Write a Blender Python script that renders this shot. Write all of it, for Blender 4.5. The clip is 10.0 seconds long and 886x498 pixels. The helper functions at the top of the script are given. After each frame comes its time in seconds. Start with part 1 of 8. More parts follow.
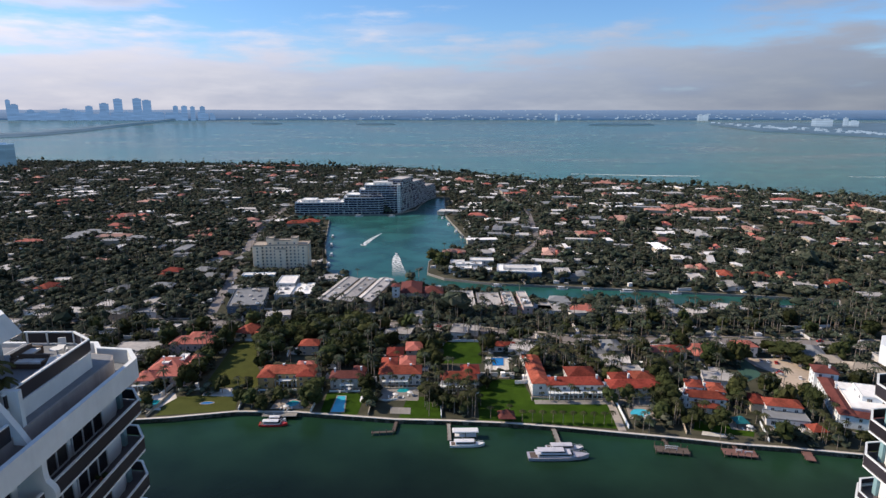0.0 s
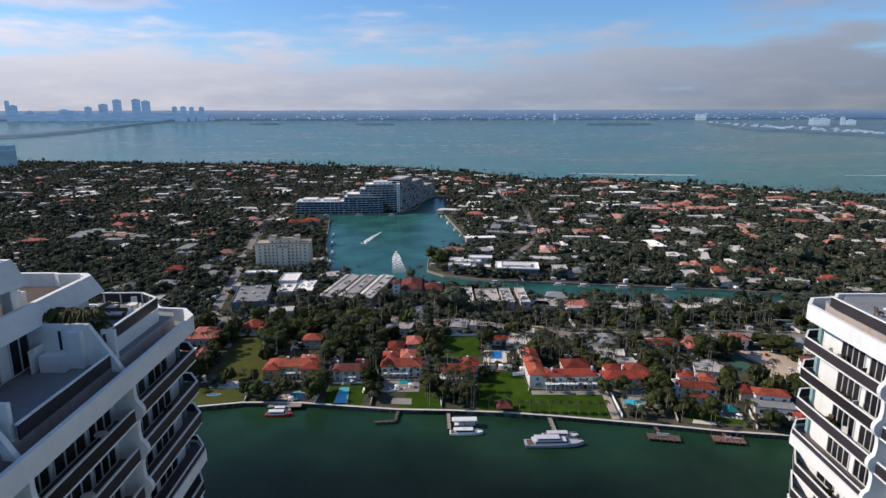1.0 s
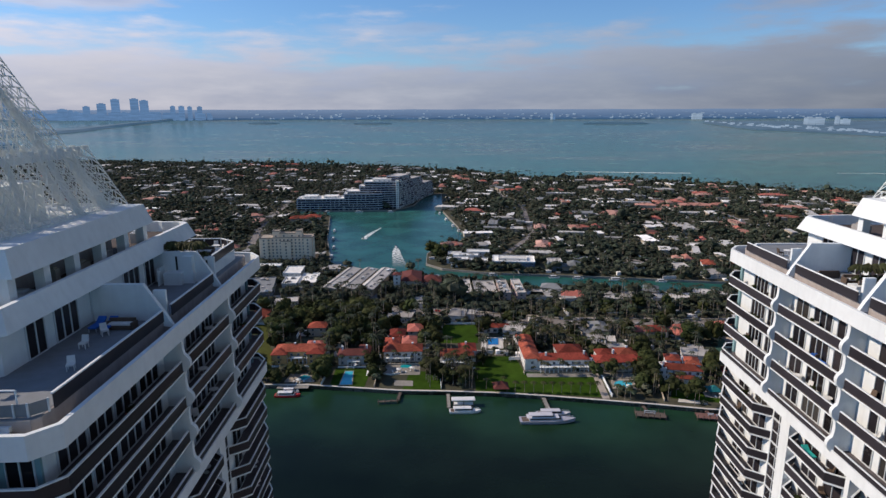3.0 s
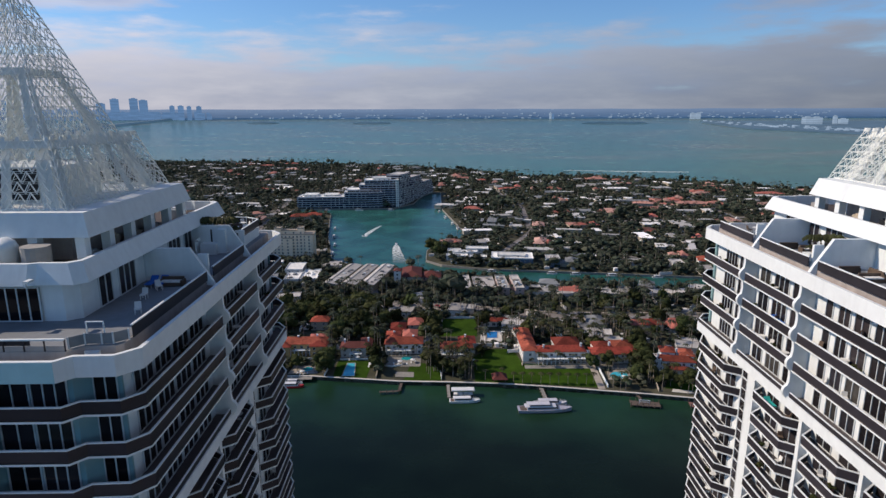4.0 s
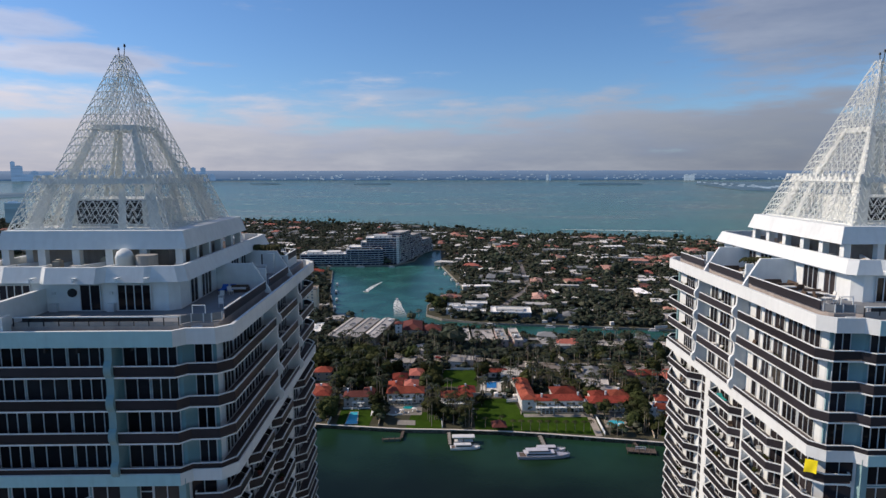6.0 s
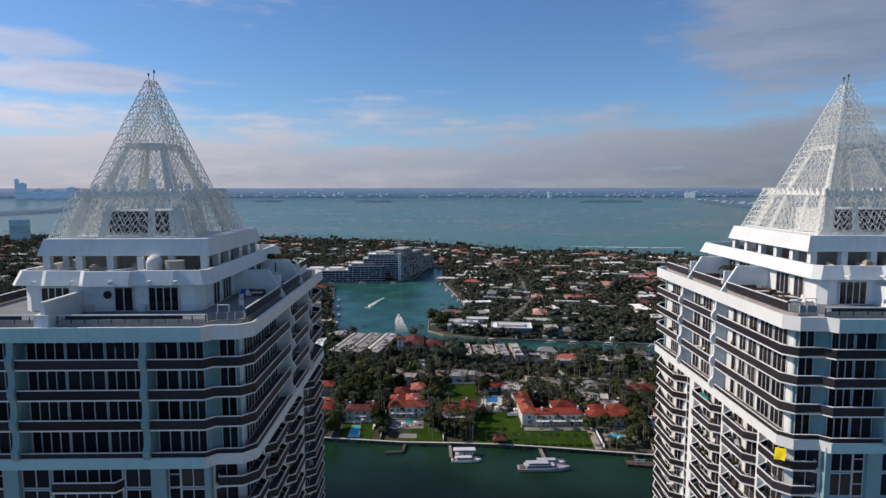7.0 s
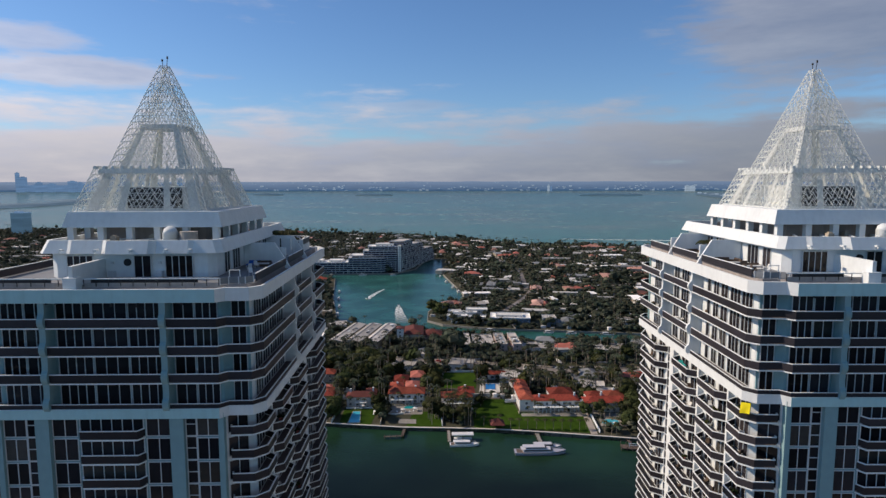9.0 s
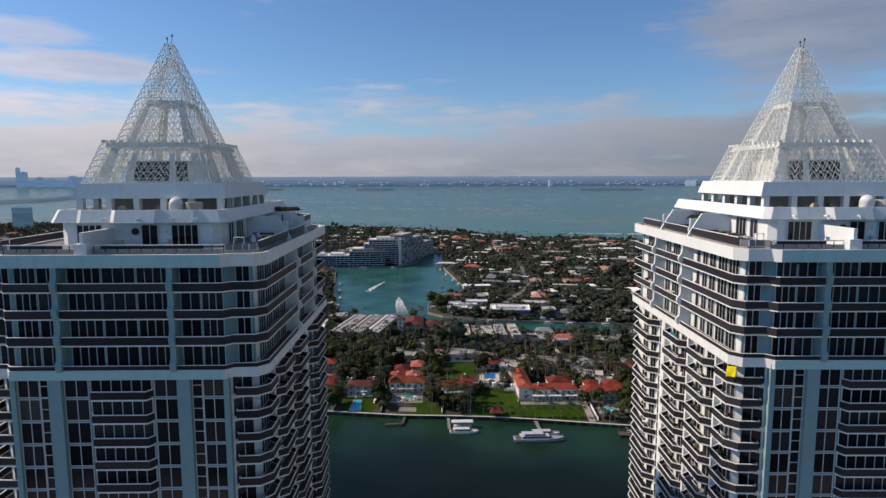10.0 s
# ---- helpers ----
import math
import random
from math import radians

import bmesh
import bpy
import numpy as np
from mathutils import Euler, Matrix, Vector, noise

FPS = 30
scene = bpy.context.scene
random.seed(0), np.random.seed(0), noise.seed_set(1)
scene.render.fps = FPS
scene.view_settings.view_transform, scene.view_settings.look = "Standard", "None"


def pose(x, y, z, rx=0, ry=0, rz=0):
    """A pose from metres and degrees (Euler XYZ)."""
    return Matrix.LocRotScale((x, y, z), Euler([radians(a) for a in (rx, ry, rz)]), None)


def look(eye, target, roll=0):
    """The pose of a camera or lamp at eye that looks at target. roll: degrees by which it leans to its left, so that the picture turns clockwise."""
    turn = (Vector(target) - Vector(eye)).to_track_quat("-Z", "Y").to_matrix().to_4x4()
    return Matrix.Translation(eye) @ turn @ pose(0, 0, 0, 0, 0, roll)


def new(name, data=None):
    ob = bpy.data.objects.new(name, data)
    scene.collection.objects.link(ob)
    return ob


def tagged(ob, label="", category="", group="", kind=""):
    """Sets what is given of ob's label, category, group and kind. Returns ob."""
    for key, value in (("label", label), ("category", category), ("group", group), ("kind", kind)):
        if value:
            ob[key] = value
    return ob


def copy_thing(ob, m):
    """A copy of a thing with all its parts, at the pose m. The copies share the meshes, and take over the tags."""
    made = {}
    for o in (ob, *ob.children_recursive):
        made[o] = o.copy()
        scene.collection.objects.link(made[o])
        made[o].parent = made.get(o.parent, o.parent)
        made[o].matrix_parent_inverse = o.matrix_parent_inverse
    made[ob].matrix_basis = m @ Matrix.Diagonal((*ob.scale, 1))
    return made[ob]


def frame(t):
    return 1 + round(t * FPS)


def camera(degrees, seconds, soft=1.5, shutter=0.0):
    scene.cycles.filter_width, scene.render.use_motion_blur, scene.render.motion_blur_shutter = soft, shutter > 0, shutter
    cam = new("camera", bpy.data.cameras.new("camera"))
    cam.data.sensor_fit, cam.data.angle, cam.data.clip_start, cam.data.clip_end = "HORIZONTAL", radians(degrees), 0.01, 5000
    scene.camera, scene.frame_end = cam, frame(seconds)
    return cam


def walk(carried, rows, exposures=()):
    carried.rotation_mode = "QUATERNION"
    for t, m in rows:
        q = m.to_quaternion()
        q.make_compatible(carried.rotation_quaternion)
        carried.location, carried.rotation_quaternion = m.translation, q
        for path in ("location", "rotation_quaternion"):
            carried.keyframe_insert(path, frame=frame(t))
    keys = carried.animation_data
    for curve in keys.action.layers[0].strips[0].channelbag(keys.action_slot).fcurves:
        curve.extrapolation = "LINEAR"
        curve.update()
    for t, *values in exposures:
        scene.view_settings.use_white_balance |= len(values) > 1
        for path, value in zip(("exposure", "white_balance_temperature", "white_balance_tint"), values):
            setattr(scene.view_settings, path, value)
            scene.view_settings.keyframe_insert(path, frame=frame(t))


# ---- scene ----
cam = camera(72.1, 10.0, 1.42)
PATH = [
    (0, (-0.616, -23.405, 159.260), (1.314, 74.035, 136.860), 0.03),
    (0.5, (-0.887, -29.281, 159.497), (1.094, 68.167, 137.138), -0.08),
    (1, (-1.093, -34.485, 159.293), (0.999, 62.955, 136.905), -0.11),
    (1.5, (-1.227, -39.708, 158.858), (0.982, 57.724, 136.449), -0.10),
    (2, (-1.658, -44.681, 158.785), (0.676, 52.737, 136.326), -0.11),
    (3.5, (-3.231, -58.548, 157.431), (-0.670, 38.861, 134.961), -0.13),
    (4, (-3.617, -63.167, 156.884), (-0.959, 34.235, 134.393), -0.13),
    (4.5, (-4.081, -67.570, 156.538), (-1.289, 29.903, 134.371), -0.08),
    (5, (-4.383, -72.035, 156.027), (-1.603, 25.985, 136.424), -0.12),
    (5.5, (-4.882, -76.456, 155.494), (-2.021, 22.189, 139.335), -0.04),
    (6, (-5.357, -81.083, 155.022), (-2.457, 18.049, 142.200), -0.07),
    (7.5, (-5.460, -90.554, 154.523), (-2.876, 8.924, 144.650), -0.07),
    (8, (-5.181, -92.286, 154.434), (-2.594, 7.156, 144.210), -0.08),
    (8.5, (-4.916, -93.651, 153.471), (-2.326, 5.748, 142.838), -0.06),
    (9, (-4.680, -94.931, 152.224), (-2.055, 4.426, 141.217), -0.08),
    (9.5, (-4.532, -96.339, 150.829), (-1.864, 2.975, 139.445), -0.08),
    (10, (-4.236, -98.215, 148.999), (-1.711, 1.058, 137.231), -0.13),
]
walk(cam, [(t, look(eye, target, roll)) for t, eye, target, roll in PATH], [(0.0, 0.22, 6080, 10), (1.5, 0.0, 6000, 10), (4.0, -0.10, 6020, 10), (6.0, -0.12, 6150, 10), (8.0, -0.16, 6200, 10), (10.0, -0.10, 6420, 10)])

# ---- light ----
SKY_STRENGTH = 0.114
SUN = Vector((-0.84, 0.17, 0.60)).normalized()
sun_data = bpy.data.lights.new("sun", "SUN")
sun_data.energy, sun_data.angle, sun_data.color = 4.9, radians(0.6), (1.0, 0.805, 0.60)
sun = new("sun", sun_data)
sun.matrix_world = look((0, 0, 400), Vector((0, 0, 400)) - SUN)

world = bpy.data.worlds.new("sky")
scene.world = world
world.use_nodes = True
wt = world.node_tree
wt.nodes.clear()


def wmath(op, a, b=0.0, c=0.0, clamp=False):
    n = wt.nodes.new("ShaderNodeMath")
    n.operation, n.use_clamp = op, clamp
    for i, v in enumerate((a, b, c)):
        if isinstance(v, (int, float)):
            n.inputs[i].default_value = v
        else:
            wt.links.new(v, n.inputs[i])
    return n.outputs[0]


def wstep(value, lo, hi):
    n = wt.nodes.new("ShaderNodeMapRange")
    n.interpolation_type = "SMOOTHSTEP"
    wt.links.new(value, n.inputs[0])
    n.inputs[1].default_value, n.inputs[2].default_value = lo, hi
    return n.outputs[0]


sky = wt.nodes.new("ShaderNodeTexSky")
sky.sky_type, sky.sun_disc = "NISHITA", False
sky.sun_elevation = math.asin(SUN.z)
sky.sun_rotation = math.atan2(SUN.x, SUN.y)
sky.air_density, sky.dust_density, sky.ozone_density = 1.0, 0.3, 4.0
coord = wt.nodes.new("ShaderNodeTexCoord")
split = wt.nodes.new("ShaderNodeSeparateXYZ")
wt.links.new(coord.outputs["Generated"], split.inputs[0])
dx, dy, dz = split.outputs
elev = wmath("ARCSINE", dz)
azim = wmath("ARCTAN2", dx, dy)
flat = wt.nodes.new("ShaderNodeCombineXYZ")
wt.links.new(wmath("MULTIPLY", azim, 3.0), flat.inputs[0])
wt.links.new(wmath("MULTIPLY", elev, 14.0), flat.inputs[1])
flat.inputs[2].default_value = 3.7


def wnoise(scale, detail, rough, shift):
    n = wt.nodes.new("ShaderNodeTexNoise")
    moved = wt.nodes.new("ShaderNodeVectorMath")
    moved.operation = "ADD"
    moved.inputs[1].default_value = (shift, shift * 0.37, shift * 1.9)
    wt.links.new(flat.outputs[0], moved.inputs[0])
    wt.links.new(moved.outputs[0], n.inputs["Vector"])
    n.inputs["Scale"].default_value, n.inputs["Detail"].default_value, n.inputs["Roughness"].default_value = scale, detail, rough
    return n.outputs[0]


puff = wnoise(1.6, 6.0, 0.55, 0.0)
fine = wnoise(4.5, 5.0, 0.6, 5.0)
wisp = wnoise(0.9, 4.0, 0.5, 11.3)
# low bank of cloud along the horizon, its upper edge ragged
edge = wmath("MULTIPLY_ADD", wmath("SUBTRACT", puff, 0.5), 0.22, wmath("MULTIPLY_ADD", wmath("SUBTRACT", fine, 0.5), 0.05, 0.098))
bank = wstep(wmath("SUBTRACT", edge, elev), -0.028, 0.036)
# the bank thins out over the ocean behind
bank = wmath("MULTIPLY", bank, wmath("MULTIPLY_ADD", wstep(dy, -0.25, 0.35), 0.75, 0.25))


def cloud_at(az, el, wide, tall, soft):
    """One drifting cloud of ragged outline."""
    a = wmath("DIVIDE", wmath("SUBTRACT", azim, az), wide)
    e = wmath("DIVIDE", wmath("SUBTRACT", elev, el), tall)
    r = wmath("SQRT", wmath("ADD", wmath("MULTIPLY", a, a), wmath("MULTIPLY", e, e)))
    r = wmath("ADD", r, wmath("MULTIPLY_ADD", wmath("SUBTRACT", puff, 0.5), 2.0, wmath("MULTIPLY", wmath("SUBTRACT", fine, 0.5), 1.2)))
    return wmath("MULTIPLY", wstep(r, 1.15, 0.45), soft)


# scattered higher cloud
high = wmath("MULTIPLY", wstep(wmath("MULTIPLY_ADD", fine, 0.25, wisp), 0.70, 0.86), wstep(elev, 0.05, 0.12))
# the broad cloud towards the north-west
east = wmath("MULTIPLY", wstep(wmath("ADD", azim, wmath("MULTIPLY", wmath("SUBTRACT", puff, 0.5), 0.5)), 0.36, 0.50),
             wstep(wmath("ADD", elev, wmath("MULTIPLY", wmath("SUBTRACT", fine, 0.5), 0.12)), 0.10, 0.17))
left_cloud = wmath("MAXIMUM", cloud_at(-0.52, 0.150, 0.16, 0.024, 0.9), cloud_at(-0.60, 0.19, 0.12, 0.02, 0.7))
mid_cloud = wmath("MAXIMUM", cloud_at(-0.06, 0.118, 0.13, 0.013, 0.5), cloud_at(0.53, 0.212, 0.15, 0.055, 0.95))
high = wmath("MAXIMUM", high, wmath("MAXIMUM", left_cloud, mid_cloud))
cover = wmath("MAXIMUM", wmath("MULTIPLY", bank, 0.92), wmath("MAXIMUM", wmath("MULTIPLY", high, 0.8), wmath("MULTIPLY", east, 0.75)))
tone = wt.nodes.new("ShaderNodeValToRGB")
wt.links.new(wmath("MULTIPLY_ADD", puff, 0.7, wmath("MULTIPLY", fine, 0.3)), tone.inputs[0])
tone.color_ramp.elements[0].position, tone.color_ramp.elements[0].color = 0.34, (0.45, 0.455, 0.54, 1)
tone.color_ramp.elements[1].position, tone.color_ramp.elements[1].color = 0.66, (0.76, 0.71, 0.72, 1)
scaled = wt.nodes.new("ShaderNodeVectorMath")
scaled.operation = "SCALE"
wt.links.new(sky.outputs[0], scaled.inputs[0])
scaled.inputs["Scale"].default_value = SKY_STRENGTH
clear = wt.nodes.new("ShaderNodeVectorMath")
clear.operation = "MULTIPLY"
# hazy and pale over the bay, clearer and bluer over the ocean
tint = wt.nodes.new("ShaderNodeMix")
tint.data_type = "RGBA"
tint.inputs[6].default_value, tint.inputs[7].default_value = (0.63, 0.985, 1.20, 1), (0.77, 0.91, 1.075, 1)
wt.links.new(wstep(dy, -0.6, 0.55), tint.inputs[0])
wt.links.new(tint.outputs[2], clear.inputs[1])
wt.links.new(scaled.outputs[0], clear.inputs[0])
cloudmix = wt.nodes.new("ShaderNodeMix")
cloudmix.data_type = "RGBA"
wt.links.new(cover, cloudmix.inputs[0])
wt.links.new(clear.outputs[0], cloudmix.inputs[6])
lit = wt.nodes.new("ShaderNodeVectorMath")
lit.operation = "SCALE"
wt.links.new(tone.outputs[0], lit.inputs[0])
# clouds towards the sun are brighter
toward = wmath("COSINE", wmath("SUBTRACT", azim, math.atan2(SUN.x, SUN.y)))
# and their tops catch the light
rim = wmath("MULTIPLY_ADD", wstep(wmath("SUBTRACT", edge, elev), 0.075, 0.0), 0.24, 0.93)
wt.links.new(wmath("MULTIPLY", wmath("MULTIPLY_ADD", toward, 0.52, 0.66), rim), lit.inputs["Scale"])
# rosy where the sun strikes, mauve away from it
hue = wt.nodes.new("ShaderNodeMix")
hue.data_type = "RGBA"
hue.inputs[6].default_value, hue.inputs[7].default_value = (0.90, 0.985, 1.09, 1), (1.04, 1.0, 0.99, 1)
wt.links.new(wstep(toward, -0.1, 0.85), hue.inputs[0])
cast = wt.nodes.new("ShaderNodeVectorMath")
cast.operation = "MULTIPLY"
wt.links.new(lit.outputs[0], cast.inputs[0])
wt.links.new(hue.outputs[2], cast.inputs[1])
wt.links.new(cast.outputs[0], cloudmix.inputs[7])
back = wt.nodes.new("ShaderNodeBackground")
wt.links.new(cloudmix.outputs[2], back.inputs[0])
wout = wt.nodes.new("ShaderNodeOutputWorld")
wt.links.new(back.outputs[0], wout.inputs[0])

# ---- materials ----
def material(name, color, rough=0.7, vary=0.25, grain=0.6, patch=0.08, bump=0.0, metallic=0.0, spread=0.0, island=0.0, warm=None, spec=0.5, streak=0.0, thin=0.0):
    """Procedural surface: grain and patches in metres, spread: light and dark from piece to piece."""
    m = bpy.data.materials.new(name)
    m.use_nodes = True
    nt = m.node_tree
    b = nt.nodes["Principled BSDF"]
    b.inputs["Roughness"].default_value = rough
    b.inputs["Metallic"].default_value = metallic
    b.inputs["Specular IOR Level"].default_value = spec
    tc = nt.nodes.new("ShaderNodeTexCoord")

    def noise_at(scale, detail):
        n = nt.nodes.new("ShaderNodeTexNoise")
        n.inputs["Scale"].default_value, n.inputs["Detail"].default_value = scale, detail
        nt.links.new(tc.outputs["Object"], n.inputs["Vector"])
        return n.outputs[0]

    def calc(op, p, q, r=0.0):
        n = nt.nodes.new("ShaderNodeMath")
        n.operation = op
        for i, v in enumerate((p, q, r)):
            if isinstance(v, (int, float)):
                n.inputs[i].default_value = v
            else:
                nt.links.new(v, n.inputs[i])
        return n.outputs[0]

    g1, g2 = noise_at(grain, 4.0), noise_at(patch, 3.0)
    level = calc("ADD", calc("MULTIPLY_ADD", g1, vary * 1.6, 1 - vary * 0.8), calc("MULTIPLY_ADD", g2, vary * 1.6, -vary * 0.8))
    if streak:
        # rain stains running down
        mp = nt.nodes.new("ShaderNodeMapping")
        mp.inputs["Scale"].default_value = (1.3, 1.3, 0.09)
        nt.links.new(tc.outputs["Object"], mp.inputs[0])
        run = nt.nodes.new("ShaderNodeTexNoise")
        run.inputs["Scale"].default_value, run.inputs["Detail"].default_value = 1.0, 5.0
        nt.links.new(mp.outputs[0], run.inputs["Vector"])
        wet = nt.nodes.new("ShaderNodeMapRange")
        wet.inputs[1].default_value, wet.inputs[2].default_value = 0.48, 0.75
        wet.inputs[3].default_value, wet.inputs[4].default_value = 1.0, 1.0 - streak * 2
        nt.links.new(run.outputs[0], wet.inputs[0])
        level = calc("MULTIPLY", level, wet.outputs[0])
    if spread:
        info = nt.nodes.new("ShaderNodeObjectInfo")
        level = calc("MULTIPLY", level, calc("MULTIPLY_ADD", info.outputs["Random"], spread * 2, 1 - spread))
    if island:
        geo = nt.nodes.new("ShaderNodeNewGeometry")
        level = calc("MULTIPLY", level, calc("MULTIPLY_ADD", geo.outputs["Random Per Island"], island * 2, 1 - island))
    mix = nt.nodes.new("ShaderNodeMix")
    mix.data_type = "RGBA"
    mix.inputs[6].default_value = (*color, 1)
    mix.inputs[7].default_value = (*(warm or color), 1)
    if warm and (spread or island):
        source = info.outputs["Random"] if spread else geo.outputs["Random Per Island"]
        nt.links.new(calc("FRACT", calc("MULTIPLY", source, 7.3), 0.0), mix.inputs[0])
    else:
        nt.links.new(g2, mix.inputs[0])
    sc = nt.nodes.new("ShaderNodeVectorMath")
    sc.operation = "SCALE"
    nt.links.new(mix.outputs[2], sc.inputs[0])
    nt.links.new(level, sc.inputs["Scale"])
    nt.links.new(sc.outputs[0], b.inputs["Base Color"])
    if thin:
        # sunlight glows through thin leaves
        glow = nt.nodes.new("ShaderNodeBsdfTranslucent")
        nt.links.new(sc.outputs[0], glow.inputs[0])
        both = nt.nodes.new("ShaderNodeMixShader")
        both.inputs[0].default_value = thin
        nt.links.new(b.outputs[0], both.inputs[1])
        nt.links.new(glow.outputs[0], both.inputs[2])
        nt.links.new(both.outputs[0], nt.nodes["Material Output"].inputs[0])
    if bump:
        bp = nt.nodes.new("ShaderNodeBump")
        bp.inputs["Strength"].default_value, bp.inputs["Distance"].default_value = min(1.0, bump), 0.08
        nt.links.new(g1, bp.inputs["Height"])
        nt.links.new(bp.outputs[0], b.inputs["Normal"])
    return m


def water_material():
    m = bpy.data.materials.new("bay_water")
    m.use_nodes = True
    nt = m.node_tree
    b = nt.nodes["Principled BSDF"]
    b.inputs["Roughness"].default_value = 0.26
    b.inputs["IOR"].default_value = 1.33
    b.inputs["Specular IOR Level"].default_value = 0.16
    tc = nt.nodes.new("ShaderNodeTexCoord")
    sep = nt.nodes.new("ShaderNodeSeparateXYZ")
    nt.links.new(tc.outputs["Object"], sep.inputs[0])
    big = nt.nodes.new("ShaderNodeTexNoise")
    big.inputs["Scale"].default_value, big.inputs["Detail"].default_value = 0.006, 4
    stretch = nt.nodes.new("ShaderNodeMapping")
    stretch.inputs["Scale"].default_value = (0.35, 1, 1)
    nt.links.new(tc.outputs["Object"], stretch.inputs[0])
    nt.links.new(stretch.outputs[0], big.inputs["Vector"])
    # canal, lagoon, open bay: near black by the towers, greener, then paler with distance
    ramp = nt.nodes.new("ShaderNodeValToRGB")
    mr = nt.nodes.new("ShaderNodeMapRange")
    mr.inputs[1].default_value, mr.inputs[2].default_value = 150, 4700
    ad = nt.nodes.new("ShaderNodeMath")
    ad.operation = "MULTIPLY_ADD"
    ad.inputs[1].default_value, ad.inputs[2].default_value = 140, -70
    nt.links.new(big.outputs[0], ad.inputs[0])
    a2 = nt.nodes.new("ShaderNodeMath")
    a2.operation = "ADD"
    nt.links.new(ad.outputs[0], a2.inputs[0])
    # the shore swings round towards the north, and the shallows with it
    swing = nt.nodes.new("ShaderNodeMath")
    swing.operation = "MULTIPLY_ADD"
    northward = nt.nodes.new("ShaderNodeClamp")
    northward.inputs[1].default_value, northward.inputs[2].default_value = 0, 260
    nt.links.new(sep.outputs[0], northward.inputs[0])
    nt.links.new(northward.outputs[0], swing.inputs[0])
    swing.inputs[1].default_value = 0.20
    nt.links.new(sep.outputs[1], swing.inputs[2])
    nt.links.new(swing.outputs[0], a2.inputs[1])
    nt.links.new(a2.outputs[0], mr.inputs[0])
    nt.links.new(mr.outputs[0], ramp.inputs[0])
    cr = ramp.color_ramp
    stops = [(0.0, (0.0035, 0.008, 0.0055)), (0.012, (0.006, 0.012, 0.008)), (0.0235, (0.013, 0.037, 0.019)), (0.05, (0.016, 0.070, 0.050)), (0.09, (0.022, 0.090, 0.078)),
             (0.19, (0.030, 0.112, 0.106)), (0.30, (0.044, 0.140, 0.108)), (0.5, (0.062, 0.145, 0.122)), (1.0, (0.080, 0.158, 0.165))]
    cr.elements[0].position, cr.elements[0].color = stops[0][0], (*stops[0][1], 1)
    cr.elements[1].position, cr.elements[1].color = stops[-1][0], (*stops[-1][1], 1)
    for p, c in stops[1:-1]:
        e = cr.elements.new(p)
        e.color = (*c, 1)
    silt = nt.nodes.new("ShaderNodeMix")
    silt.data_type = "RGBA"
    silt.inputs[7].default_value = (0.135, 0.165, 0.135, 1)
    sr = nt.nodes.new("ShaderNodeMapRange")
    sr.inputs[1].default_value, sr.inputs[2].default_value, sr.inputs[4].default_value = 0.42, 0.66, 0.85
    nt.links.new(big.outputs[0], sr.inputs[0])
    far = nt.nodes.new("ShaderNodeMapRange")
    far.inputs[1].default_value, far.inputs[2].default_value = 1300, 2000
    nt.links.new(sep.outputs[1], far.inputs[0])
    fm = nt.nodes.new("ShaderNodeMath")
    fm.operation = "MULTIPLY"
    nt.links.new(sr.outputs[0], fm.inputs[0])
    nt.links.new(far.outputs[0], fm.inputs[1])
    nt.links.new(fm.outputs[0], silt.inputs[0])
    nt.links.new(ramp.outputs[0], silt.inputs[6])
    mid = nt.nodes.new("ShaderNodeTexNoise")
    mid.inputs["Scale"].default_value, mid.inputs["Detail"].default_value = 0.025, 5
    nt.links.new(tc.outputs["Object"], mid.inputs["Vector"])
    mm = nt.nodes.new("ShaderNodeMapRange")
    mm.inputs[1].default_value, mm.inputs[2].default_value, mm.inputs[3].default_value, mm.inputs[4].default_value = 0.3, 0.7, 0.62, 1.32
    nt.links.new(mid.outputs[0], mm.inputs[0])
    sc = nt.nodes.new("ShaderNodeVectorMath")
    sc.operation = "SCALE"
    nt.links.new(silt.outputs[2], sc.inputs[0])
    nt.links.new(mm.outputs[0], sc.inputs["Scale"])
    nt.links.new(sc.outputs[0], b.inputs["Base Color"])
    wave = nt.nodes.new("ShaderNodeTexNoise")
    wave.inputs["Scale"].default_value, wave.inputs["Detail"].default_value = 0.35, 5
    nt.links.new(tc.outputs["Object"], wave.inputs["Vector"])
    bp = nt.nodes.new("ShaderNodeBump")
    bp.inputs["Strength"].default_value, bp.inputs["Distance"].default_value = 0.14, 0.6
    nt.links.new(wave.outputs[0], bp.inputs["Height"])
    nt.links.new(bp.outputs[0], b.inputs["Normal"])
    return m


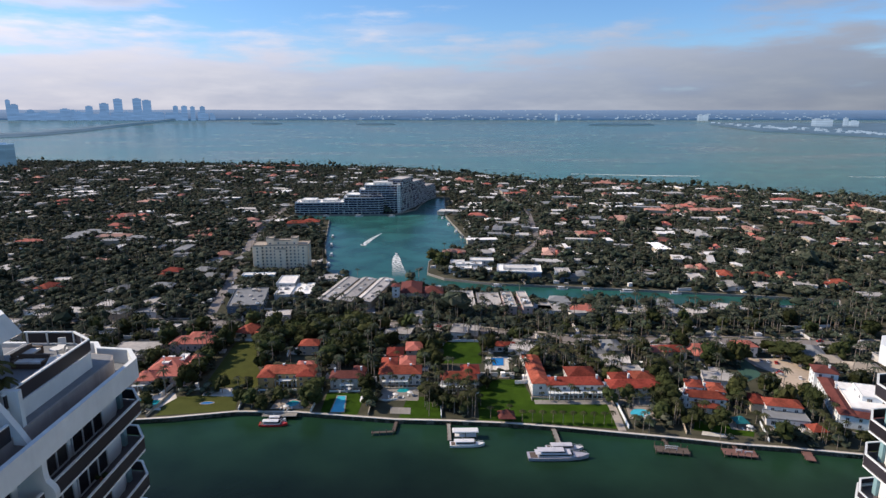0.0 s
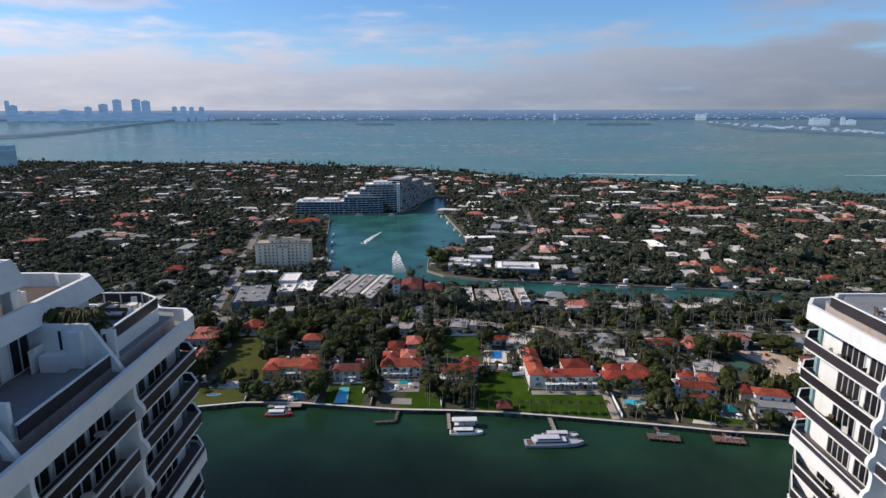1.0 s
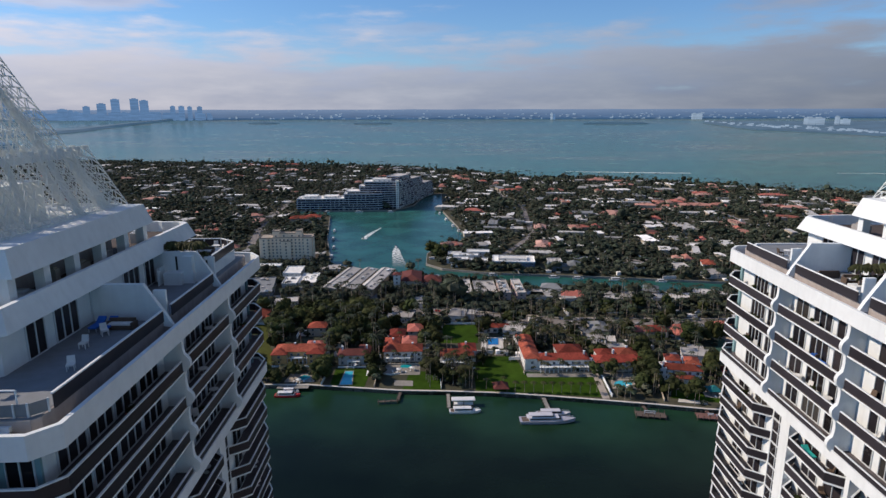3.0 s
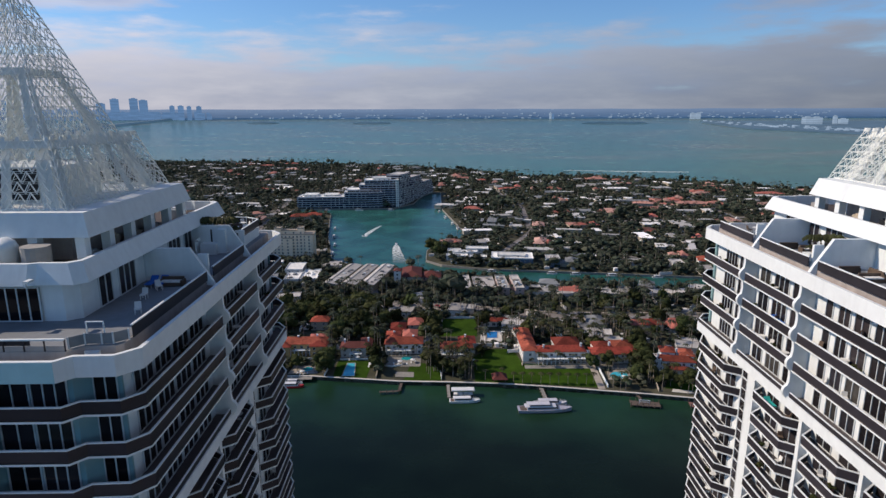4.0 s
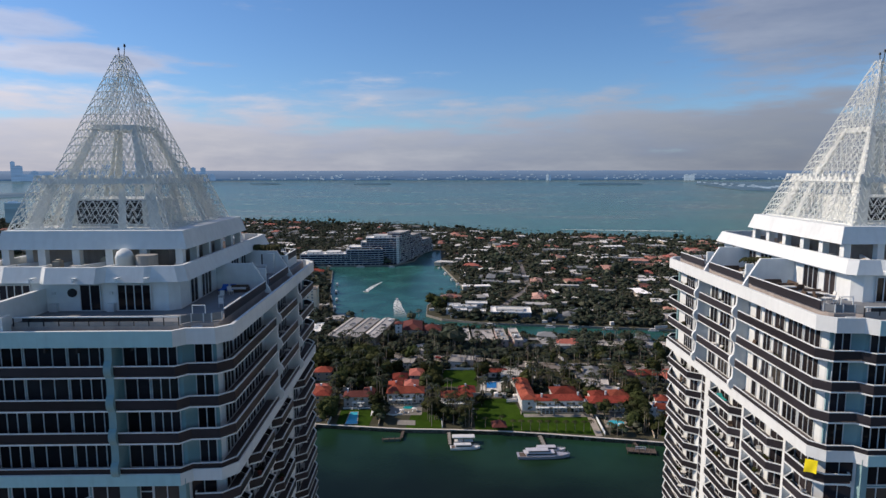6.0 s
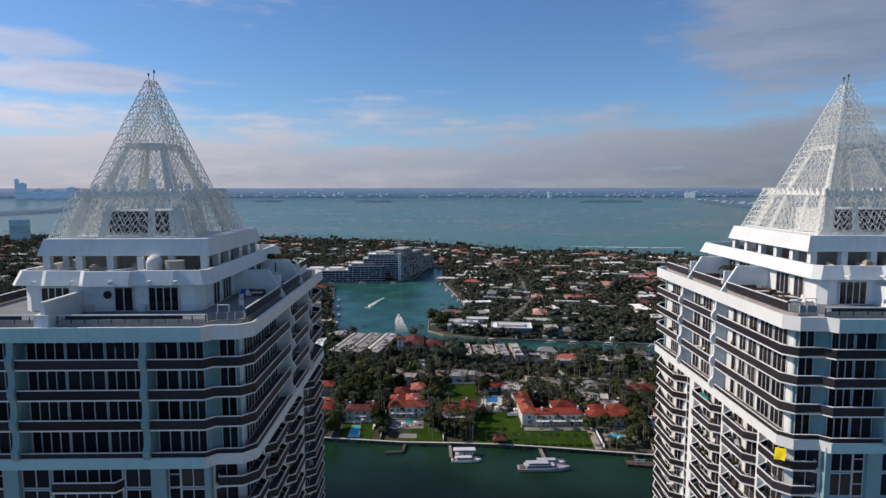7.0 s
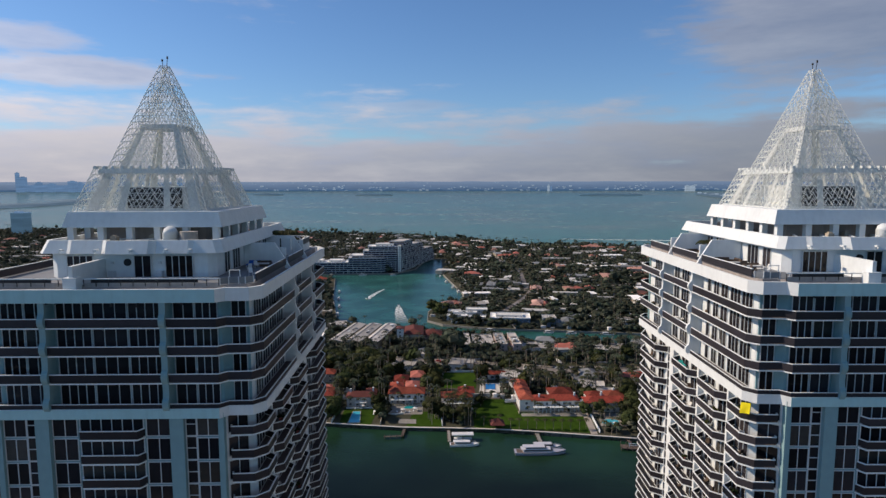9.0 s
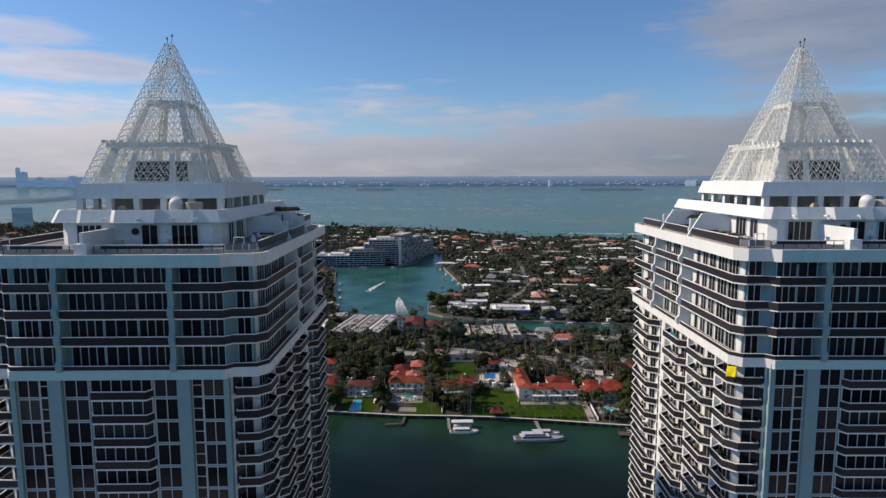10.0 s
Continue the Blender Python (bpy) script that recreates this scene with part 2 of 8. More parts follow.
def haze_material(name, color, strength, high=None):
    """Far distance through miles of bright air, the haze painted as a glowing colour."""
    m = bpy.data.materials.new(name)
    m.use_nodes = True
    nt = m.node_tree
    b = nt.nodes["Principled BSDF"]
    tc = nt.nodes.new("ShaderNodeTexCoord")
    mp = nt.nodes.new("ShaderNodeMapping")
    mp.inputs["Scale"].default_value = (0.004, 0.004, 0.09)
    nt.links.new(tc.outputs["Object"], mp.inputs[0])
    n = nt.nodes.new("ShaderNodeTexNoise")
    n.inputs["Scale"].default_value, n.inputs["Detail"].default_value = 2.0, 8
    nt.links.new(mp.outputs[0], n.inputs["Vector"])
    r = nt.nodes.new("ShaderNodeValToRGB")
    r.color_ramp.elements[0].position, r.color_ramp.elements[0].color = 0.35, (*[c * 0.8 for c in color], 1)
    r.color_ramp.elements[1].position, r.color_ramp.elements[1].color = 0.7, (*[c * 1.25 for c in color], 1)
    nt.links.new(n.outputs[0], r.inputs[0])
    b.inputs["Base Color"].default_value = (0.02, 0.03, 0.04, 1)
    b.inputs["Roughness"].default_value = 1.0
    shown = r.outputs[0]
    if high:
        # painted haze pales the farther, higher ground
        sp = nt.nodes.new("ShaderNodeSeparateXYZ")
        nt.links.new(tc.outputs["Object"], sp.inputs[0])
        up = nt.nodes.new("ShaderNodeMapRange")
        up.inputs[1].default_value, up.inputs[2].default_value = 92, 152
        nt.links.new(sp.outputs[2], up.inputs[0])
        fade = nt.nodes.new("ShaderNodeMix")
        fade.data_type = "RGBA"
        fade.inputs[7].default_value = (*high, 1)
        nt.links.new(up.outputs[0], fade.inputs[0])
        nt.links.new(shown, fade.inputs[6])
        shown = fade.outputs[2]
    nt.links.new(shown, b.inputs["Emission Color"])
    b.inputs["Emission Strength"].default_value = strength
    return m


def foam_material(name="foam", trail=False):
    m = bpy.data.materials.new(name)
    m.use_nodes = True
    nt = m.node_tree
    b = nt.nodes["Principled BSDF"]
    b.inputs["Base Color"].default_value = (0.8, 0.84, 0.84, 1)
    b.inputs["Roughness"].default_value = 0.9
    tc = nt.nodes.new("ShaderNodeTexCoord")
    n = nt.nodes.new("ShaderNodeTexNoise")
    n.inputs["Scale"].default_value, n.inputs["Detail"].default_value = 0.35, 6
    nt.links.new(tc.outputs["Object"], n.inputs["Vector"])
    r = nt.nodes.new("ShaderNodeMapRange")
    r.inputs[1].default_value, r.inputs[2].default_value = 0.30, 0.62
    nt.links.new(n.outputs[0], r.inputs[0])
    alpha = r.outputs[0]
    if trail:
        sp = nt.nodes.new("ShaderNodeSeparateXYZ")
        nt.links.new(tc.outputs["Generated"], sp.inputs[0])
        fade = nt.nodes.new("ShaderNodeMapRange")
        fade.inputs[1].default_value, fade.inputs[2].default_value = 0.0, 0.75
        nt.links.new(sp.outputs[1], fade.inputs[0])
        mul = nt.nodes.new("ShaderNodeMath")
        mul.operation = "MULTIPLY"
        nt.links.new(alpha, mul.inputs[0])
        nt.links.new(fade.outputs[0], mul.inputs[1])
        alpha = mul.outputs[0]
    nt.links.new(alpha, b.inputs["Alpha"])
    return m


M_WHITE = material("white_stucco", (0.70, 0.735, 0.745), 0.75, 0.10, 1.2, 0.15, bump=0.15, streak=0.035)
M_SLAB = material("white_concrete_edge", (0.72, 0.755, 0.765), 0.7, 0.12, 2.0, 0.2, streak=0.05)
M_BLUE = material("pale_blue_stucco", (0.21, 0.345, 0.375), 0.75, 0.12, 1.0, 0.12, bump=0.15)
M_AQUA = material("aqua_stucco", (0.38, 0.60, 0.63), 0.75, 0.12, 1.0, 0.12, bump=0.15, streak=0.05)
M_DECK = material("terrace_paving", (0.18, 0.195, 0.215), 0.8, 0.25, 1.5, 0.2, bump=0.2)
M_RAIL = material("smoked_railing_panel", (0.031, 0.028, 0.034), 0.35, 0.3, 1.0, 0.2, spread=0.3, spec=0.25)
M_GLASS = material("dark_window_glass", (0.020, 0.019, 0.024), 0.08, 0.4, 0.7, 0.3, spread=0.6, warm=(0.030, 0.026, 0.028), spec=0.22)
M_CURTAIN = material("curtained_glass", (0.045, 0.042, 0.04), 0.2, 0.3, 1.5, 0.3, spread=0.5)
M_FRAME = material("painted_window_frame", (0.58, 0.61, 0.63), 0.5, 0.1, 2.0, 0.3)
M_LATTICE = material("white_painted_steel", (0.70, 0.72, 0.69), 0.5, 0.2, 2.0, 0.3)
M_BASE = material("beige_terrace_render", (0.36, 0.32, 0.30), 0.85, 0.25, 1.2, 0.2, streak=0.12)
M_BALCONY = material("brown_grey_balcony_floor", (0.085, 0.072, 0.075), 0.8, 0.3, 1.5, 0.2, spread=0.2)
M_REDWOOD = material("reddish_timber", (0.17, 0.085, 0.072), 0.9, 0.45, 2.0, 0.3, bump=0.4)
M_TEALROOF = material("teal_canvas", (0.012, 0.16, 0.17), 0.8, 0.3, 1.0, 0.2)
M_TAR = material("brown_roof_membrane", (0.060, 0.046, 0.042), 0.9, 0.5, 1.0, 0.2, bump=0.3)
M_DARK = material("black_louvre", (0.012, 0.012, 0.014), 0.6, 0.3, 2.0, 0.3)
M_WATER = water_material()
M_GROUND = material("planted_ground", (0.046, 0.056, 0.036), 0.95, 0.7, 0.14, 0.02, bump=0.4, warm=(0.090, 0.078, 0.056), spec=0.08)
M_LAWN = material("mown_lawn", (0.027, 0.060, 0.006), 0.95, 0.6, 0.25, 0.05, bump=0.5, warm=(0.034, 0.066, 0.005), spec=0.06)
M_DRYLAWN = material("dry_lawn", (0.075, 0.078, 0.020), 0.95, 0.35, 0.2, 0.03, bump=0.5, warm=(0.058, 0.072, 0.02), spec=0.06)
M_ROAD = material("worn_asphalt", (0.20, 0.18, 0.17), 0.9, 0.35, 0.5, 0.05, bump=0.2)
M_PAVE = material("pale_paving", (0.33, 0.29, 0.25), 0.85, 0.3, 0.4, 0.06)
M_SEAWALL = material("weathered_concrete", (0.25, 0.235, 0.21), 0.9, 0.45, 0.7, 0.06, bump=0.3)
M_TILE = material("terracotta_roof_tile", (0.185, 0.034, 0.024), 0.85, 0.85, 0.9, 0.15, bump=0.9, spread=0.35, warm=(0.26, 0.070, 0.042), spec=0.15)
M_PINKTILE = material("faded_pink_roof_tile", (0.40, 0.135, 0.105), 0.85, 0.5, 0.9, 0.12, bump=0.6, spec=0.15)
M_DARKTILE = material("maroon_roof_tile", (0.125, 0.042, 0.036), 0.85, 0.5, 0.9, 0.12, bump=0.6, spec=0.15)
M_FLATROOF = material("white_flat_roof", (0.42, 0.40, 0.38), 0.85, 0.55, 0.45, 0.07, spread=0.25)
M_GREYROOF = material("grey_membrane_roof", (0.19, 0.20, 0.21), 0.85, 0.3, 0.35, 0.05, spread=0.2)
M_CREAM = material("cream_render", (0.44, 0.38, 0.30), 0.85, 0.2, 0.8, 0.1, spread=0.15)
M_OCHRE = material("ochre_render", (0.52, 0.36, 0.16), 0.85, 0.2, 0.8, 0.1)
M_PINKWALL = material("pink_render", (0.56, 0.41, 0.37), 0.85, 0.2, 0.8, 0.1)
M_VILLA = material("white_villa_render", (0.66, 0.63, 0.60), 0.85, 0.25, 0.8, 0.1, spread=0.12)
M_BRIGHTROOF = material("bright_white_roof", (0.70, 0.69, 0.66), 0.85, 0.3, 0.35, 0.05, spread=0.2)
M_SAND = material("sandy_gravel", (0.44, 0.36, 0.28), 0.95, 0.3, 0.5, 0.06, bump=0.2)
M_HOTEL = material("warm_cream_render", (0.80, 0.66, 0.50), 0.85, 0.2, 0.5, 0.1)
M_BEIGE = material("beige_render", (0.36, 0.31, 0.25), 0.85, 0.2, 0.8, 0.1)
M_FARTILE = material("weathered_roof_tile", (0.30, 0.10, 0.070), 0.85, 0.4, 0.5, 0.05, island=0.35, warm=(0.46, 0.27, 0.22))
M_FARWHITE = material("bleached_roof", (0.82, 0.80, 0.78), 0.85, 0.3, 0.35, 0.05, island=0.4, warm=(0.36, 0.35, 0.33))
M_POOL = material("pool_water", (0.07, 0.46, 0.60), 0.1, 0.2, 0.5, 0.1)
M_DEEPPOOL = material("deep_pool_water", (0.02, 0.17, 0.46), 0.1, 0.2, 0.5, 0.1)
M_TEALPOOL = material("teal_pool_water", (0.02, 0.30, 0.33), 0.1, 0.2, 0.5, 0.1)
M_LEAF = material("broad_leaves", (0.037, 0.049, 0.018), 0.75, 0.5, 0.8, 0.1, spread=0.55, warm=(0.050, 0.054, 0.020), spec=0.06, thin=0.15)
# base colour lifted and blued a little for haze over the island
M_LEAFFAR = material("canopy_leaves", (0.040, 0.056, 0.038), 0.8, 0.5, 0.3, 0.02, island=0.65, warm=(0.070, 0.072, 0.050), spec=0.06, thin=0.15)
M_PALM = material("palm_fronds", (0.050, 0.060, 0.022), 0.7, 0.4, 0.8, 0.1, spread=0.35, warm=(0.068, 0.068, 0.03), spec=0.15, thin=0.3)
M_BARK = material("grey_palm_bark", (0.24, 0.20, 0.165), 0.9, 0.4, 2.0, 0.3, bump=0.4)
M_HULL = material("gelcoat_hull", (0.72, 0.72, 0.72), 0.3, 0.06, 1.0, 0.2)
M_GREYHULL = material("mauve_grey_hull", (0.36, 0.35, 0.41), 0.3, 0.08, 1.0, 0.2)
M_REDHULL = material("red_hull", (0.42, 0.03, 0.03), 0.35, 0.1, 1.0, 0.2)
M_WOOD = material("weathered_timber", (0.10, 0.075, 0.062), 0.9, 0.4, 2.0, 0.3, bump=0.4)
M_YELLOW = material("yellow_cloth", (0.75, 0.62, 0.0), 0.85, 0.12, 2.0, 0.4)
M_TEALCLOTH = material("teal_towel", (0.03, 0.40, 0.38), 0.85, 0.12, 2.0, 0.4)
M_BLUECLOTH = material("blue_cushion", (0.02, 0.12, 0.50), 0.85, 0.12, 2.0, 0.4)
M_WICKER = material("brown_wicker", (0.10, 0.07, 0.05), 0.85, 0.3, 8.0, 1.0, bump=0.4)
M_COURT = material("green_hard_court", (0.03, 0.085, 0.065), 0.9, 0.2, 0.4, 0.05)
M_LINEN = material("white_canvas", (0.68, 0.68, 0.66), 0.85, 0.1, 1.0, 0.2)
M_CARS = material("car_paint", (0.55, 0.55, 0.56), 0.35, 0.1, 1.0, 0.2, island=0.7, warm=(0.05, 0.055, 0.07))
M_FOAM = foam_material()
M_TRAIL = foam_material("trailing_foam", True)
M_COPING = material("pale_coping", (0.58, 0.55, 0.50), 0.9, 0.35, 0.7, 0.06)
M_YACHTTOP = material("pale_mauve_gelcoat", (0.55, 0.54, 0.58), 0.3, 0.08, 1.0, 0.2)
# far surfaces whose haze is painted in as their own blue glow
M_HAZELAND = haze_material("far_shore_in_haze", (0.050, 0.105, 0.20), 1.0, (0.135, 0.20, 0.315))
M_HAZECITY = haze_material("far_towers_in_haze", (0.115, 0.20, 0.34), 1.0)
M_HAZEWHITE = haze_material("far_pale_buildings_in_haze", (0.27, 0.34, 0.42), 1.0)
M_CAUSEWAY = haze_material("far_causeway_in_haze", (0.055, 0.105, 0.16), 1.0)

# ---- mesh tools ----
class Mesh:
    """Collects vertices and faces for one mesh."""

    def __init__(self):
        self.v, self.f = [], []

    def add(self, verts, faces):
        k = len(self.v)
        self.v += [tuple(p) for p in verts]
        self.f += [tuple(i + k for i in f) for f in faces]
        return self

    def box(self, x0, x1, y0, y1, z0, z1):
        return self.add([(x0, y0, z0), (x1, y0, z0), (x1, y1, z0), (x0, y1, z0), (x0, y0, z1), (x1, y0, z1), (x1, y1, z1), (x0, y1, z1)],
                        [(3, 2, 1, 0), (4, 5, 6, 7), (0, 1, 5, 4), (1, 2, 6, 5), (2, 3, 7, 6), (3, 0, 4, 7)])

    def prism(self, poly, z0, z1, top=None):
        """A polygon, seen from above anticlockwise, from z0 to z1; top: another polygon for its upper face."""
        n = len(poly)
        top = top or poly
        return self.add([(p[0], p[1], z0) for p in poly] + [(p[0], p[1], z1) for p in top],
                        [tuple(range(n))[::-1], tuple(range(n, 2 * n))] + [(i, (i + 1) % n, n + (i + 1) % n, n + i) for i in range(n)])

    def beam(self, p, q, r, sides=3, r2=None):
        p, q = Vector(p), Vector(q)
        d = (q - p).normalized()
        a = d.orthogonal().normalized()
        b = d.cross(a)
        r2 = r if r2 is None else r2
        ring = [(math.cos(2 * math.pi * i / sides), math.sin(2 * math.pi * i / sides)) for i in range(sides)]
        return self.add([p + (a * c + b * s) * r for c, s in ring] + [q + (a * c + b * s) * r2 for c, s in ring],
                        [(i, (i + 1) % sides, sides + (i + 1) % sides, sides + i) for i in range(sides)])

    def cylinder(self, x, y, z0, z1, r, sides=12, r2=None):
        poly = [(x + r * math.cos(2 * math.pi * i / sides), y + r * math.sin(2 * math.pi * i / sides)) for i in range(sides)]
        r2 = r if r2 is None else r2
        top = [(x + r2 * math.cos(2 * math.pi * i / sides), y + r2 * math.sin(2 * math.pi * i / sides)) for i in range(sides)]
        return self.prism(poly, z0, z1, top)

    def wall(self, path, z0, z1, thick, closed=False):
        """A wall of even thickness along a line of points, its corners mitred; the line is its outer side."""
        pts = [Vector((p[0], p[1])) for p in path]
        n = len(pts)
        segs = [(pts[i], pts[(i + 1) % n]) for i in range(n if closed else n - 1)]
        norms = [Vector(((b - a).y, -(b - a).x)).normalized() for a, b in segs]
        inner = []
        for i in range(n):
            if closed:
                n1, n2 = norms[i - 1], norms[i]
            else:
                n1, n2 = norms[max(0, i - 1)], norms[min(i, n - 2)]
            m = (n1 + n2).normalized()
            inner.append(pts[i] - m * (thick / max(0.3, m.dot(n1))))
        for i in range(len(segs)):
            j = (i + 1) % n
            a, b, c, d = pts[i], pts[j], inner[j], inner[i]
            self.prism([a, b, c, d], z0, z1)
        return self

    def done(self, name):
        v, f = self.v, self.f
        if len(v) < 4000:
            seen, remap, kept = {}, [], []
            for p in v:
                key = (round(p[0], 4), round(p[1], 4), round(p[2], 4))
                if key not in seen:
                    seen[key] = len(kept)
                    kept.append(p)
                remap.append(seen[key])
            v, f = kept, [tuple(remap[i] for i in face) for face in f]
        me = bpy.data.meshes.new(name)
        me.from_pydata(v, [], f)
        me.validate()
        me.update()
        return me


def part(name, shape, mat, parent=None, label="", kind="", at=(0, 0, 0), smooth=False):
    """One mesh object under a thing or a part."""
    me = shape.done(name) if isinstance(shape, Mesh) else shape
    if not me.materials:
        me.materials.append(mat)
    if smooth:
        me.shade_smooth()
    ob = new(name, me)
    ob.location = at
    if parent:
        ob.parent = parent
    return tagged(ob, label, kind=kind)


def thing(name, label, category, at=(0, 0, 0), turn=0.0, group="", kind=""):
    ob = new(name)
    ob.location, ob.rotation_euler = at, (0, 0, radians(turn))
    return tagged(ob, label, category, group, kind)


def merged(name, base_v, base_f, mats, mat, label="", category="", kind="stuff", parent=None):
    """Many copies of small templates joined into one mesh; mats: list of (template index, 4x4 array)."""
    vs, fs, count = [], [], 0
    for k, m in mats:
        v = base_v[k] @ m[:3, :3].T + m[:3, 3]
        vs.append(v)
        fs.append(base_f[k] + count)
        count += len(v)
    v, f = np.concatenate(vs), np.concatenate(fs)
    me = bpy.data.meshes.new(name)
    me.vertices.add(len(v))
    me.vertices.foreach_set("co", v.astype(np.float32).ravel())
    me.loops.add(f.size)
    me.loops.foreach_set("vertex_index", f.astype(np.int32).ravel())
    me.polygons.add(len(f))
    me.polygons.foreach_set("loop_start", np.arange(0, f.size, 3, dtype=np.int32))
    me.update(calc_edges=True)
    me.validate()
    me.shade_flat()
    me.materials.append(mat)
    ob = new(name, me)
    if parent:
        ob.parent = parent
    return tagged(ob, label, category, kind=kind)


def spot(x, y, z, s=1.0, turn=0.0, sz=None):
    c, n = math.cos(turn) * s, math.sin(turn) * s
    return np.array([[c, -n, 0, x], [n, c, 0, y], [0, 0, sz or s, z], [0, 0, 0, 1.0]])


def inside(x, y, poly):
    hit = False
    n = len(poly)
    for i in range(n):
        (x1, y1), (x2, y2) = poly[i], poly[(i + 1) % n]
        if (y1 > y) != (y2 > y) and x < (x2 - x1) * (y - y1) / (y2 - y1) + x1:
            hit = not hit
    return hit


def window_meshes(width, height, cols, rows=1, depth=0.12, bar=0.09):
    """Frame with its bars, and its panes, standing on the origin with the outside towards -y."""
    fr, gl = Mesh(), Mesh()
    w = width / 2
    gl.box(-w + 0.02, w - 0.02, -0.035, 0.0, 0.02, height - 0.02)
    xs = [c for i in range(cols + 1) for c in (-w + width * i / cols - bar / 2, -w + width * i / cols + bar / 2)]
    zs = [c for j in range(rows + 1) for c in (height * j / rows - bar / 2, height * j / rows + bar / 2)]
    nx, nz = len(xs), len(zs)
    for y in (-depth, 0.0):
        fr.v += [(x, y, z) for z in zs for x in xs]
    k = nx * nz

    def solid(i, j):
        return 0 <= i < nx - 1 and 0 <= j < nz - 1 and (i % 2 == 0 or j % 2 == 0)

    for j in range(nz - 1):
        for i in range(nx - 1):
            if not solid(i, j):
                continue
            p, q, r, s = j * nx + i, j * nx + i + 1, (j + 1) * nx + i + 1, (j + 1) * nx + i
            fr.f.append((p, q, r, s))
            if not solid(i - 1, j):
                fr.f.append((p, s, k + s, k + p))
            if not solid(i + 1, j):
                fr.f.append((q, k + q, k + r, r))
            if not solid(i, j - 1):
                fr.f.append((p, k + p, k + q, q))
            if not solid(i, j + 1):
                fr.f.append((s, r, k + r, k + s))
    return fr, gl

# ---- ground, water and distance ----
GZ = 1.9
SEAWALL = [(-1500, 140), (-500, 235), (-190, 264), (-158, 267), (-138, 269), (-105, 275), (-74, 274), (-50, 270), (-20, 265), (10, 263), (39, 260),
           (67, 255), (91, 250), (120, 244), (145, 238), (170, 234), (194, 229), (209, 226), (300, 205), (1400, -60)]
FARSHORE = [(1500, 800), (1000, 985), (830, 1050), (690, 1110), (520, 1250), (370, 1360), (240, 1335), (130, 1460), (-99, 1640), (-428, 1740), (-771, 1800),
            (-1042, 1840), (-1324, 1880), (-1800, 1930)]
LAGOON = [(-149, 850), (-128, 690), (-104, 561), (-85, 544), (-46, 525), (-14, 518), (30, 500), (89, 470), (179, 450), (224, 447), (330, 436), (345, 462),
          (237, 486), (121, 508), (55, 519), (12, 536), (-4, 556), (-3, 600), (8, 640), (40, 669), (46, 700), (22, 883), (24, 1090), (-6, 1080), (-26, 950),
          (-57, 902), (-212, 896), (-214, 868)]
ISLAND = SEAWALL + FARSHORE


def level(y):
    """The far water's sheet: it lifts a little so that the whole bay lies within sight."""
    return 0.0 if y < 2200 else 79.0 * ((y - 2200) / 2500.0) ** 1.25


sheet = Mesh()
ys = [-4700, -2000, 60, 300, 800, 1400, 2000, 2200, 2450, 2700, 2950, 3200, 3450, 3700, 3950, 4200, 4450, 4700]
xs = [-6500, -3000, 0, 3000, 6500]
for y in ys:
    for x in xs:
        sheet.v.append((x, y, level(y)))
for j in range(len(ys) - 1):
    for i in range(len(xs) - 1):
        a = j * len(xs) + i
        sheet.f.append((a, a + 1, a + 1 + len(xs), a + len(xs)))
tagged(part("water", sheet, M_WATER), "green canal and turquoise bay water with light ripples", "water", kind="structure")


def land(name, outline, holes, label, z=GZ, skirt=4.0):
    from mathutils.geometry import tessellate_polygon
    loops = [[Vector((*p, z)) for p in loop] for loop in (outline, *holes)]
    flat_points = [p for loop in loops for p in loop]
    m = Mesh()
    m.v = [tuple(p) for p in flat_points]
    for a, b, c in tessellate_polygon(loops):
        n = (flat_points[b] - flat_points[a]).cross(flat_points[c] - flat_points[a])
        m.f.append((a, b, c) if n.z > 0 else (a, c, b))
    at = 0
    for loop in loops:
        k = len(m.v)
        m.v += [(p.x, p.y, z - skirt) for p in loop]
        n = len(loop)
        m.f += [(at + i, k + i, k + (i + 1) % n, at + (i + 1) % n) for i in range(n)]
        at += n
    return tagged(part(name, m, M_GROUND), label, "ground", kind="structure")


land("ground", ISLAND, [LAGOON], "low planted island between canal and bay")
# never in view; its extent also sets the light bounced onto the towers
bank = Mesh().prism([(-900, -230), (900, -230), (900, 66), (-900, 74)], -3, GZ)
tagged(part("ground", bank, M_PAVE), "unseen paved strip on which the two towers stand", "ground", kind="structure")

# sea walls with a coping
cope = Mesh().wall(SEAWALL[1:-1][::1], 0.0, GZ + 0.25, 0.6)
tagged(part("coping", Mesh().wall([(x, y - 0.15) for x, y in SEAWALL[1:-1]], GZ + 0.25, GZ + 0.45, 1.1), M_COPING), "pale concrete coping on the sea wall", "coping", kind="structure")
tagged(part("seawall", cope, M_SEAWALL), "weathered pale concrete sea wall along the canal", "sea wall", kind="structure")
walk_way = Mesh().wall([(x, y + 1.0) for x, y in SEAWALL[3:-2]], GZ, GZ + 0.1, 1.2)
tagged(part("pavement", walk_way, M_PAVE), "narrow pale paved walk behind the sea wall", "path", kind="structure")
rim = Mesh().wall(LAGOON[::-1], -1.0, GZ + 0.3, -0.8, closed=True)
tagged(part("seawall", rim, M_SEAWALL), "low concrete bulkhead round the lagoon", "sea wall", kind="structure")


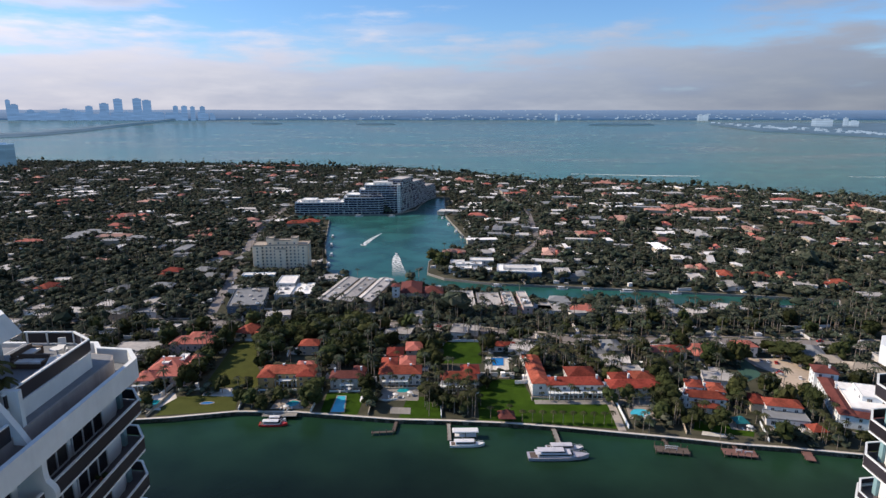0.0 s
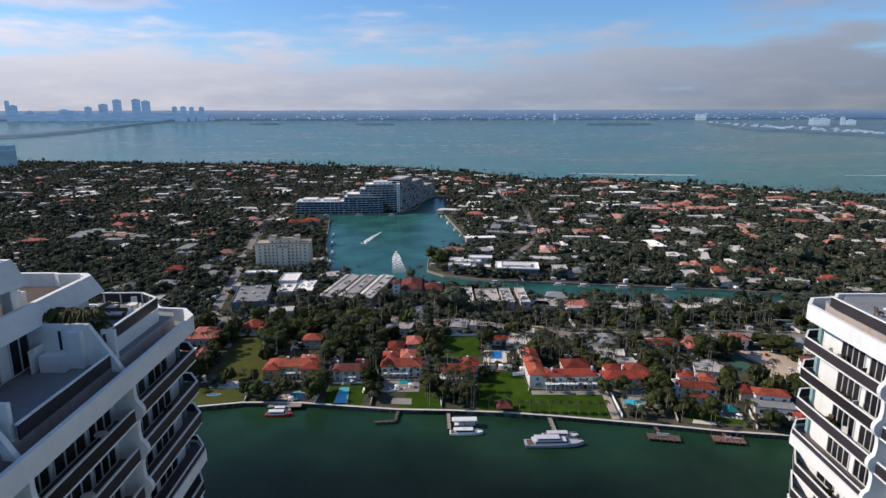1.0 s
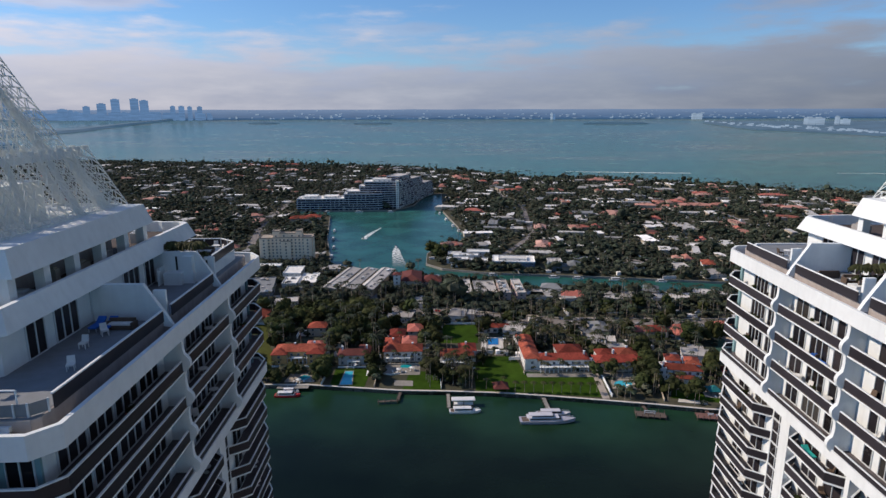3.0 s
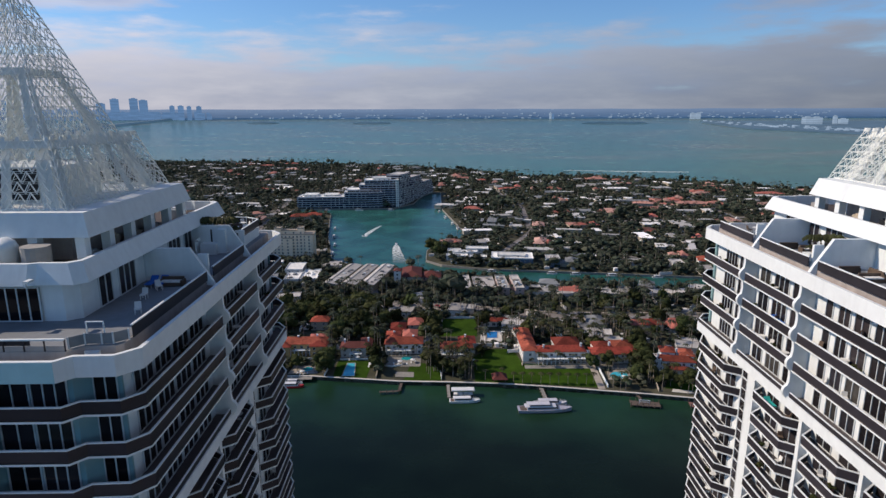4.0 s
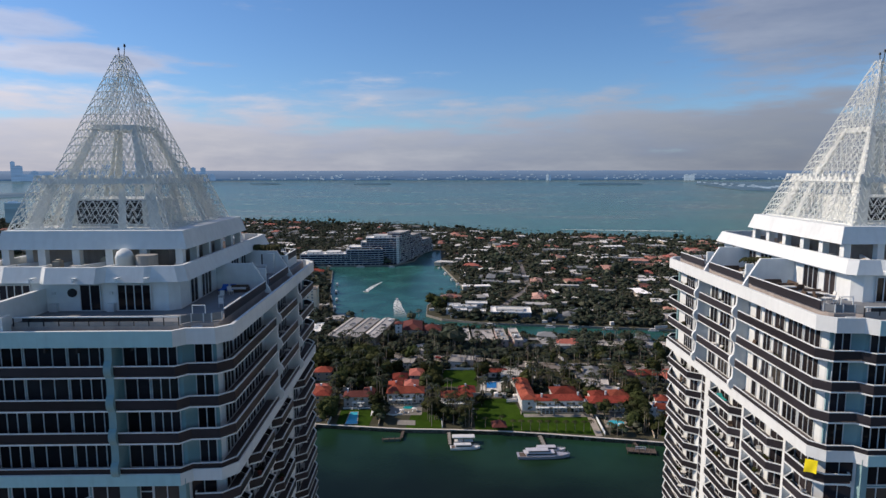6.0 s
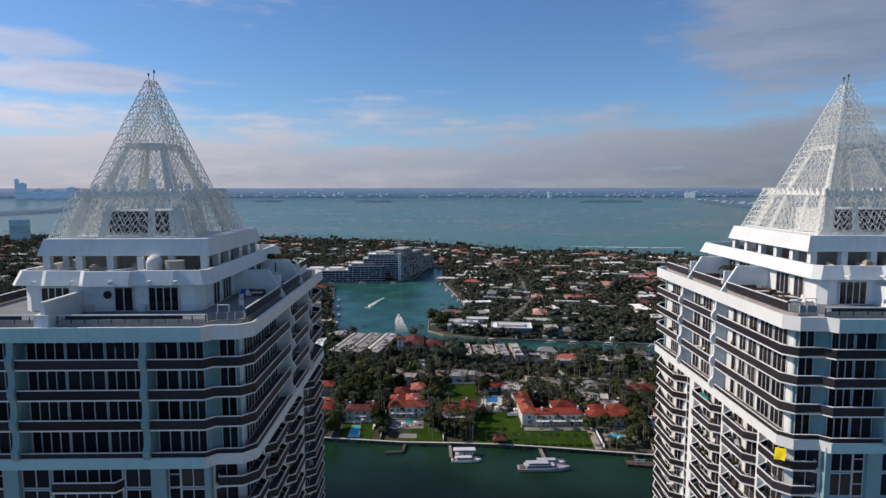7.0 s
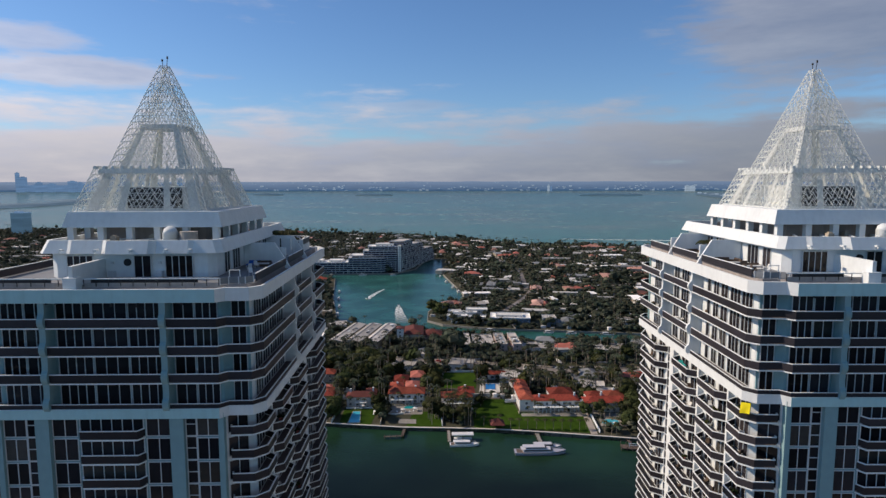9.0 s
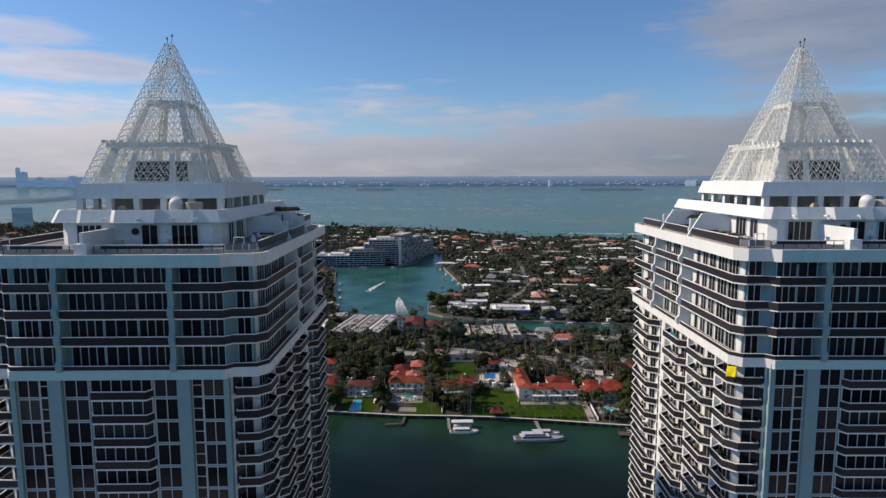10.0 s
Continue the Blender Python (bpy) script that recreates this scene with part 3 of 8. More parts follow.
def strip(name, points, width, mat, label, z, category="road"):
    m = Mesh()
    for i, p in enumerate(points):
        a, b = Vector(points[max(0, i - 1)]), Vector(points[min(len(points) - 1, i + 1)])
        d = (b - a).normalized()
        n = Vector((-d.y, d.x)) * width / 2
        for q in (Vector(p) + n, Vector(p) - n):
            m.v += [(q.x, q.y, z), (q.x, q.y, z - 0.3)]
    for i in range(len(points) - 1):
        k = 4 * i
        m.f += [(k, k + 2, k + 6, k + 4), (k, k + 4, k + 5, k + 1), (k + 2, k + 3, k + 7, k + 6)]
    return tagged(part(name, m, mat), label, category, kind="structure")


MAIN_ROAD = [(-700, 455), (-286, 420), (-157, 415), (-60, 410), (0, 408), (42, 392), (100, 376), (210, 371), (310, 362), (800, 300)]
SIDE_ROAD = [(-172, 420), (-180, 470), (-196, 570), (-226, 740), (-235, 870), (-238, 1000)]
STREETS = [MAIN_ROAD, SIDE_ROAD, [(-46, 412), (-58, 520)], [(200, 371), (206, 330), (222, 300)],
           [(60, 545), (130, 700), (150, 900), (120, 1200)], [(-700, 600), (-240, 640)], [(-900, 900), (-240, 880)], [(200, 560), (700, 640)], [(160, 760), (800, 840)],
           [(-500, 440), (-520, 1500)], [(420, 480), (470, 1150)], [(-1000, 1250), (100, 1200)]]
strip("road", MAIN_ROAD, 11, M_ROAD, "worn grey two-lane road between the villas", GZ + 0.06)
strip("pavement", [(x, y - 9) for x, y in MAIN_ROAD], 3, M_PAVE, "pale pavement along the road", GZ + 0.12, "pavement")
strip("pavement", [(x, y + 9) for x, y in MAIN_ROAD], 3, M_PAVE, "pale pavement along the road", GZ + 0.12, "pavement")
for k, line in enumerate(STREETS[1:]):
    strip("road", line, 7 if k else 8, M_ROAD, "worn grey asphalt street through the gardens", GZ + 0.05 + 0.004 * k)


def patch(name, poly, mat, label, category, z=GZ + 0.08):
    if category == "terrace":
        cx, cy = sum(p[0] for p in poly) / len(poly), sum(p[1] for p in poly) / len(poly)
        poly = [(cx + 0.8 * (x - cx), cy + 0.72 * (y - cy)) for x, y in poly]
    return tagged(part(name, Mesh().prism(poly, z - 0.3, z), mat), label, category, kind="structure")


LAWNS = [
    ([(24, 263), (58, 260), (93, 254), (96, 286), (55, 290), (53, 312), (37, 313), (25, 300)], M_LAWN, "large green lawn running down to the sea wall"),
    ([(5, 337), (31, 336), (34, 372), (6, 373)], M_LAWN, "green lawn behind the villas"),
    ([(-146, 272), (-106, 277), (-110, 298), (-147, 293)], M_DRYLAWN, "green lawn by the sea wall"),
    ([(-133, 306), (-97, 304), (-112, 340), (-122, 376), (-136, 376)], M_DRYLAWN, "dry olive lawn of an empty plot"),
    ([(131, 252), (158, 245), (163, 254), (136, 262)], M_LAWN, "small green lawn below a villa"),
    ([(-60, 272), (-40, 271), (-38, 296), (-60, 297)], M_LAWN, "green lawn round a rectangular pool"),
    ([(-18, 267), (4, 266), (4, 290), (-14, 292)], M_LAWN, "shaded green lawn by the sea wall"),
    ([(206, 229), (236, 224), (240, 246), (212, 250)], M_LAWN, "green lawn below the white villa"),
    ([(176, 250), (196, 246), (202, 254), (186, 262)], M_LAWN, "small green lawn by an orange pavilion"),
]
for poly, mat, label in LAWNS:
    patch("lawn", poly, mat, label, "lawn")
patch("terrace", [(-130, 294.5), (-109.5, 293), (-109.5, 303), (-130.5, 303.5)], M_COPING, "pale paved terrace beside the dry lawn", "paved terrace", GZ + 0.14)
patch("terrace", [(30, 322), (49, 322), (51, 350), (33, 351)], M_COPING, "pale stone terrace round a blue pool", "terrace", GZ + 0.14)
patch("terrace", [(93, 252), (97, 252), (100, 287), (96, 288)], M_PAVE, "pale path along the lawn's side", "path", GZ + 0.16)
patch("terrace", [(40, 315), (54, 314), (54, 316), (40, 317)], M_PAVE, "pale garden path across the lawn", "path", GZ + 0.16)
patch("terrace", [(202, 296), (216, 288), (233, 312), (229, 340), (204, 342), (208, 318)], M_SAND, "sandy forecourt behind the white villa", "forecourt", GZ + 0.14)
patch("terrace", [(-174, 274), (-150, 276), (-143, 292), (-146, 298), (-174, 299)], M_COPING, "pale paved terrace round a curved pool", "paved terrace", GZ + 0.14)
patch("terrace", [(-90, 276), (-68, 276), (-68, 292), (-88, 293)], M_PAVE, "pale paved terrace with a small pool", "terrace", GZ + 0.14)
patch("terrace", [(-30, 284), (-6, 283), (-6, 306), (-30, 307)], M_PAVE, "pale paved terrace with a small pool", "terrace", GZ + 0.14)
patch("terrace", [(100, 262), (121, 260), (124, 278), (103, 281)], M_PAVE, "pale paved terrace with a bright pool", "terrace", GZ + 0.14)
patch("terrace", [(150.5, 252.5), (162, 249.5), (163.5, 257), (152, 260.5)], M_PAVE, "pale paved terrace below a teal pavilion", "paved terrace", GZ + 0.14)
patch("terrace", [(133, 247.5), (147.5, 243.6), (149, 246.6), (135, 251)], M_COPING, "pale stone landing by the sea wall", "paved terrace", GZ + 0.14)
patch("terrace", [(180, 249), (183, 237.5), (185.5, 237), (184, 249)], M_PAVE, "pale garden path down to the dock", "path", GZ + 0.16)
patch("terrace", [(168, 249), (190, 243), (193, 251), (172, 258)], M_PAVE, "pale paved terrace with two pools", "paved terrace", GZ + 0.14)


def pool(poly, mat, label):
    t = thing("swimming_pool", label, "pool")
    part("coping", Mesh().wall(poly[::-1], GZ, GZ + 0.26, -0.5, closed=True), M_PAVE, t)
    part("water_surface", Mesh().prism(poly, GZ, GZ + 0.2), mat, t)


def oval(x, y, a, b, n=14):
    return [(x + a * math.cos(2 * math.pi * i / n) * (1 + 0.15 * math.sin(4 * math.pi * i / n)), y + b * math.sin(2 * math.pi * i / n)) for i in range(n)]


pool([(-55, 273.5), (-47, 273.5), (-48.5, 293), (-54, 293)], M_POOL, "long rectangular bright blue pool on a lawn")
pool([(37, 332), (45, 332), (46.5, 345), (37.5, 345)], M_DEEPPOOL, "rectangular deep blue pool on a stone terrace")
pool(oval(-158, 286, 10, 4.6), M_TEALPOOL, "curved turquoise pool below a pink-roofed villa")
pool(oval(-77, 284, 4, 4), M_TEALPOOL, "small rounded turquoise pool")
pool(oval(-17, 299, 4, 3.5), M_TEALPOOL, "small turquoise pool between stone terraces")
pool(oval(110, 270, 6, 5), M_POOL, "free-form bright blue pool among trees")
pool(oval(175, 254.2, 2.6, 2.6), M_POOL, "small rounded blue pool")
pool(oval(180.3, 251.6, 2.0, 2.2), M_POOL, "tiny round blue pool")
pool(oval(-124, 285.6, 4, 1.8), M_DEEPPOOL, "shallow oval blue pond on the lawn")

# far shore, causeway, islets and towers across the bay
shore = Mesh()
N = 46
rng = random.Random(4)
for i in range(N + 1):
    x = -3600 + 7300 * i / N
    lift = 1.5 * rng.random()
    shore.v += [(x, 4695, 70), (x, 4700, 88 + lift), (x, 4790, 126 + 3 * rng.random()), (x, 4880, 151 + 4 * rng.random()), (x, 4930, 40)]
for i in range(N):
    for k in range(4):
        a = 5 * i + k
        shore.f.append((a, a + 5, a + 6, a + 1))
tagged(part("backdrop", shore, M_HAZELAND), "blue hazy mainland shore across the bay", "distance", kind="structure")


# ---- the two towers ----
HX, HY, BY = 18.6, 25.2, 24.0
FLOOR, LOW, BAND, DECK = 3.45, 3.1, 124.4, 138.2
SETBACK = -2.8


def octagon(hx, hy, cx=4.7, cy=1.5):
    return [(-hx + cx, -hy), (hx - cx, -hy), (hx, -hy + cy), (hx, hy - cy), (hx - cx, hy), (-hx + cx, hy), (-hx, hy - cy), (-hx, -hy + cy)]


def outline(inset=0.0):
    """The upper storeys' plan: a long front, a small step back, and a bevelled corner."""
    a, b, c = HX - inset, HY - inset, BY - inset
    east = [(13.6, -b), (14.5, -b + 1.0), (17.35 - 0.4 * inset, -b + 1.1), (a, -22.7 + 0.4 * inset)]
    east += [(a, 20.4 - 0.4 * inset), (17.2 - 0.4 * inset, c - 1.6), (14.5, c - 1.2), (13.6, c)]
    return east + [(-x, y) for x, y in east[::-1]]


def place_window(name_, meshes, parent, u, z, side, depth, seed):
    """A window with its panes on one side of a tower: u along the side, depth from the axis."""
    fr, panes, dark = meshes
    if side == "front":
        at, turn = (u, -depth, z), 0
    elif side == "back":
        at, turn = (-u, depth, z), 180
    elif side == "north":
        at, turn = (depth, u, z), 90
    elif side == "south":
        at, turn = (-depth, u, z), -90
    else:
        at, turn = (u, -depth, z), side
    ob = part(name_, fr, M_FRAME, parent, at=at)
    ob.rotation_euler = (0, 0, radians(turn))
    part("pane", panes[1] if seed < 0.10 else panes[0], M_GLASS, ob)
    return ob


window_kinds = {}


def window_kind(width, height, cols, rows=1):
    key = (width, height, cols, rows)
    if key not in window_kinds:
        fr, gl = window_meshes(width, height, cols, rows)
        fr = fr.done("window")
        fr.materials.append(M_FRAME)
        g1, g2 = gl.done("pane"), gl.done("pane")
        g1.materials.append(M_GLASS)
        g2.materials.append(M_CURTAIN)
        window_kinds[key] = (fr, (g1, g2), True)
    return window_kinds[key]


def railing_meshes(path, height, thick=0.08):
    panel = Mesh().wall(path, 0.12, height, thick)
    rail = Mesh().wall([p for p in path], height, height + 0.10, thick + 0.10)
    a, b = panel.done("railing"), rail.done("handrail")
    a.materials.append(M_RAIL)
    b.materials.append(M_SLAB)
    return a, b


def brown_topped(me):
    """A white slab whose walking face is brown-grey."""
    me.materials.append(M_SLAB)
    me.materials.append(M_BALCONY)
    for face in me.polygons:
        face.material_index = int(face.normal.z > 0.9)
    return me


def flip(path):
    """The same line mirrored in x, in the order that keeps its outer side outside."""
    return [(-x, y) for x, y in path][::-1]


def wavy_fin(z0, z1, reach, thick, swell=0.36):
    """A tall fin whose outer edge swells at every floor."""
    m = Mesh()
    n = 56
    prof = []
    for i in range(n + 1):
        z = z0 + (z1 - z0) * i / n
        ph = ((z - BAND) / FLOOR) % 1.0
        bulge = swell * max(0.0, math.sin(math.pi * min(1.0, ph / 0.45))) ** 0.6 if ph < 0.45 else -0.2 * swell * math.sin(math.pi * (ph - 0.45) / 0.55)
        prof.append((reach + bulge, z))
    for s in (-thick / 2, thick / 2):
        m.v += [(s, -d, z) for d, z in prof] + [(s, 1.9, z) for d, z in prof]
    k = 2 * (n + 1)
    for i in range(n):
        a, b, c, d = i, i + 1, n + 1 + i, n + 2 + i
        m.f += [(a, c, d, b), (k + a, k + b, k + d, k + c), (a, b, k + b, k + a), (c, k + c, k + d, d)]
    m.f += [(0, k, k + n + 1, n + 1), (n, 2 * n + 1, k + 2 * n + 1, k + n)]
    return m


def lattice(m, a0, z0, a1, z1, rows, cols0, cols1, r, inset=0.8):
    """Double-layered triangulated space frame on the four sides of a truncated pyramid."""
    for face in range(4):
        c, s = math.cos(face * math.pi / 2), math.sin(face * math.pi / 2)

        def at(u, t, deep):
            a = a0 + (a1 - a0) * t - deep
            x, y, z = a * u, -a, z0 + (z1 - z0) * t - 0.35 * deep
            return Vector((c * x - s * y, s * x + c * y, z))

        for deep, rr in ((0.0, r), (inset, r * 0.7)):
            for j in range(rows):
                t0, t1 = j / rows, (j + 1) / rows
                cols = max(1, round(cols0 + (cols1 - cols0) * t0))
                for i in range(cols):
                    u0, u1 = -1 + 2 * i / cols, -1 + 2 * (i + 1) / cols
                    um = (u0 + u1) / 2
                    m.beam(at(u0, t0, deep), at(um, t1, deep), rr, 4)
                    m.beam(at(u1, t0, deep), at(um, t1, deep), rr, 4)
                    m.beam(at(u0, t0, deep), at(u1, t0, deep), rr * 0.7, 4)
                    if deep == 0.0:
                        # tie bars to the inner layer, and the ball of each joint
                        m.beam(at(u0, t0, 0), at(um, t0 + 0.5 / rows, inset), rr * 0.6)
                        m.beam(at(u0, t0, -0.06), at(u0, t0, 0.08), rr * 1.6, 5)
            m.beam(at(-1, 0, deep), at(-1, 1, deep), rr * 1.3, 5)


def rib(m, a0, z0, a1, z1, u0, u1, deep, thick, face):
    """A flat sheet rib that climbs one side of the pyramid between two fractions of its width."""
    c, s = math.cos(face * math.pi / 2), math.sin(face * math.pi / 2)
    pts = []
    for d in (deep, deep + thick):
        for a, z, uu in ((a0, z0, u0), (a0, z0, u1), (a1, z1, u1), (a1, z1, u0)):
            x, y = (a - d) * uu, -(a - d)
            pts.append((c * x - s * y, s * x + c * y, z))
    m.add(pts, [(0, 1, 2, 3), (7, 6, 5, 4), (0, 4, 5, 1), (1, 5, 6, 2), (2, 6, 7, 3), (3, 7, 4, 0)])


def build_tower():
    rng = random.Random(21)
    t = thing("apartment_tower", "tall white apartment tower with a lattice pyramid on top", "tower")
    # upper block
    part("upper_wall", Mesh().prism(outline(1.75), BAND - 0.3, DECK), M_WHITE, t, "pale stucco wall behind the balconies")
    slab = brown_topped(Mesh().prism(outline(), -0.18, 0.0).done("floor_slab"))
    front_mid = [(-6.9, -HY), (6.9, -HY)]
    corner = [(7.5, -HY), *outline()[:4], (HX, -5.1)]
    side_mid = [(HX, -4.1), (HX, 7.8)]
    side_end = [(HX, 8.6), *outline()[4:8], (7.5, BY)]
    back_mid = [(6.9, BY), (-6.9, BY)]
    lines = [front_mid, corner, flip(corner), side_mid, flip(side_mid), side_end, flip(side_end), back_mid]
    rails = [railing_meshes(p, 1.02) for p in lines]
    bays_front = [(-4.4, 4.2, 4), (0.0, 4.2, 3), (4.4, 4.2, 4), (9.05, 2.5, 2), (11.85, 2.7, 3), (-9.05, 2.5, 2), (-11.85, 2.7, 3)]
    bays_side = [(-19.4, 3.0, 3), (-16.0, 3.0, 3), (-12.6, 2.2, 2), (-9.9, 1.8, 2), (-7.4, 1.2, 1), (-1.8, 2.6, 2), (2.0, 3.2, 3), (5.8, 2.4, 2), (11.0, 3.4, 4), (15.2, 3.4, 4)]
    bays_north = [(-19.3, 3.3, 3), (-15.7, 3.3, 3), (-11.9, 3.6, 3), (-8.0, 3.5, 3), (-2.2, 3.2, 3), (1.8, 3.8, 3), (5.7, 3.2, 3), (11.2, 3.8, 3), (15.7, 4.0, 3)]
    for k in range(4):
        z = BAND + FLOOR * k
        if k:
            part("floor_slab", slab, M_SLAB, t, at=(0, 0, z))
        for panel, rail in rails:
            ob = part("railing", panel, M_RAIL, t, "dark smoked balcony railing" if k == 1 else "", at=(0, 0, z if k else z + 0.1))
            part("handrail", rail, M_SLAB, ob)
            if not k:
                ob.scale = (1, 1, 0.62)
        for u, w, n in bays_front:
            place_window("window", window_kind(w, 3.1, n), t, u, z + 0.1, "front", HY - 1.75, rng.random())
        for u, w, n in bays_side:
            place_window("window", window_kind(w, 2.95, n), t, u, z + 0.1, "south", HX - 1.75, rng.random())
        for u, w, n in bays_north:
            place_window("window", window_kind(w, 3.05, n), t, u, z + 0.1, "north", HX - 1.75, rng.random())
        for s in (1, -1):
            place_window("window", window_kind(1.8, 3.1, 2), t, s * 15.5, z + 0.1, "front", HY - 1.75 - 1.04, rng.random())
    for s in (1, -1):
        for v, b in ((1, HY - 1.75), (-1, BY - 1.75)):
            for post in ([(13.35, -b - 0.06), (13.7, -b - 0.06), (14.6, -b + 0.95), (14.4, -b + 1.4), (13.35, -b + 0.3)], [(16.4, -b + 1.0), (16.75, -b + 1.05), (16.75, -b + 1.5), (16.4, -b + 1.5)]):
                q = [(s * x, v * y) for x, y in post]
                part("corner_post", Mesh().prism(q if s * v > 0 else q[::-1], BAND, DECK - 0.3), M_BLUE, t)
    for u in (-7.2, 7.2):
        part("fin", wavy_fin(BAND - 0.2, DECK, 0.12, 0.75), M_BLUE, t, "wavy pale blue vertical fin", at=(u, -HY, 0))
        part("fin", wavy_fin(BAND - 0.2, DECK, 0.12, 0.75), M_BLUE, t, at=(u, BY, 0)).rotation_euler = (0, 0, math.pi)
    for y in (-4.6, 8.2):
        for s in (1, -1):
            part("fin", wavy_fin(BAND - 0.2, DECK, 0.10, 0.46, 0.50), M_WHITE, t, "wavy white vertical fin", at=(s * HX, y, 0)).rotation_euler = (0, 0, s * math.pi / 2)
    # white bands
    part("parapet", Mesh().wall(outline(-0.15), DECK - 0.4, DECK + 1.25, 0.35, closed=True), M_WHITE, t, "deep white roof parapet")
    part("roof_slab", Mesh().prism(outline(0.2), DECK - 0.3, DECK), M_DECK, t)
    part("band", Mesh().wall(outline(-0.12), BAND - 1.05, BAND + 0.22, 0.35, closed=True), M_WHITE, t, "white band round the tower")
    part("band_slab", Mesh().prism(outline(0.2), BAND - 0.3, BAND), M_BALCONY, t)
    # lower shaft
    LX, LY = HX - 1.75, HY - 0.75
    part("shaft_wall", Mesh().prism(octagon(LX, LY, 3.6, 2.8), 0.0, BAND - 0.3), M_WHITE, t, "pale stucco shaft of the tower")
    for s in (1, -1):
        part("front_panel", Mesh().box(-13.2, 13.2, s * LY - 0.02, s * LY + 0.02, 0.0, BAND - 0.4), M_BLUE, t, "pale blue panel between the pilasters")
        for z0, z1 in ((DECK - 0.4, DECK + 1.25), (BAND - 1.05, BAND + 0.22)):
            edge = [(13.6, -HY - 0.175), (-13.6, -HY - 0.175)] if s > 0 else [(-13.6, BY + 0.175), (13.6, BY + 0.175)]
            part("front_facing", Mesh().wall(edge[::-1], z0 + 0.02, z1 - 0.06, 0.03), M_AQUA, t, "pale blue face of the white band")
        y = BY - 1.75 if s > 0 else 1.75 - HY
        part("front_panel", Mesh().box(-13.4, 13.4, y - 0.02, y + 0.02, BAND, DECK - 0.3), M_BLUE, t)
    for u in (-8.2, 8.2):
        for s in (1, -1):
            part("pilaster", Mesh().box(u - 0.85, u + 0.85, s * LY - 0.7, s * LY + 0.7, 0, BAND - 0.45), M_BLUE, t, "broad pale blue pilaster")
    for s in (1, -1):
        for y0, y1 in ((3.9, 5.7), (-6.8, -6.2), (-17.1, -16.6)):
            part("pilaster", Mesh().box(s * LX - 0.9, s * LX + 0.9, y0, y1, 0, BAND - 0.45), M_WHITE, t, "white vertical pilaster")
    for s in (1, -1):
        part("pilaster", Mesh().box(s * 13.6 - 0.35, s * 13.6 + 0.35, -LY - 0.55, -LY + 0.3, 0, BAND - 0.45), M_BLUE, t, "narrow pale blue pilaster")
    shapes = [
        [(14.1, -LY + 1.6), (14.5, -HY + 1.0), (17.25, -HY + 1.15), (HX + 0.1, -22.6), (HX + 0.1, -18.7), (LX - 0.2, -17.2)],
        [(LX - 0.2, -16.4), (HX + 0.15, -14.8), (HX + 0.15, -8.6), (LX - 0.2, -7.0)],
        [(LX - 0.2, -6.1), (HX + 0.15, -4.5), (HX + 0.15, 2.2), (LX - 0.2, 3.8)],
        [(LX - 0.2, 8.9), (HX + 0.15, 10.5), (HX + 0.15, 19.0), (16.9, 22.4), (13.9, LY - 1.8)],
    ]
    outlines = shapes + [flip(p) for p in shapes] + [[(-4.1, -LY + 0.1), (-3.5, -HY - 0.25), (3.5, -HY - 0.25), (4.1, -LY + 0.1)]]
    units = []
    for p in outlines:
        deck = brown_topped(Mesh().prism(p, -0.22, 0.0).done("balcony"))
        units.append((deck, *railing_meshes(p, 0.98)))
    low_front = [(5.75, 3.0, 2, 1), (-5.75, 3.0, 2, 1), (0.0, 7.8, 6, 1), (9.75, 1.25, 1, 2), (11.85, 2.7, 2, 1), (-9.75, 1.25, 1, 2), (-11.85, 2.7, 2, 1)]
    low_side = [(-19.7, 3.8, 3, 1), (-13.8, 3.0, 2, 1), (-9.6, 2.6, 2, 1), (-3.4, 3.0, 2, 1), (0.7, 2.8, 2, 1), (7.3, 2.7, 2, 2), (11.8, 3.0, 2, 1), (16.4, 2.8, 2, 1)]
    rest, rest_rail, rest_hand, rest_glass = Mesh(), Mesh(), Mesh(), Mesh()
    for k in range(1, 40):
        z = BAND - 0.5 - LOW * k
        if k <= 10:
            for s in (1, -1):
                place_window("window", window_kind(2.6, 2.5, 2), t, s * 15.05, z + 0.06, s * 37.9, LY - 1.44, rng.random())
            for deck, panel, rail in units:
                ob = part("balcony", deck, M_SLAB, t, "faceted white balcony with dark railing" if k == 1 else "", at=(0, 0, z))
                part("railing", panel, M_RAIL, ob)
                part("handrail", rail, M_SLAB, ob)
            for u, w, n, r in low_front:
                place_window("window", window_kind(w, LOW - 0.12 if r == 2 else 2.8, n, r), t, u, z + 0.06, "front", LY, rng.random())
            for u, w, n, r in low_side:
                for side in ("north", "south"):
                    place_window("window", window_kind(w, LOW - 0.12 if r == 2 else 2.7, n, r), t, u, z + 0.06, side, LX, rng.random())
        else:
            for p in outlines:
                rest.prism(p, z - 0.22, z)
                rest_rail.wall(p, z + 0.12, z + 0.98, 0.08)
                rest_hand.wall(p, z + 0.98, z + 1.12, 0.18)
            for u, w, n, r in low_front:
                rest_glass.box(u - w / 2, u + w / 2, -LY - 0.05, -LY + 0.1, z + 0.1, z + 2.8)
            for u, w, n, r in low_side:
                for s in (1, -1):
                    rest_glass.box(s * LX - 0.06, s * LX + 0.06, u - w / 2, u + w / 2, z + 0.1, z + 2.8)
    part("lower_balconies", brown_topped(rest.done("lower_balconies")), M_SLAB, t, kind="stuff")
    part("lower_railings", rest_rail, M_RAIL, t, kind="stuff")
    part("lower_handrails", rest_hand, M_SLAB, t, kind="stuff")
    part("lower_windows", rest_glass, M_GLASS, t, kind="stuff")
    # roof terrace
    T = DECK + 1.35
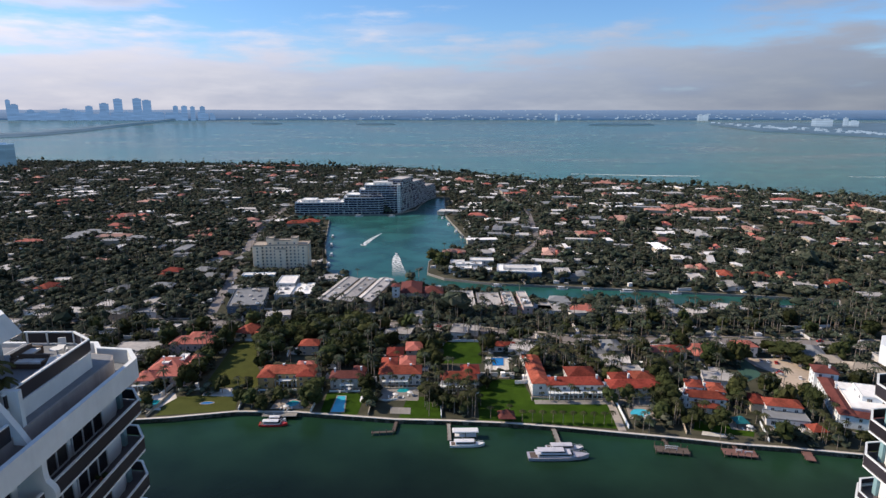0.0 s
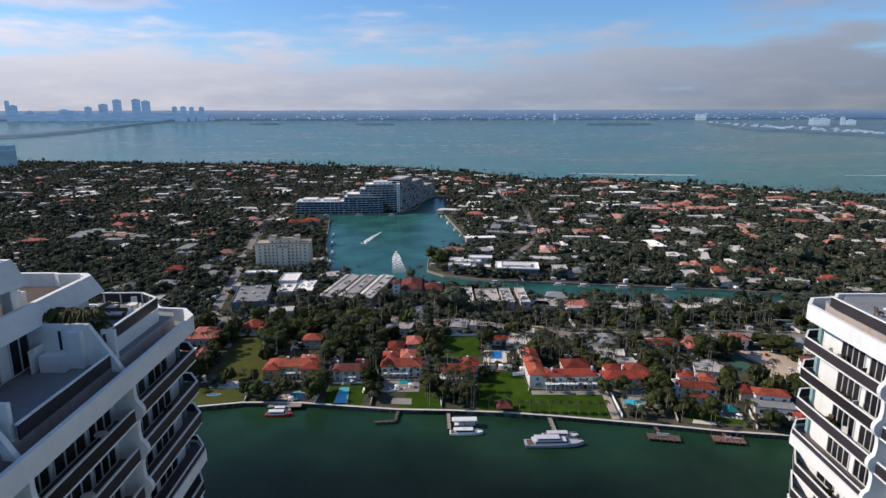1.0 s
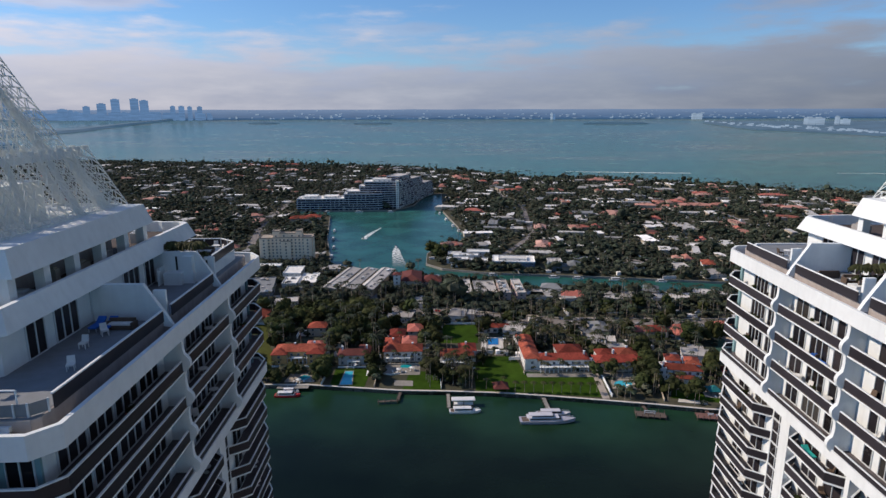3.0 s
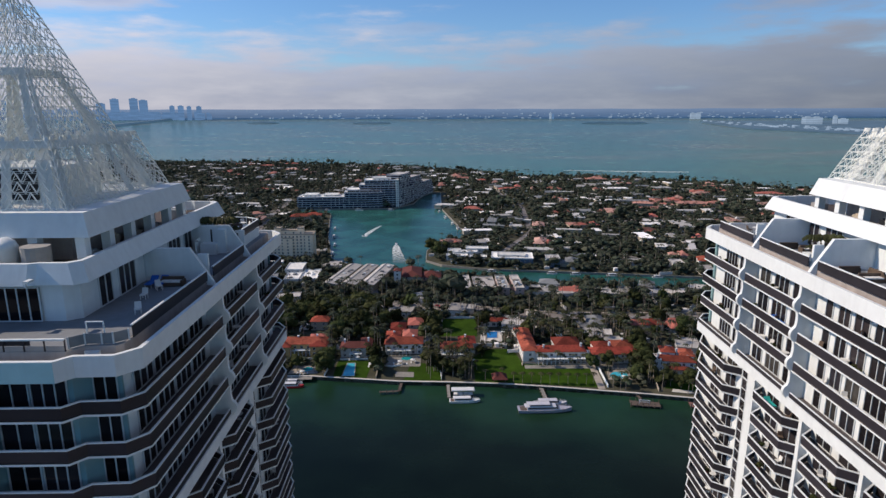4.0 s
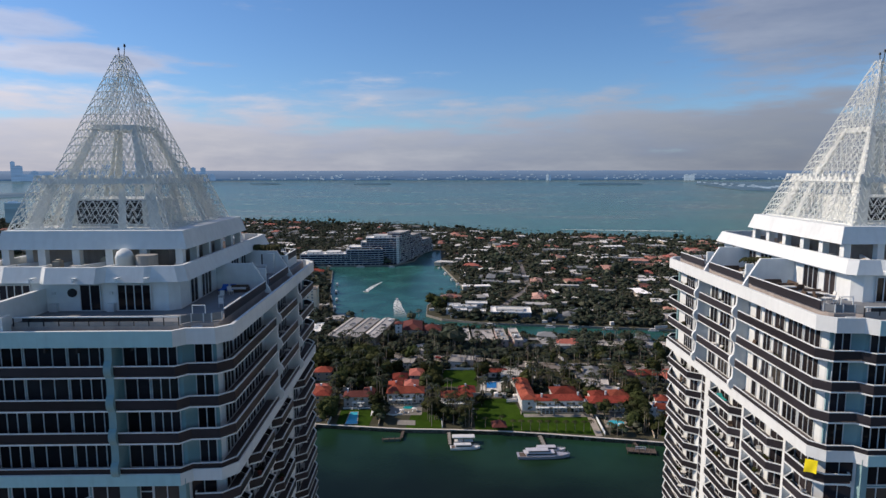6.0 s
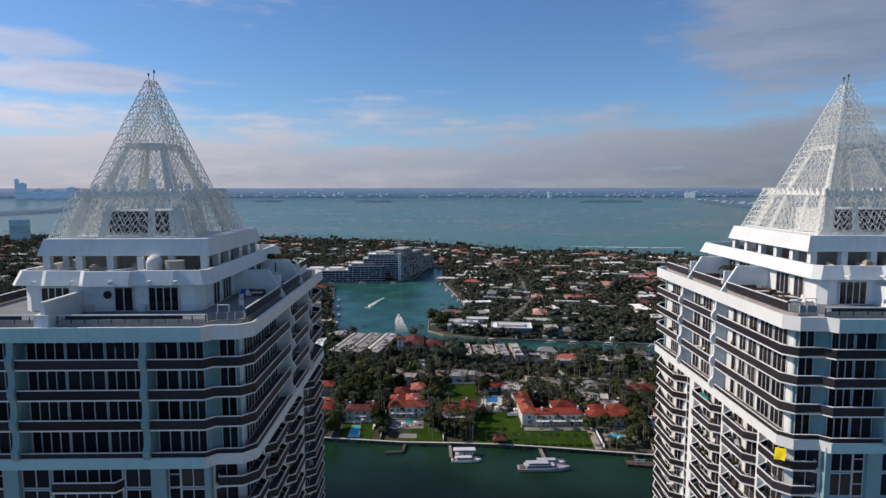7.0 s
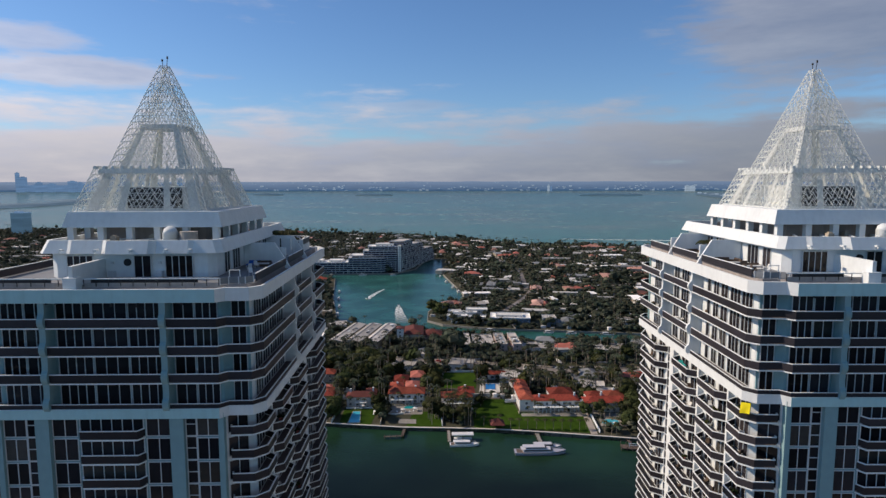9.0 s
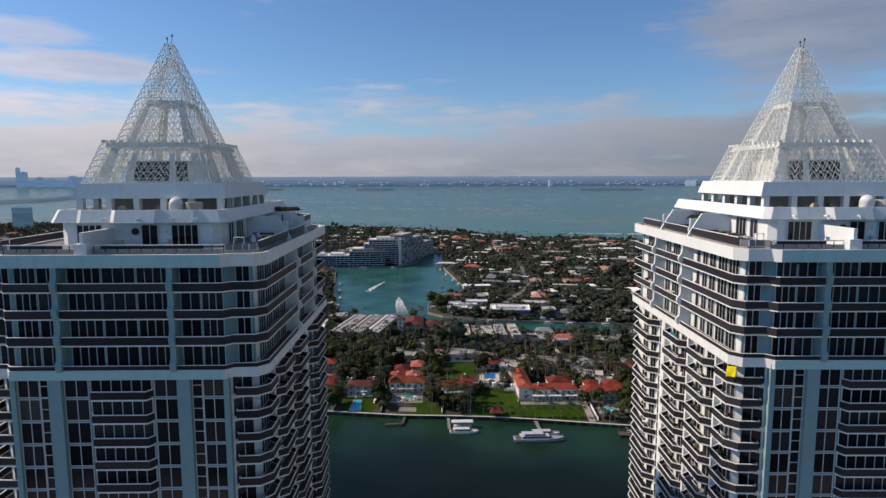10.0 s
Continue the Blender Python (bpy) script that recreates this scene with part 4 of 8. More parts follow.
    part("terrace_deck", Mesh().prism(outline(1.5), DECK, T), M_BASE, t, "raised beige terrace base")
    part("terrace_paving", Mesh().prism(outline(1.65), T, T + 0.03), M_DECK, t)
    top_lines = [[(HX - 1.15, -21.2), (HX - 1.15, -5.2)], [(HX - 1.15, -3.4), (HX - 1.15, 7.4)], [(HX - 1.15, 9.2), (HX - 1.15, 18.9)]]
    for k, p in enumerate(top_lines):
        for q in ((flip(p),) if k == 2 else (p, flip(p))):
            a, b = railing_meshes(q, 1.1)
            ob = part("railing", a, M_RAIL, t, at=(0, 0, T))
            part("handrail", b, M_SLAB, ob)
    for x0, x1 in ((-14.2, -4.2), (-2.8, 13.6)):
        yf = -HY + 1.6
        # dark strip above the pale panes, under the handrail
        ob = part("railing", Mesh().box(x0 + 0.8, x1 - 2.6, yf + 0.10, yf + 0.16, T + 0.42, T + 0.84), M_RAIL, t)
        part("handrail", Mesh().box(x0, x1, yf - 0.09, yf + 0.12, T + 0.86, T + 0.98), M_SLAB, ob)
        n = int((x1 - x0) / 1.45)
        for i in range(n + 1):
            x = x0 + (x1 - x0) * i / n
            part("baluster", Mesh().box(x - 0.04, x + 0.04, yf - 0.04, yf + 0.04, T - 0.35, T + 0.9), M_RAIL, ob)
            if i < n:
                part("glass_panel", Mesh().box(x + 0.08, x + (x1 - x0) / n - 0.08, yf - 0.015, yf + 0.015, T - 0.2, T + 0.42), M_BASE, ob, "pale frosted glass panel" if i == 0 else "")
    # white corner gate with steps down to the walk
    for s in (1, -1):
        g = Mesh()
        for a, b in (((14.4, 0.0), (14.4, 1.75)), ((15.7, 0.0), (15.7, 1.75)), ((14.4, 1.72), (15.7, 1.72)), ((14.4, 0.5), (15.7, 0.5))):
            g.beam((s * a[0], -22.0, T + a[1]), (s * b[0], -22.0, T + b[1]), 0.06, 6)
        part("gate_frame", g, M_SLAB, t, "white tubular gate frame at the terrace corner")
        for k in range(3):
            x0, x1 = sorted((s * 14.5, s * 15.6))
            part("step", Mesh().box(x0, x1, -22.9 - 0.22 * k, -22.4 - 0.22 * k, DECK + 0.1, T - 0.3 * (k + 1)), M_SLAB, t)
    # fittings on the penthouse front
    for x in (-6.9, -0.6):
        m = Mesh()
        ring = [(x + 0.48 * math.cos(math.pi * i / 8), T + 2.1 + 0.48 * math.sin(math.pi * i / 8)) for i in range(16)]
        m.v = [(a, -17.2, b) for a, b in ring] + [(a, -16.95, b) for a, b in ring]
        m.f = [tuple(range(16))] + [(i, 16 + i, 16 + (i + 1) % 16, (i + 1) % 16) for i in range(16)]
        part("wall_vent", m, M_DARK, t, "round dark vent in the wall")
    for x in (3.65, -2.6):
        part("cooling_unit", Mesh().box(x - 0.4, x + 0.4, -17.55, -16.98, T + 0.03, T + 0.95).box(x - 0.3, x + 0.3, -17.6, -17.55, T + 0.15, T + 0.8), M_FRAME, t, "grey cooling unit against the wall")
        part("wall_lamp", Mesh().box(x - 0.16, x + 0.16, -17.25, -16.98, T + 1.9, T + 2.2), M_FRAME, t)
    for x in (-8.4, -3.9, 0.6, 5.1, 8.2):
        part("cornice_lamp", Mesh().box(x - 0.2, x + 0.2, -18.9, -18.1, 143.35, 143.55).box(x - 0.08, x + 0.08, -19.0, -18.8, 143.1, 143.4), M_SLAB, t)
    q = random.Random(12)
    for x in (-11.5, -6.4, -5.2, 1.3, 4.4, 9.7):
        part("drain_spout", Mesh().box(x - 0.09, x + 0.09, -HY - 0.42, -HY + 0.05, DECK - 0.6 + q.uniform(-0.3, 0.3), DECK - 0.38), M_DARK, t)
    posts = [(13.6, -23.2), (14.4, -22.4), (15.6, -22.3), (16.4, -22.2), (17.2, -21.4)]
    for s in (1, -1):
        for x, y in posts:
            part("post", Mesh().box(s * x - 0.05, s * x + 0.05, y - 0.05, y + 0.05, T, T + 0.95), M_FRAME, t)
        part("glass_screen", Mesh().wall([(13.6, -23.2), (14.4, -22.4), (16.4, -22.2), (17.2, -21.4)] if s > 0 else flip([(13.6, -23.2), (14.4, -22.4), (16.4, -22.2), (17.2, -21.4)]), T + 0.1, T + 0.9, 0.04), M_DECK, t)
    # raised upper terrace behind the second divider, with its own railing
    U = T + 1.25
    part("upper_terrace", Mesh().prism([(9.9, 8.4), (16.3, 8.4), (16.3, 18.4), (14.2, 20.2), (9.9, 20.2)], T - 0.3, U), M_WHITE, t, "raised white terrace base with a railing")
    part("terrace_paving", Mesh().prism([(10.0, 8.5), (16.2, 8.5), (16.2, 18.3), (14.1, 20.1), (10.0, 20.1)], U, U + 0.03), M_DECK, t)
    for q in ([(16.3, 8.9), (16.3, 18.4)], [(16.3, 18.5), (14.2, 20.2), (10.2, 20.2)]):
        a, b = railing_meshes(q, 1.0)
        ob = part("railing", a, M_RAIL, t, at=(0, 0, U))
        part("handrail", b, M_SLAB, ob)
    for x, y in ((16.2, 18.4), (15.2, 19.3), (14.1, 20.1), (12.0, 20.1), (10.4, 20.1)):
        part("post", Mesh().box(x - 0.06, x + 0.06, y - 0.06, y + 0.06, U, U + 1.12), M_SLAB, t)
    # buttress, slit and low wall against the second divider
    part("buttress", Mesh().prism([(14.3, 7.35), (15.3, 7.35), (15.3, 8.0), (14.3, 8.0)], T, T + 3.0), M_WHITE, t)
    part("wall_slit", Mesh().box(13.3, 13.5, 7.93, 8.0, T + 1.3, T + 2.9), M_DARK, t)
    part("low_wall", Mesh().box(12.4, 14.3, 6.6, 8.0, T, T + 1.35), M_WHITE, t)
    part("screen_frame", Mesh().box(11.9, 12.0, 6.3, 8.0, T, T + 1.9).box(11.9, 12.4, 6.25, 6.35, T + 1.75, T + 1.9), M_SLAB, t)
    # terrace dividers with a slanting outer edge
    for y in (-4.4, 8.2):
        for s in (1, -1):
            m = Mesh()
            prof = [(10.2, T), (18.0, T - 0.6), (17.4, T + 0.5), (15.6, T + 3.4), (10.2, T + 3.4)]
            for dy in (-0.22, 0.22):
                m.v += [(s * x, y + dy, z) for x, z in prof]
            n = len(prof)
            m.f = [tuple(range(n)), tuple(range(n, 2 * n))[::-1]] + [(i, n + i, n + (i + 1) % n, (i + 1) % n) for i in range(n)]
            part("terrace_divider", m, M_WHITE, t, "white wall with a slanted edge between terraces")
            x0, x1 = sorted((s * 15.9, s * 17.0))
            part("pier", Mesh().box(x0, x1, y + 0.95, y + 1.3, T, T + 2.5), M_WHITE, t)
    part("terrace_divider", Mesh().box(-4.0, -3.5, -HY + 0.6, -15.4, DECK, T + 2.6), M_WHITE, t)
    part("terrace_divider", Mesh().box(-4.6, -3.0, -HY + 0.3, -HY + 1.6, DECK, T + 1.2), M_WHITE, t)
    # penthouse storey
    P = 142.9
    part("penthouse_wall", Mesh().prism([(x, y + 3.0) for x, y in octagon(10.9, 17.2, 1.0, 0.8)], T, P), M_WHITE, t, "white penthouse wall", at=(0, SETBACK, 0))
    for u, w, n in ((-8.0 + 1.2, 3.4, 4), (1.4, 2.2, 2), (6.2, 3.6, 4)):
        place_window("window", window_kind(w, 2.9, n), t, u, T + 0.1, "front", 17.1, 0.5)
    for u, w, n in ((-9.6, 2.2, 2), (-5.6, 3.2, 3), (-0.6, 2.6, 2), (5.6, 3.2, 3), (9.6, 2.2, 2), (14.6, 3.2, 3)):
        for side in ("north", "south"):
            place_window("window", window_kind(w, 2.9, n), t, u + SETBACK, T + 0.1, side, 10.9, 0.5)
    def stepped(inset):
        """The cornice's plan: its front and back step forward twice towards the middle."""
        b = 18.9 - inset
        edge = [(2.7, -b), (3.5, -b + 0.7), (7.6, -b + 0.7), (8.2, -b + 1.0), (11.3 - inset, -b + 1.0), (12.1 - inset, -b + 1.8)]
        east = edge + [(x, -y) for x, y in edge[::-1]]
        return [(x, y + 3.0) for x, y in east + [(-x, -y) for x, y in east]]

    low_ring, top_ring, in_ring = stepped(0.0), stepped(0.65), stepped(1.05)
    n = len(low_ring)
    m = Mesh()
    m.v = [(*p, P) for p in low_ring] + [(*p, P + 1.7) for p in top_ring] + [(*p, P + 1.7) for p in in_ring] + [(*p, P + 0.45) for p in in_ring]
    m.f = [tuple(range(n))[::-1], tuple(range(3 * n, 4 * n))]
    for i in range(n):
        j = (i + 1) % n
        m.f += [(i, j, n + j, n + i), (n + i, n + j, 2 * n + j, 2 * n + i), (2 * n + i, 2 * n + j, 3 * n + j, 3 * n + i)]
    part("cornice", m, M_WHITE, t, "sloping white cornice with a sunken roof", at=(0, SETBACK, 0))
    # open plant storey with columns
    Q = P + 1.7
    F = P + 0.45
    # darker beige: the open storey's shade is partly in the colour
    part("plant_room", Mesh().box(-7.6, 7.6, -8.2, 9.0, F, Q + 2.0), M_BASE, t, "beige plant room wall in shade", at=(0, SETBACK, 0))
    for x in (-9.9, -5.8, -1.9, 1.9, 5.8, 9.9):
        for y in (-10.4, 10.9):
            part("column", Mesh().box(x - 0.42, x + 0.42, y - 0.42, y + 0.42, F, Q + 2.0), M_WHITE, t, at=(0, SETBACK, 0))
    for y in (-6.2, -2.0, 2.4, 6.8):
        for s in (1, -1):
            part("column", Mesh().box(s * 9.9 - 0.42, s * 9.9 + 0.42, y - 0.42, y + 0.42, F, Q + 2.0), M_WHITE, t, at=(0, SETBACK, 0))
    S = Q + 1.85
    part("upper_band", Mesh().prism([(-10.9, -11.1), (10.9, -11.1), (10.9, 11.8), (-10.9, 11.8)], S - 0.4, S + 1.7, [(-10.3, -10.5), (10.3, -10.5), (10.3, 11.2), (-10.3, 11.2)]), M_WHITE, t, "white band below the pyramid", at=(0, SETBACK, 0))
    part("upper_slab", Mesh().box(-10.2, 10.2, -10.4, 11.1, S - 0.3, S + 1.4), M_DECK, t, at=(0, SETBACK, 0))
    # cooling ducts on the cornice
    duct = Mesh()
    duct.cylinder(4.2, -11.9, F, Q + 0.7, 1.0, 18)
    duct.cylinder(4.2, -11.9, Q + 0.7, Q + 1.35, 1.0, 18, 0.75)
    duct.cylinder(4.2, -11.9, Q + 1.35, Q + 1.65, 0.75, 18, 0.3)
    part("duct", duct, M_WHITE, t, "round white ventilation duct", smooth=True, at=(0, SETBACK, 0))
    part("duct", Mesh().cylinder(6.7, -11.9, F, Q + 0.95, 1.15, 18), M_FLATROOF, t, "round white ventilation duct", at=(0, SETBACK, 0))
    # plant and ducts between the columns, on a dark roof
    part("roof_membrane", Mesh().prism([(x, y + 3.0) for x, y in octagon(10.9, 17.0, 1.4, 1.2)], F, F + 0.04), M_TAR, t, "dark brown roof membrane", at=(0, SETBACK, 0))
    q = random.Random(3)
    for x, y in ((-8.2, -11.6), (-6.6, -12.4), (-3.4, -11.8), (-1.2, -12.6), (0.6, -9.2), (8.6, -7.0), (8.7, -3.0), (8.6, 1.2), (8.8, 5.2), (-8.6, -6.0), (-8.7, 0.4), (-8.6, 5.0), (8.0, 14.0), (-8.0, 14.0), (2.0, 15.0)):
        w, d, h = q.uniform(0.3, 0.75), q.uniform(0.3, 0.8), q.uniform(0.5, 1.5)
        part("roof_unit", Mesh().box(x - w, x + w, y - d, y + d, F, F + h).box(x - w * 0.6, x + w * 0.6, y - d * 0.6, y + d * 0.6, F + h, F + h + 0.2), q.choice((M_FRAME, M_FLATROOF, M_DARK, M_CREAM)), t, at=(0, SETBACK, 0))
    for x in (-9.0, -5.0, -1.0, 2.4):
        part("roof_kerb", Mesh().prism([(x, -13.4), (x + 0.35, -13.4), (x + 2.6, -8.4), (x + 2.25, -8.4)], F, Q - 0.15), M_SLAB, t, at=(0, SETBACK, 0))
    # lattice pyramid
    B = S + 1.5
    L1, L2 = 154.2, 169.8
    m = Mesh()
    lattice(m, 9.4, B, 7.2, L1, 7, 17, 13, 0.040)
    part("lattice_base", m, M_LATTICE, t, "white tubular space-frame skirt", kind="stuff", at=(0, SETBACK + 1.0, 0)).scale = (1, 1.14, 1)
    m = Mesh()
    lattice(m, 6.0, L1, 0.5, L2, 16, 11, 1, 0.037)
    part("lattice_spire", m, M_LATTICE, t, "white tubular space-frame pyramid", kind="stuff", at=(0, SETBACK + 1.0, 0)).scale = (1, 1.14, 1)
    ribs = Mesh()
    for face in range(4):
        for u0, u1 in ((-0.98, -0.80), (0.80, 0.98), (-0.46, -0.34), (0.34, 0.46)):
            rib(ribs, 8.4, B, 6.3, L1 - 0.2, u0, u1, 0.1, 0.12, face)
        for u0, u1 in ((-0.98, -0.76), (0.76, 0.98)):
            rib(ribs, 5.1, L1, 2.75, 160.5, u0, u1, 0.1, 0.12, face)
        # crenellated ring where the skirt ends, plain rings above and below
        rib(ribs, 7.0, L1 - 0.75, 6.85, L1 - 0.1, -1, 1, 0.1, 0.2, face)
        for i in range(12):
            u = -0.96 + 1.92 * i / 11
            rib(ribs, 7.35, L1 - 0.1, 7.3, L1 + 0.28, u - 0.022, u + 0.022, 0.0, 0.28, face)
        rib(ribs, 2.95, 160.1, 2.7, 160.8, -1, 1, 0.1, 0.25, face)
        rib(ribs, 9.0, B - 0.1, 8.9, B + 0.35, -1, 1, 0.0, 0.3, face)
    part("lattice_ribs", ribs, M_LATTICE, t, "flat white ribs and rings inside the pyramid", at=(0, SETBACK + 1.0, 0)).scale = (1, 1.14, 1)
    part("pyramid_core", Mesh().box(-5.0, 5.0, -4.6, 4.6, S + 1.4, 151.5), M_LATTICE, t, "white plant room inside the pyramid", at=(0, SETBACK, 0))
    for s in (1, -1):
        part("louvre", Mesh().box(-4.0, 4.0, s * 4.6 - 0.1, s * 4.6 + 0.1, S + 2.0, 151.4), M_DARK, t, "black louvred opening", at=(0, SETBACK, 0))
    mast = Mesh()
    mast.beam((-0.25, 0, L2 - 0.3), (-0.35, 0, L2 + 0.75), 0.05, 5)
    mast.beam((0.25, 0.1, L2 - 0.3), (0.4, 0.1, L2 + 1.15), 0.05, 5)
    mast.cylinder(-0.35, 0, L2 + 0.7, L2 + 1.0, 0.16, 8, 0.11).cylinder(0.4, 0.1, L2 + 1.1, L2 + 1.45, 0.16, 8, 0.11)
    part("beacon", mast, M_DARK, t, "small dark beacon on the tip", at=(0, SETBACK + 1.0, 0))
    return t


tower = build_tower()
tower.location, tower.rotation_euler = (-43.6, 3.2, 0), (0, 0, radians(-0.5))
tower_north = copy_thing(tower, pose(56.4, 4.3, 0, 0, 0, -1.8))
# each pyramid stands a little off its tower's middle, away from the gap
for ob, off in ((tower, -0.9), (tower_north, 0.5)):
    ob["group"] = "twin towers"
    for child in ob.children:
        if child.name.split(".")[0] in ("lattice_base", "lattice_spire", "lattice_ribs", "pyramid_core", "louvre", "beacon"):
            child.location.x += off

# ---- villas and houses ----
TAKEN = []


def footprint(x0, x1, y0, y1, margin=1.5):
    TAKEN.append((x0 - margin, x1 + margin, y0 - margin, y1 + margin))


def hip_roof(x0, x1, y0, y1, z, pitch=0.42, over=0.7):
    x0, x1, y0, y1 = x0 - over, x1 + over, y0 - over, y1 + over
    w, d = x1 - x0, y1 - y0
    r = min(w, d) / 2
    h = r * pitch
    m = Mesh()
    if w >= d:
        ridge = [(x0 + r * 0.95, (y0 + y1) / 2), (x1 - r * 0.95, (y0 + y1) / 2)]
    else:
        ridge = [((x0 + x1) / 2, y0 + r * 0.95), ((x0 + x1) / 2, y1 - r * 0.95)]
    m.v = [(x0, y0, z - 0.18), (x1, y0, z - 0.18), (x1, y1, z - 0.18), (x0, y1, z - 0.18), (x0, y0, z), (x1, y0, z), (x1, y1, z), (x0, y1, z),
           (*ridge[0], z + h), (*ridge[1], z + h)]
    m.f = [(3, 2, 1, 0), (0, 1, 5, 4), (1, 2, 6, 5), (2, 3, 7, 6), (3, 0, 4, 7)]
    if w >= d:
        m.f += [(4, 5, 9, 8), (5, 6, 9), (6, 7, 8, 9), (7, 4, 8)]
    else:
        m.f += [(4, 5, 8), (5, 6, 9, 8), (6, 7, 9), (7, 4, 8, 9)]
    return m, h


def flat_roof(x0, x1, y0, y1, z, rise=0.5):
    m = Mesh().box(x0 - 0.3, x1 + 0.3, y0 - 0.3, y1 + 0.3, z - 0.2, z + 0.12)
    m.wall([(x0 - 0.3, y0 - 0.3), (x1 + 0.3, y0 - 0.3), (x1 + 0.3, y1 + 0.3), (x0 - 0.3, y1 + 0.3)], z + 0.1, z + rise, 0.3, closed=True)
    return m


def ready(meshes, mats_):
    """Frame and glass of a small far window in one mesh."""
    fr, gl = meshes
    n = len(fr.f)
    fr.add(gl.v, gl.f)
    me = bpy.data.meshes.new("window")
    me.from_pydata(fr.v, [], fr.f)
    for mt in mats_:
        me.materials.append(mt)
    for p in me.polygons:
        p.material_index = 0 if p.index < n else 1
    me.update()
    return me


HOUSE_WINDOWS = [ready(window_meshes(1.5, 1.7, 2, 1, 0.1, 0.12), (M_FRAME, M_GLASS)), ready(window_meshes(2.4, 2.2, 3, 1, 0.1, 0.12), (M_FRAME, M_GLASS))]


def put_windows(t, x0, x1, y0, y1, z, h, step, kind, sides="fsn"):
    fr = HOUSE_WINDOWS[kind]
    storeys = max(1, round(h / 3.3))
    for k in range(storeys):
        zz = z + 0.8 + 3.3 * k
        spots = []
        n = max(1, int((x1 - x0 - 1.5) / step))
        if "f" in sides:
            spots += [(x0 + (x1 - x0) * (i + 0.5) / n, y0, 0) for i in range(n)]
        n = max(1, int((y1 - y0 - 1.5) / step))
        if "n" in sides:
            spots += [(x1, y0 + (y1 - y0) * (i + 0.5) / n, 90) for i in range(n)]
        if "s" in sides:
            spots += [(x0, y0 + (y1 - y0) * (i + 0.5) / n, -90) for i in range(n)]
        for x, y, turn in spots:
            ob = part("window", fr, M_FRAME, t, at=(x, y, zz))
            ob.rotation_euler = (0, 0, radians(turn))


def house(label, at, turn, blocks, name="villa", category="house", chimneys=(), arcade=None, group="", take=True):
    """blocks: x0, x1, y0, y1, height, roof kind, wall, roof material, window step, window kind."""
    t = thing(name, label, category, (at[0], at[1], GZ), turn, group)
    top = 0
    for x0, x1, y0, y1, h, roof, wall, cover, step, kind in blocks:
        part("wall", Mesh().box(x0, x1, y0, y1, -0.5, h), wall, t)
        if roof == "hip":
            m, rise = hip_roof(x0, x1, y0, y1, h + 0.18)
            part("roof", m, cover, t)
        else:
            part("roof", flat_roof(x0, x1, y0, y1, h + 0.2), cover, t)
        if step:
            put_windows(t, x0, x1, y0, y1, 0, h, step * 1.3, kind)
        if take:
            c, s = math.cos(radians(turn)), math.sin(radians(turn))
            pts = [(at[0] + c * x - s * y, at[1] + s * x + c * y) for x in (x0, x1) for y in (y0, y1)]
            footprint(min(p[0] for p in pts), max(p[0] for p in pts), min(p[1] for p in pts), max(p[1] for p in pts), 0.5)
    for x, y, z in chimneys:
        c = Mesh().box(x - 0.5, x + 0.5, y - 0.5, y + 0.5, z - 2.5, z)
        c.box(x - 0.65, x + 0.65, y - 0.65, y + 0.65, z, z + 0.25)
        part("chimney", c, M_WHITE, t)
    if arcade:
        x0, x1, y, z, n = arcade
        for i in range(n + 1):
            x = x0 + (x1 - x0) * i / n
            part("column", Mesh().box(x - 0.22, x + 0.22, y - 0.22, y + 0.22, 0, z), M_WHITE, t)
        part("loggia", Mesh().box(x0 - 0.4, x1 + 0.4, y - 0.4, y + 3.0, z, z + 0.45), M_WHITE, t)
    return t


W, TI, PK, DT, FL, GR = M_VILLA, M_TILE, M_PINKTILE, M_DARKTILE, M_FLATROOF, M_GREYROOF
house("large pink-roofed villa with pale pink walls by the canal", (-172, 303), 0,
      [(0, 13, 0, 13, 5.5, "hip", M_PINKWALL, PK, 3, 0), (12, 30, 4, 18, 6.5, "hip", M_PINKWALL, PK, 3, 0), (4, 22, 12, 30, 7.0, "hip", M_PINKWALL, PK, 3, 0),
       (22, 31, 14, 36, 6.5, "hip", M_PINKWALL, PK, 3, 0), (11, 14.5, 15, 25, 9.6, "flat", M_PINKWALL, M_BRIGHTROOF, 0, 0), (17, 21, 22, 31, 8.6, "flat", M_PINKWALL, M_BRIGHTROOF, 0, 0)], chimneys=((9, 22, 11), (20, 24, 11)), arcade=(1, 12, -2.8, 3.2, 4))
house("pink villa wing with a hipped faded tile roof", (-172, 354), 0,
      [(0, 28, 0, 14, 7.5, "hip", M_PINKWALL, PK, 3.2, 0), (8, 20, 12, 20, 8.0, "hip", M_PINKWALL, PK, 0, 0)])
house("modern white flat-roofed house", (-207, 348), 0, [(0, 28, 0, 16, 5.0, "flat", W, FL, 4, 1), (4, 20, -3, 2, 3.4, "flat", W, FL, 4, 1)])
house("modern white house with a stepped flat roof", (-204, 318), 0, [(0, 18, 0, 20, 6.0, "flat", W, FL, 4, 1)])
house("ochre-walled villa with an orange hipped roof", (-100, 304), 0,
      [(0, 30, 4, 16, 7.0, "hip", M_OCHRE, TI, 3, 0), (-1, 8, 0, 10, 6.5, "hip", M_OCHRE, TI, 3, 0), (21, 31, 1, 10, 6.5, "hip", M_OCHRE, TI, 3, 0),
       (18, 30, 14, 24, 6.0, "hip", M_OCHRE, PK, 0, 0)], chimneys=((12, 10, 10.5), (24, 12, 10.5)), arcade=(8.5, 20.5, 1.4, 3.4, 5))
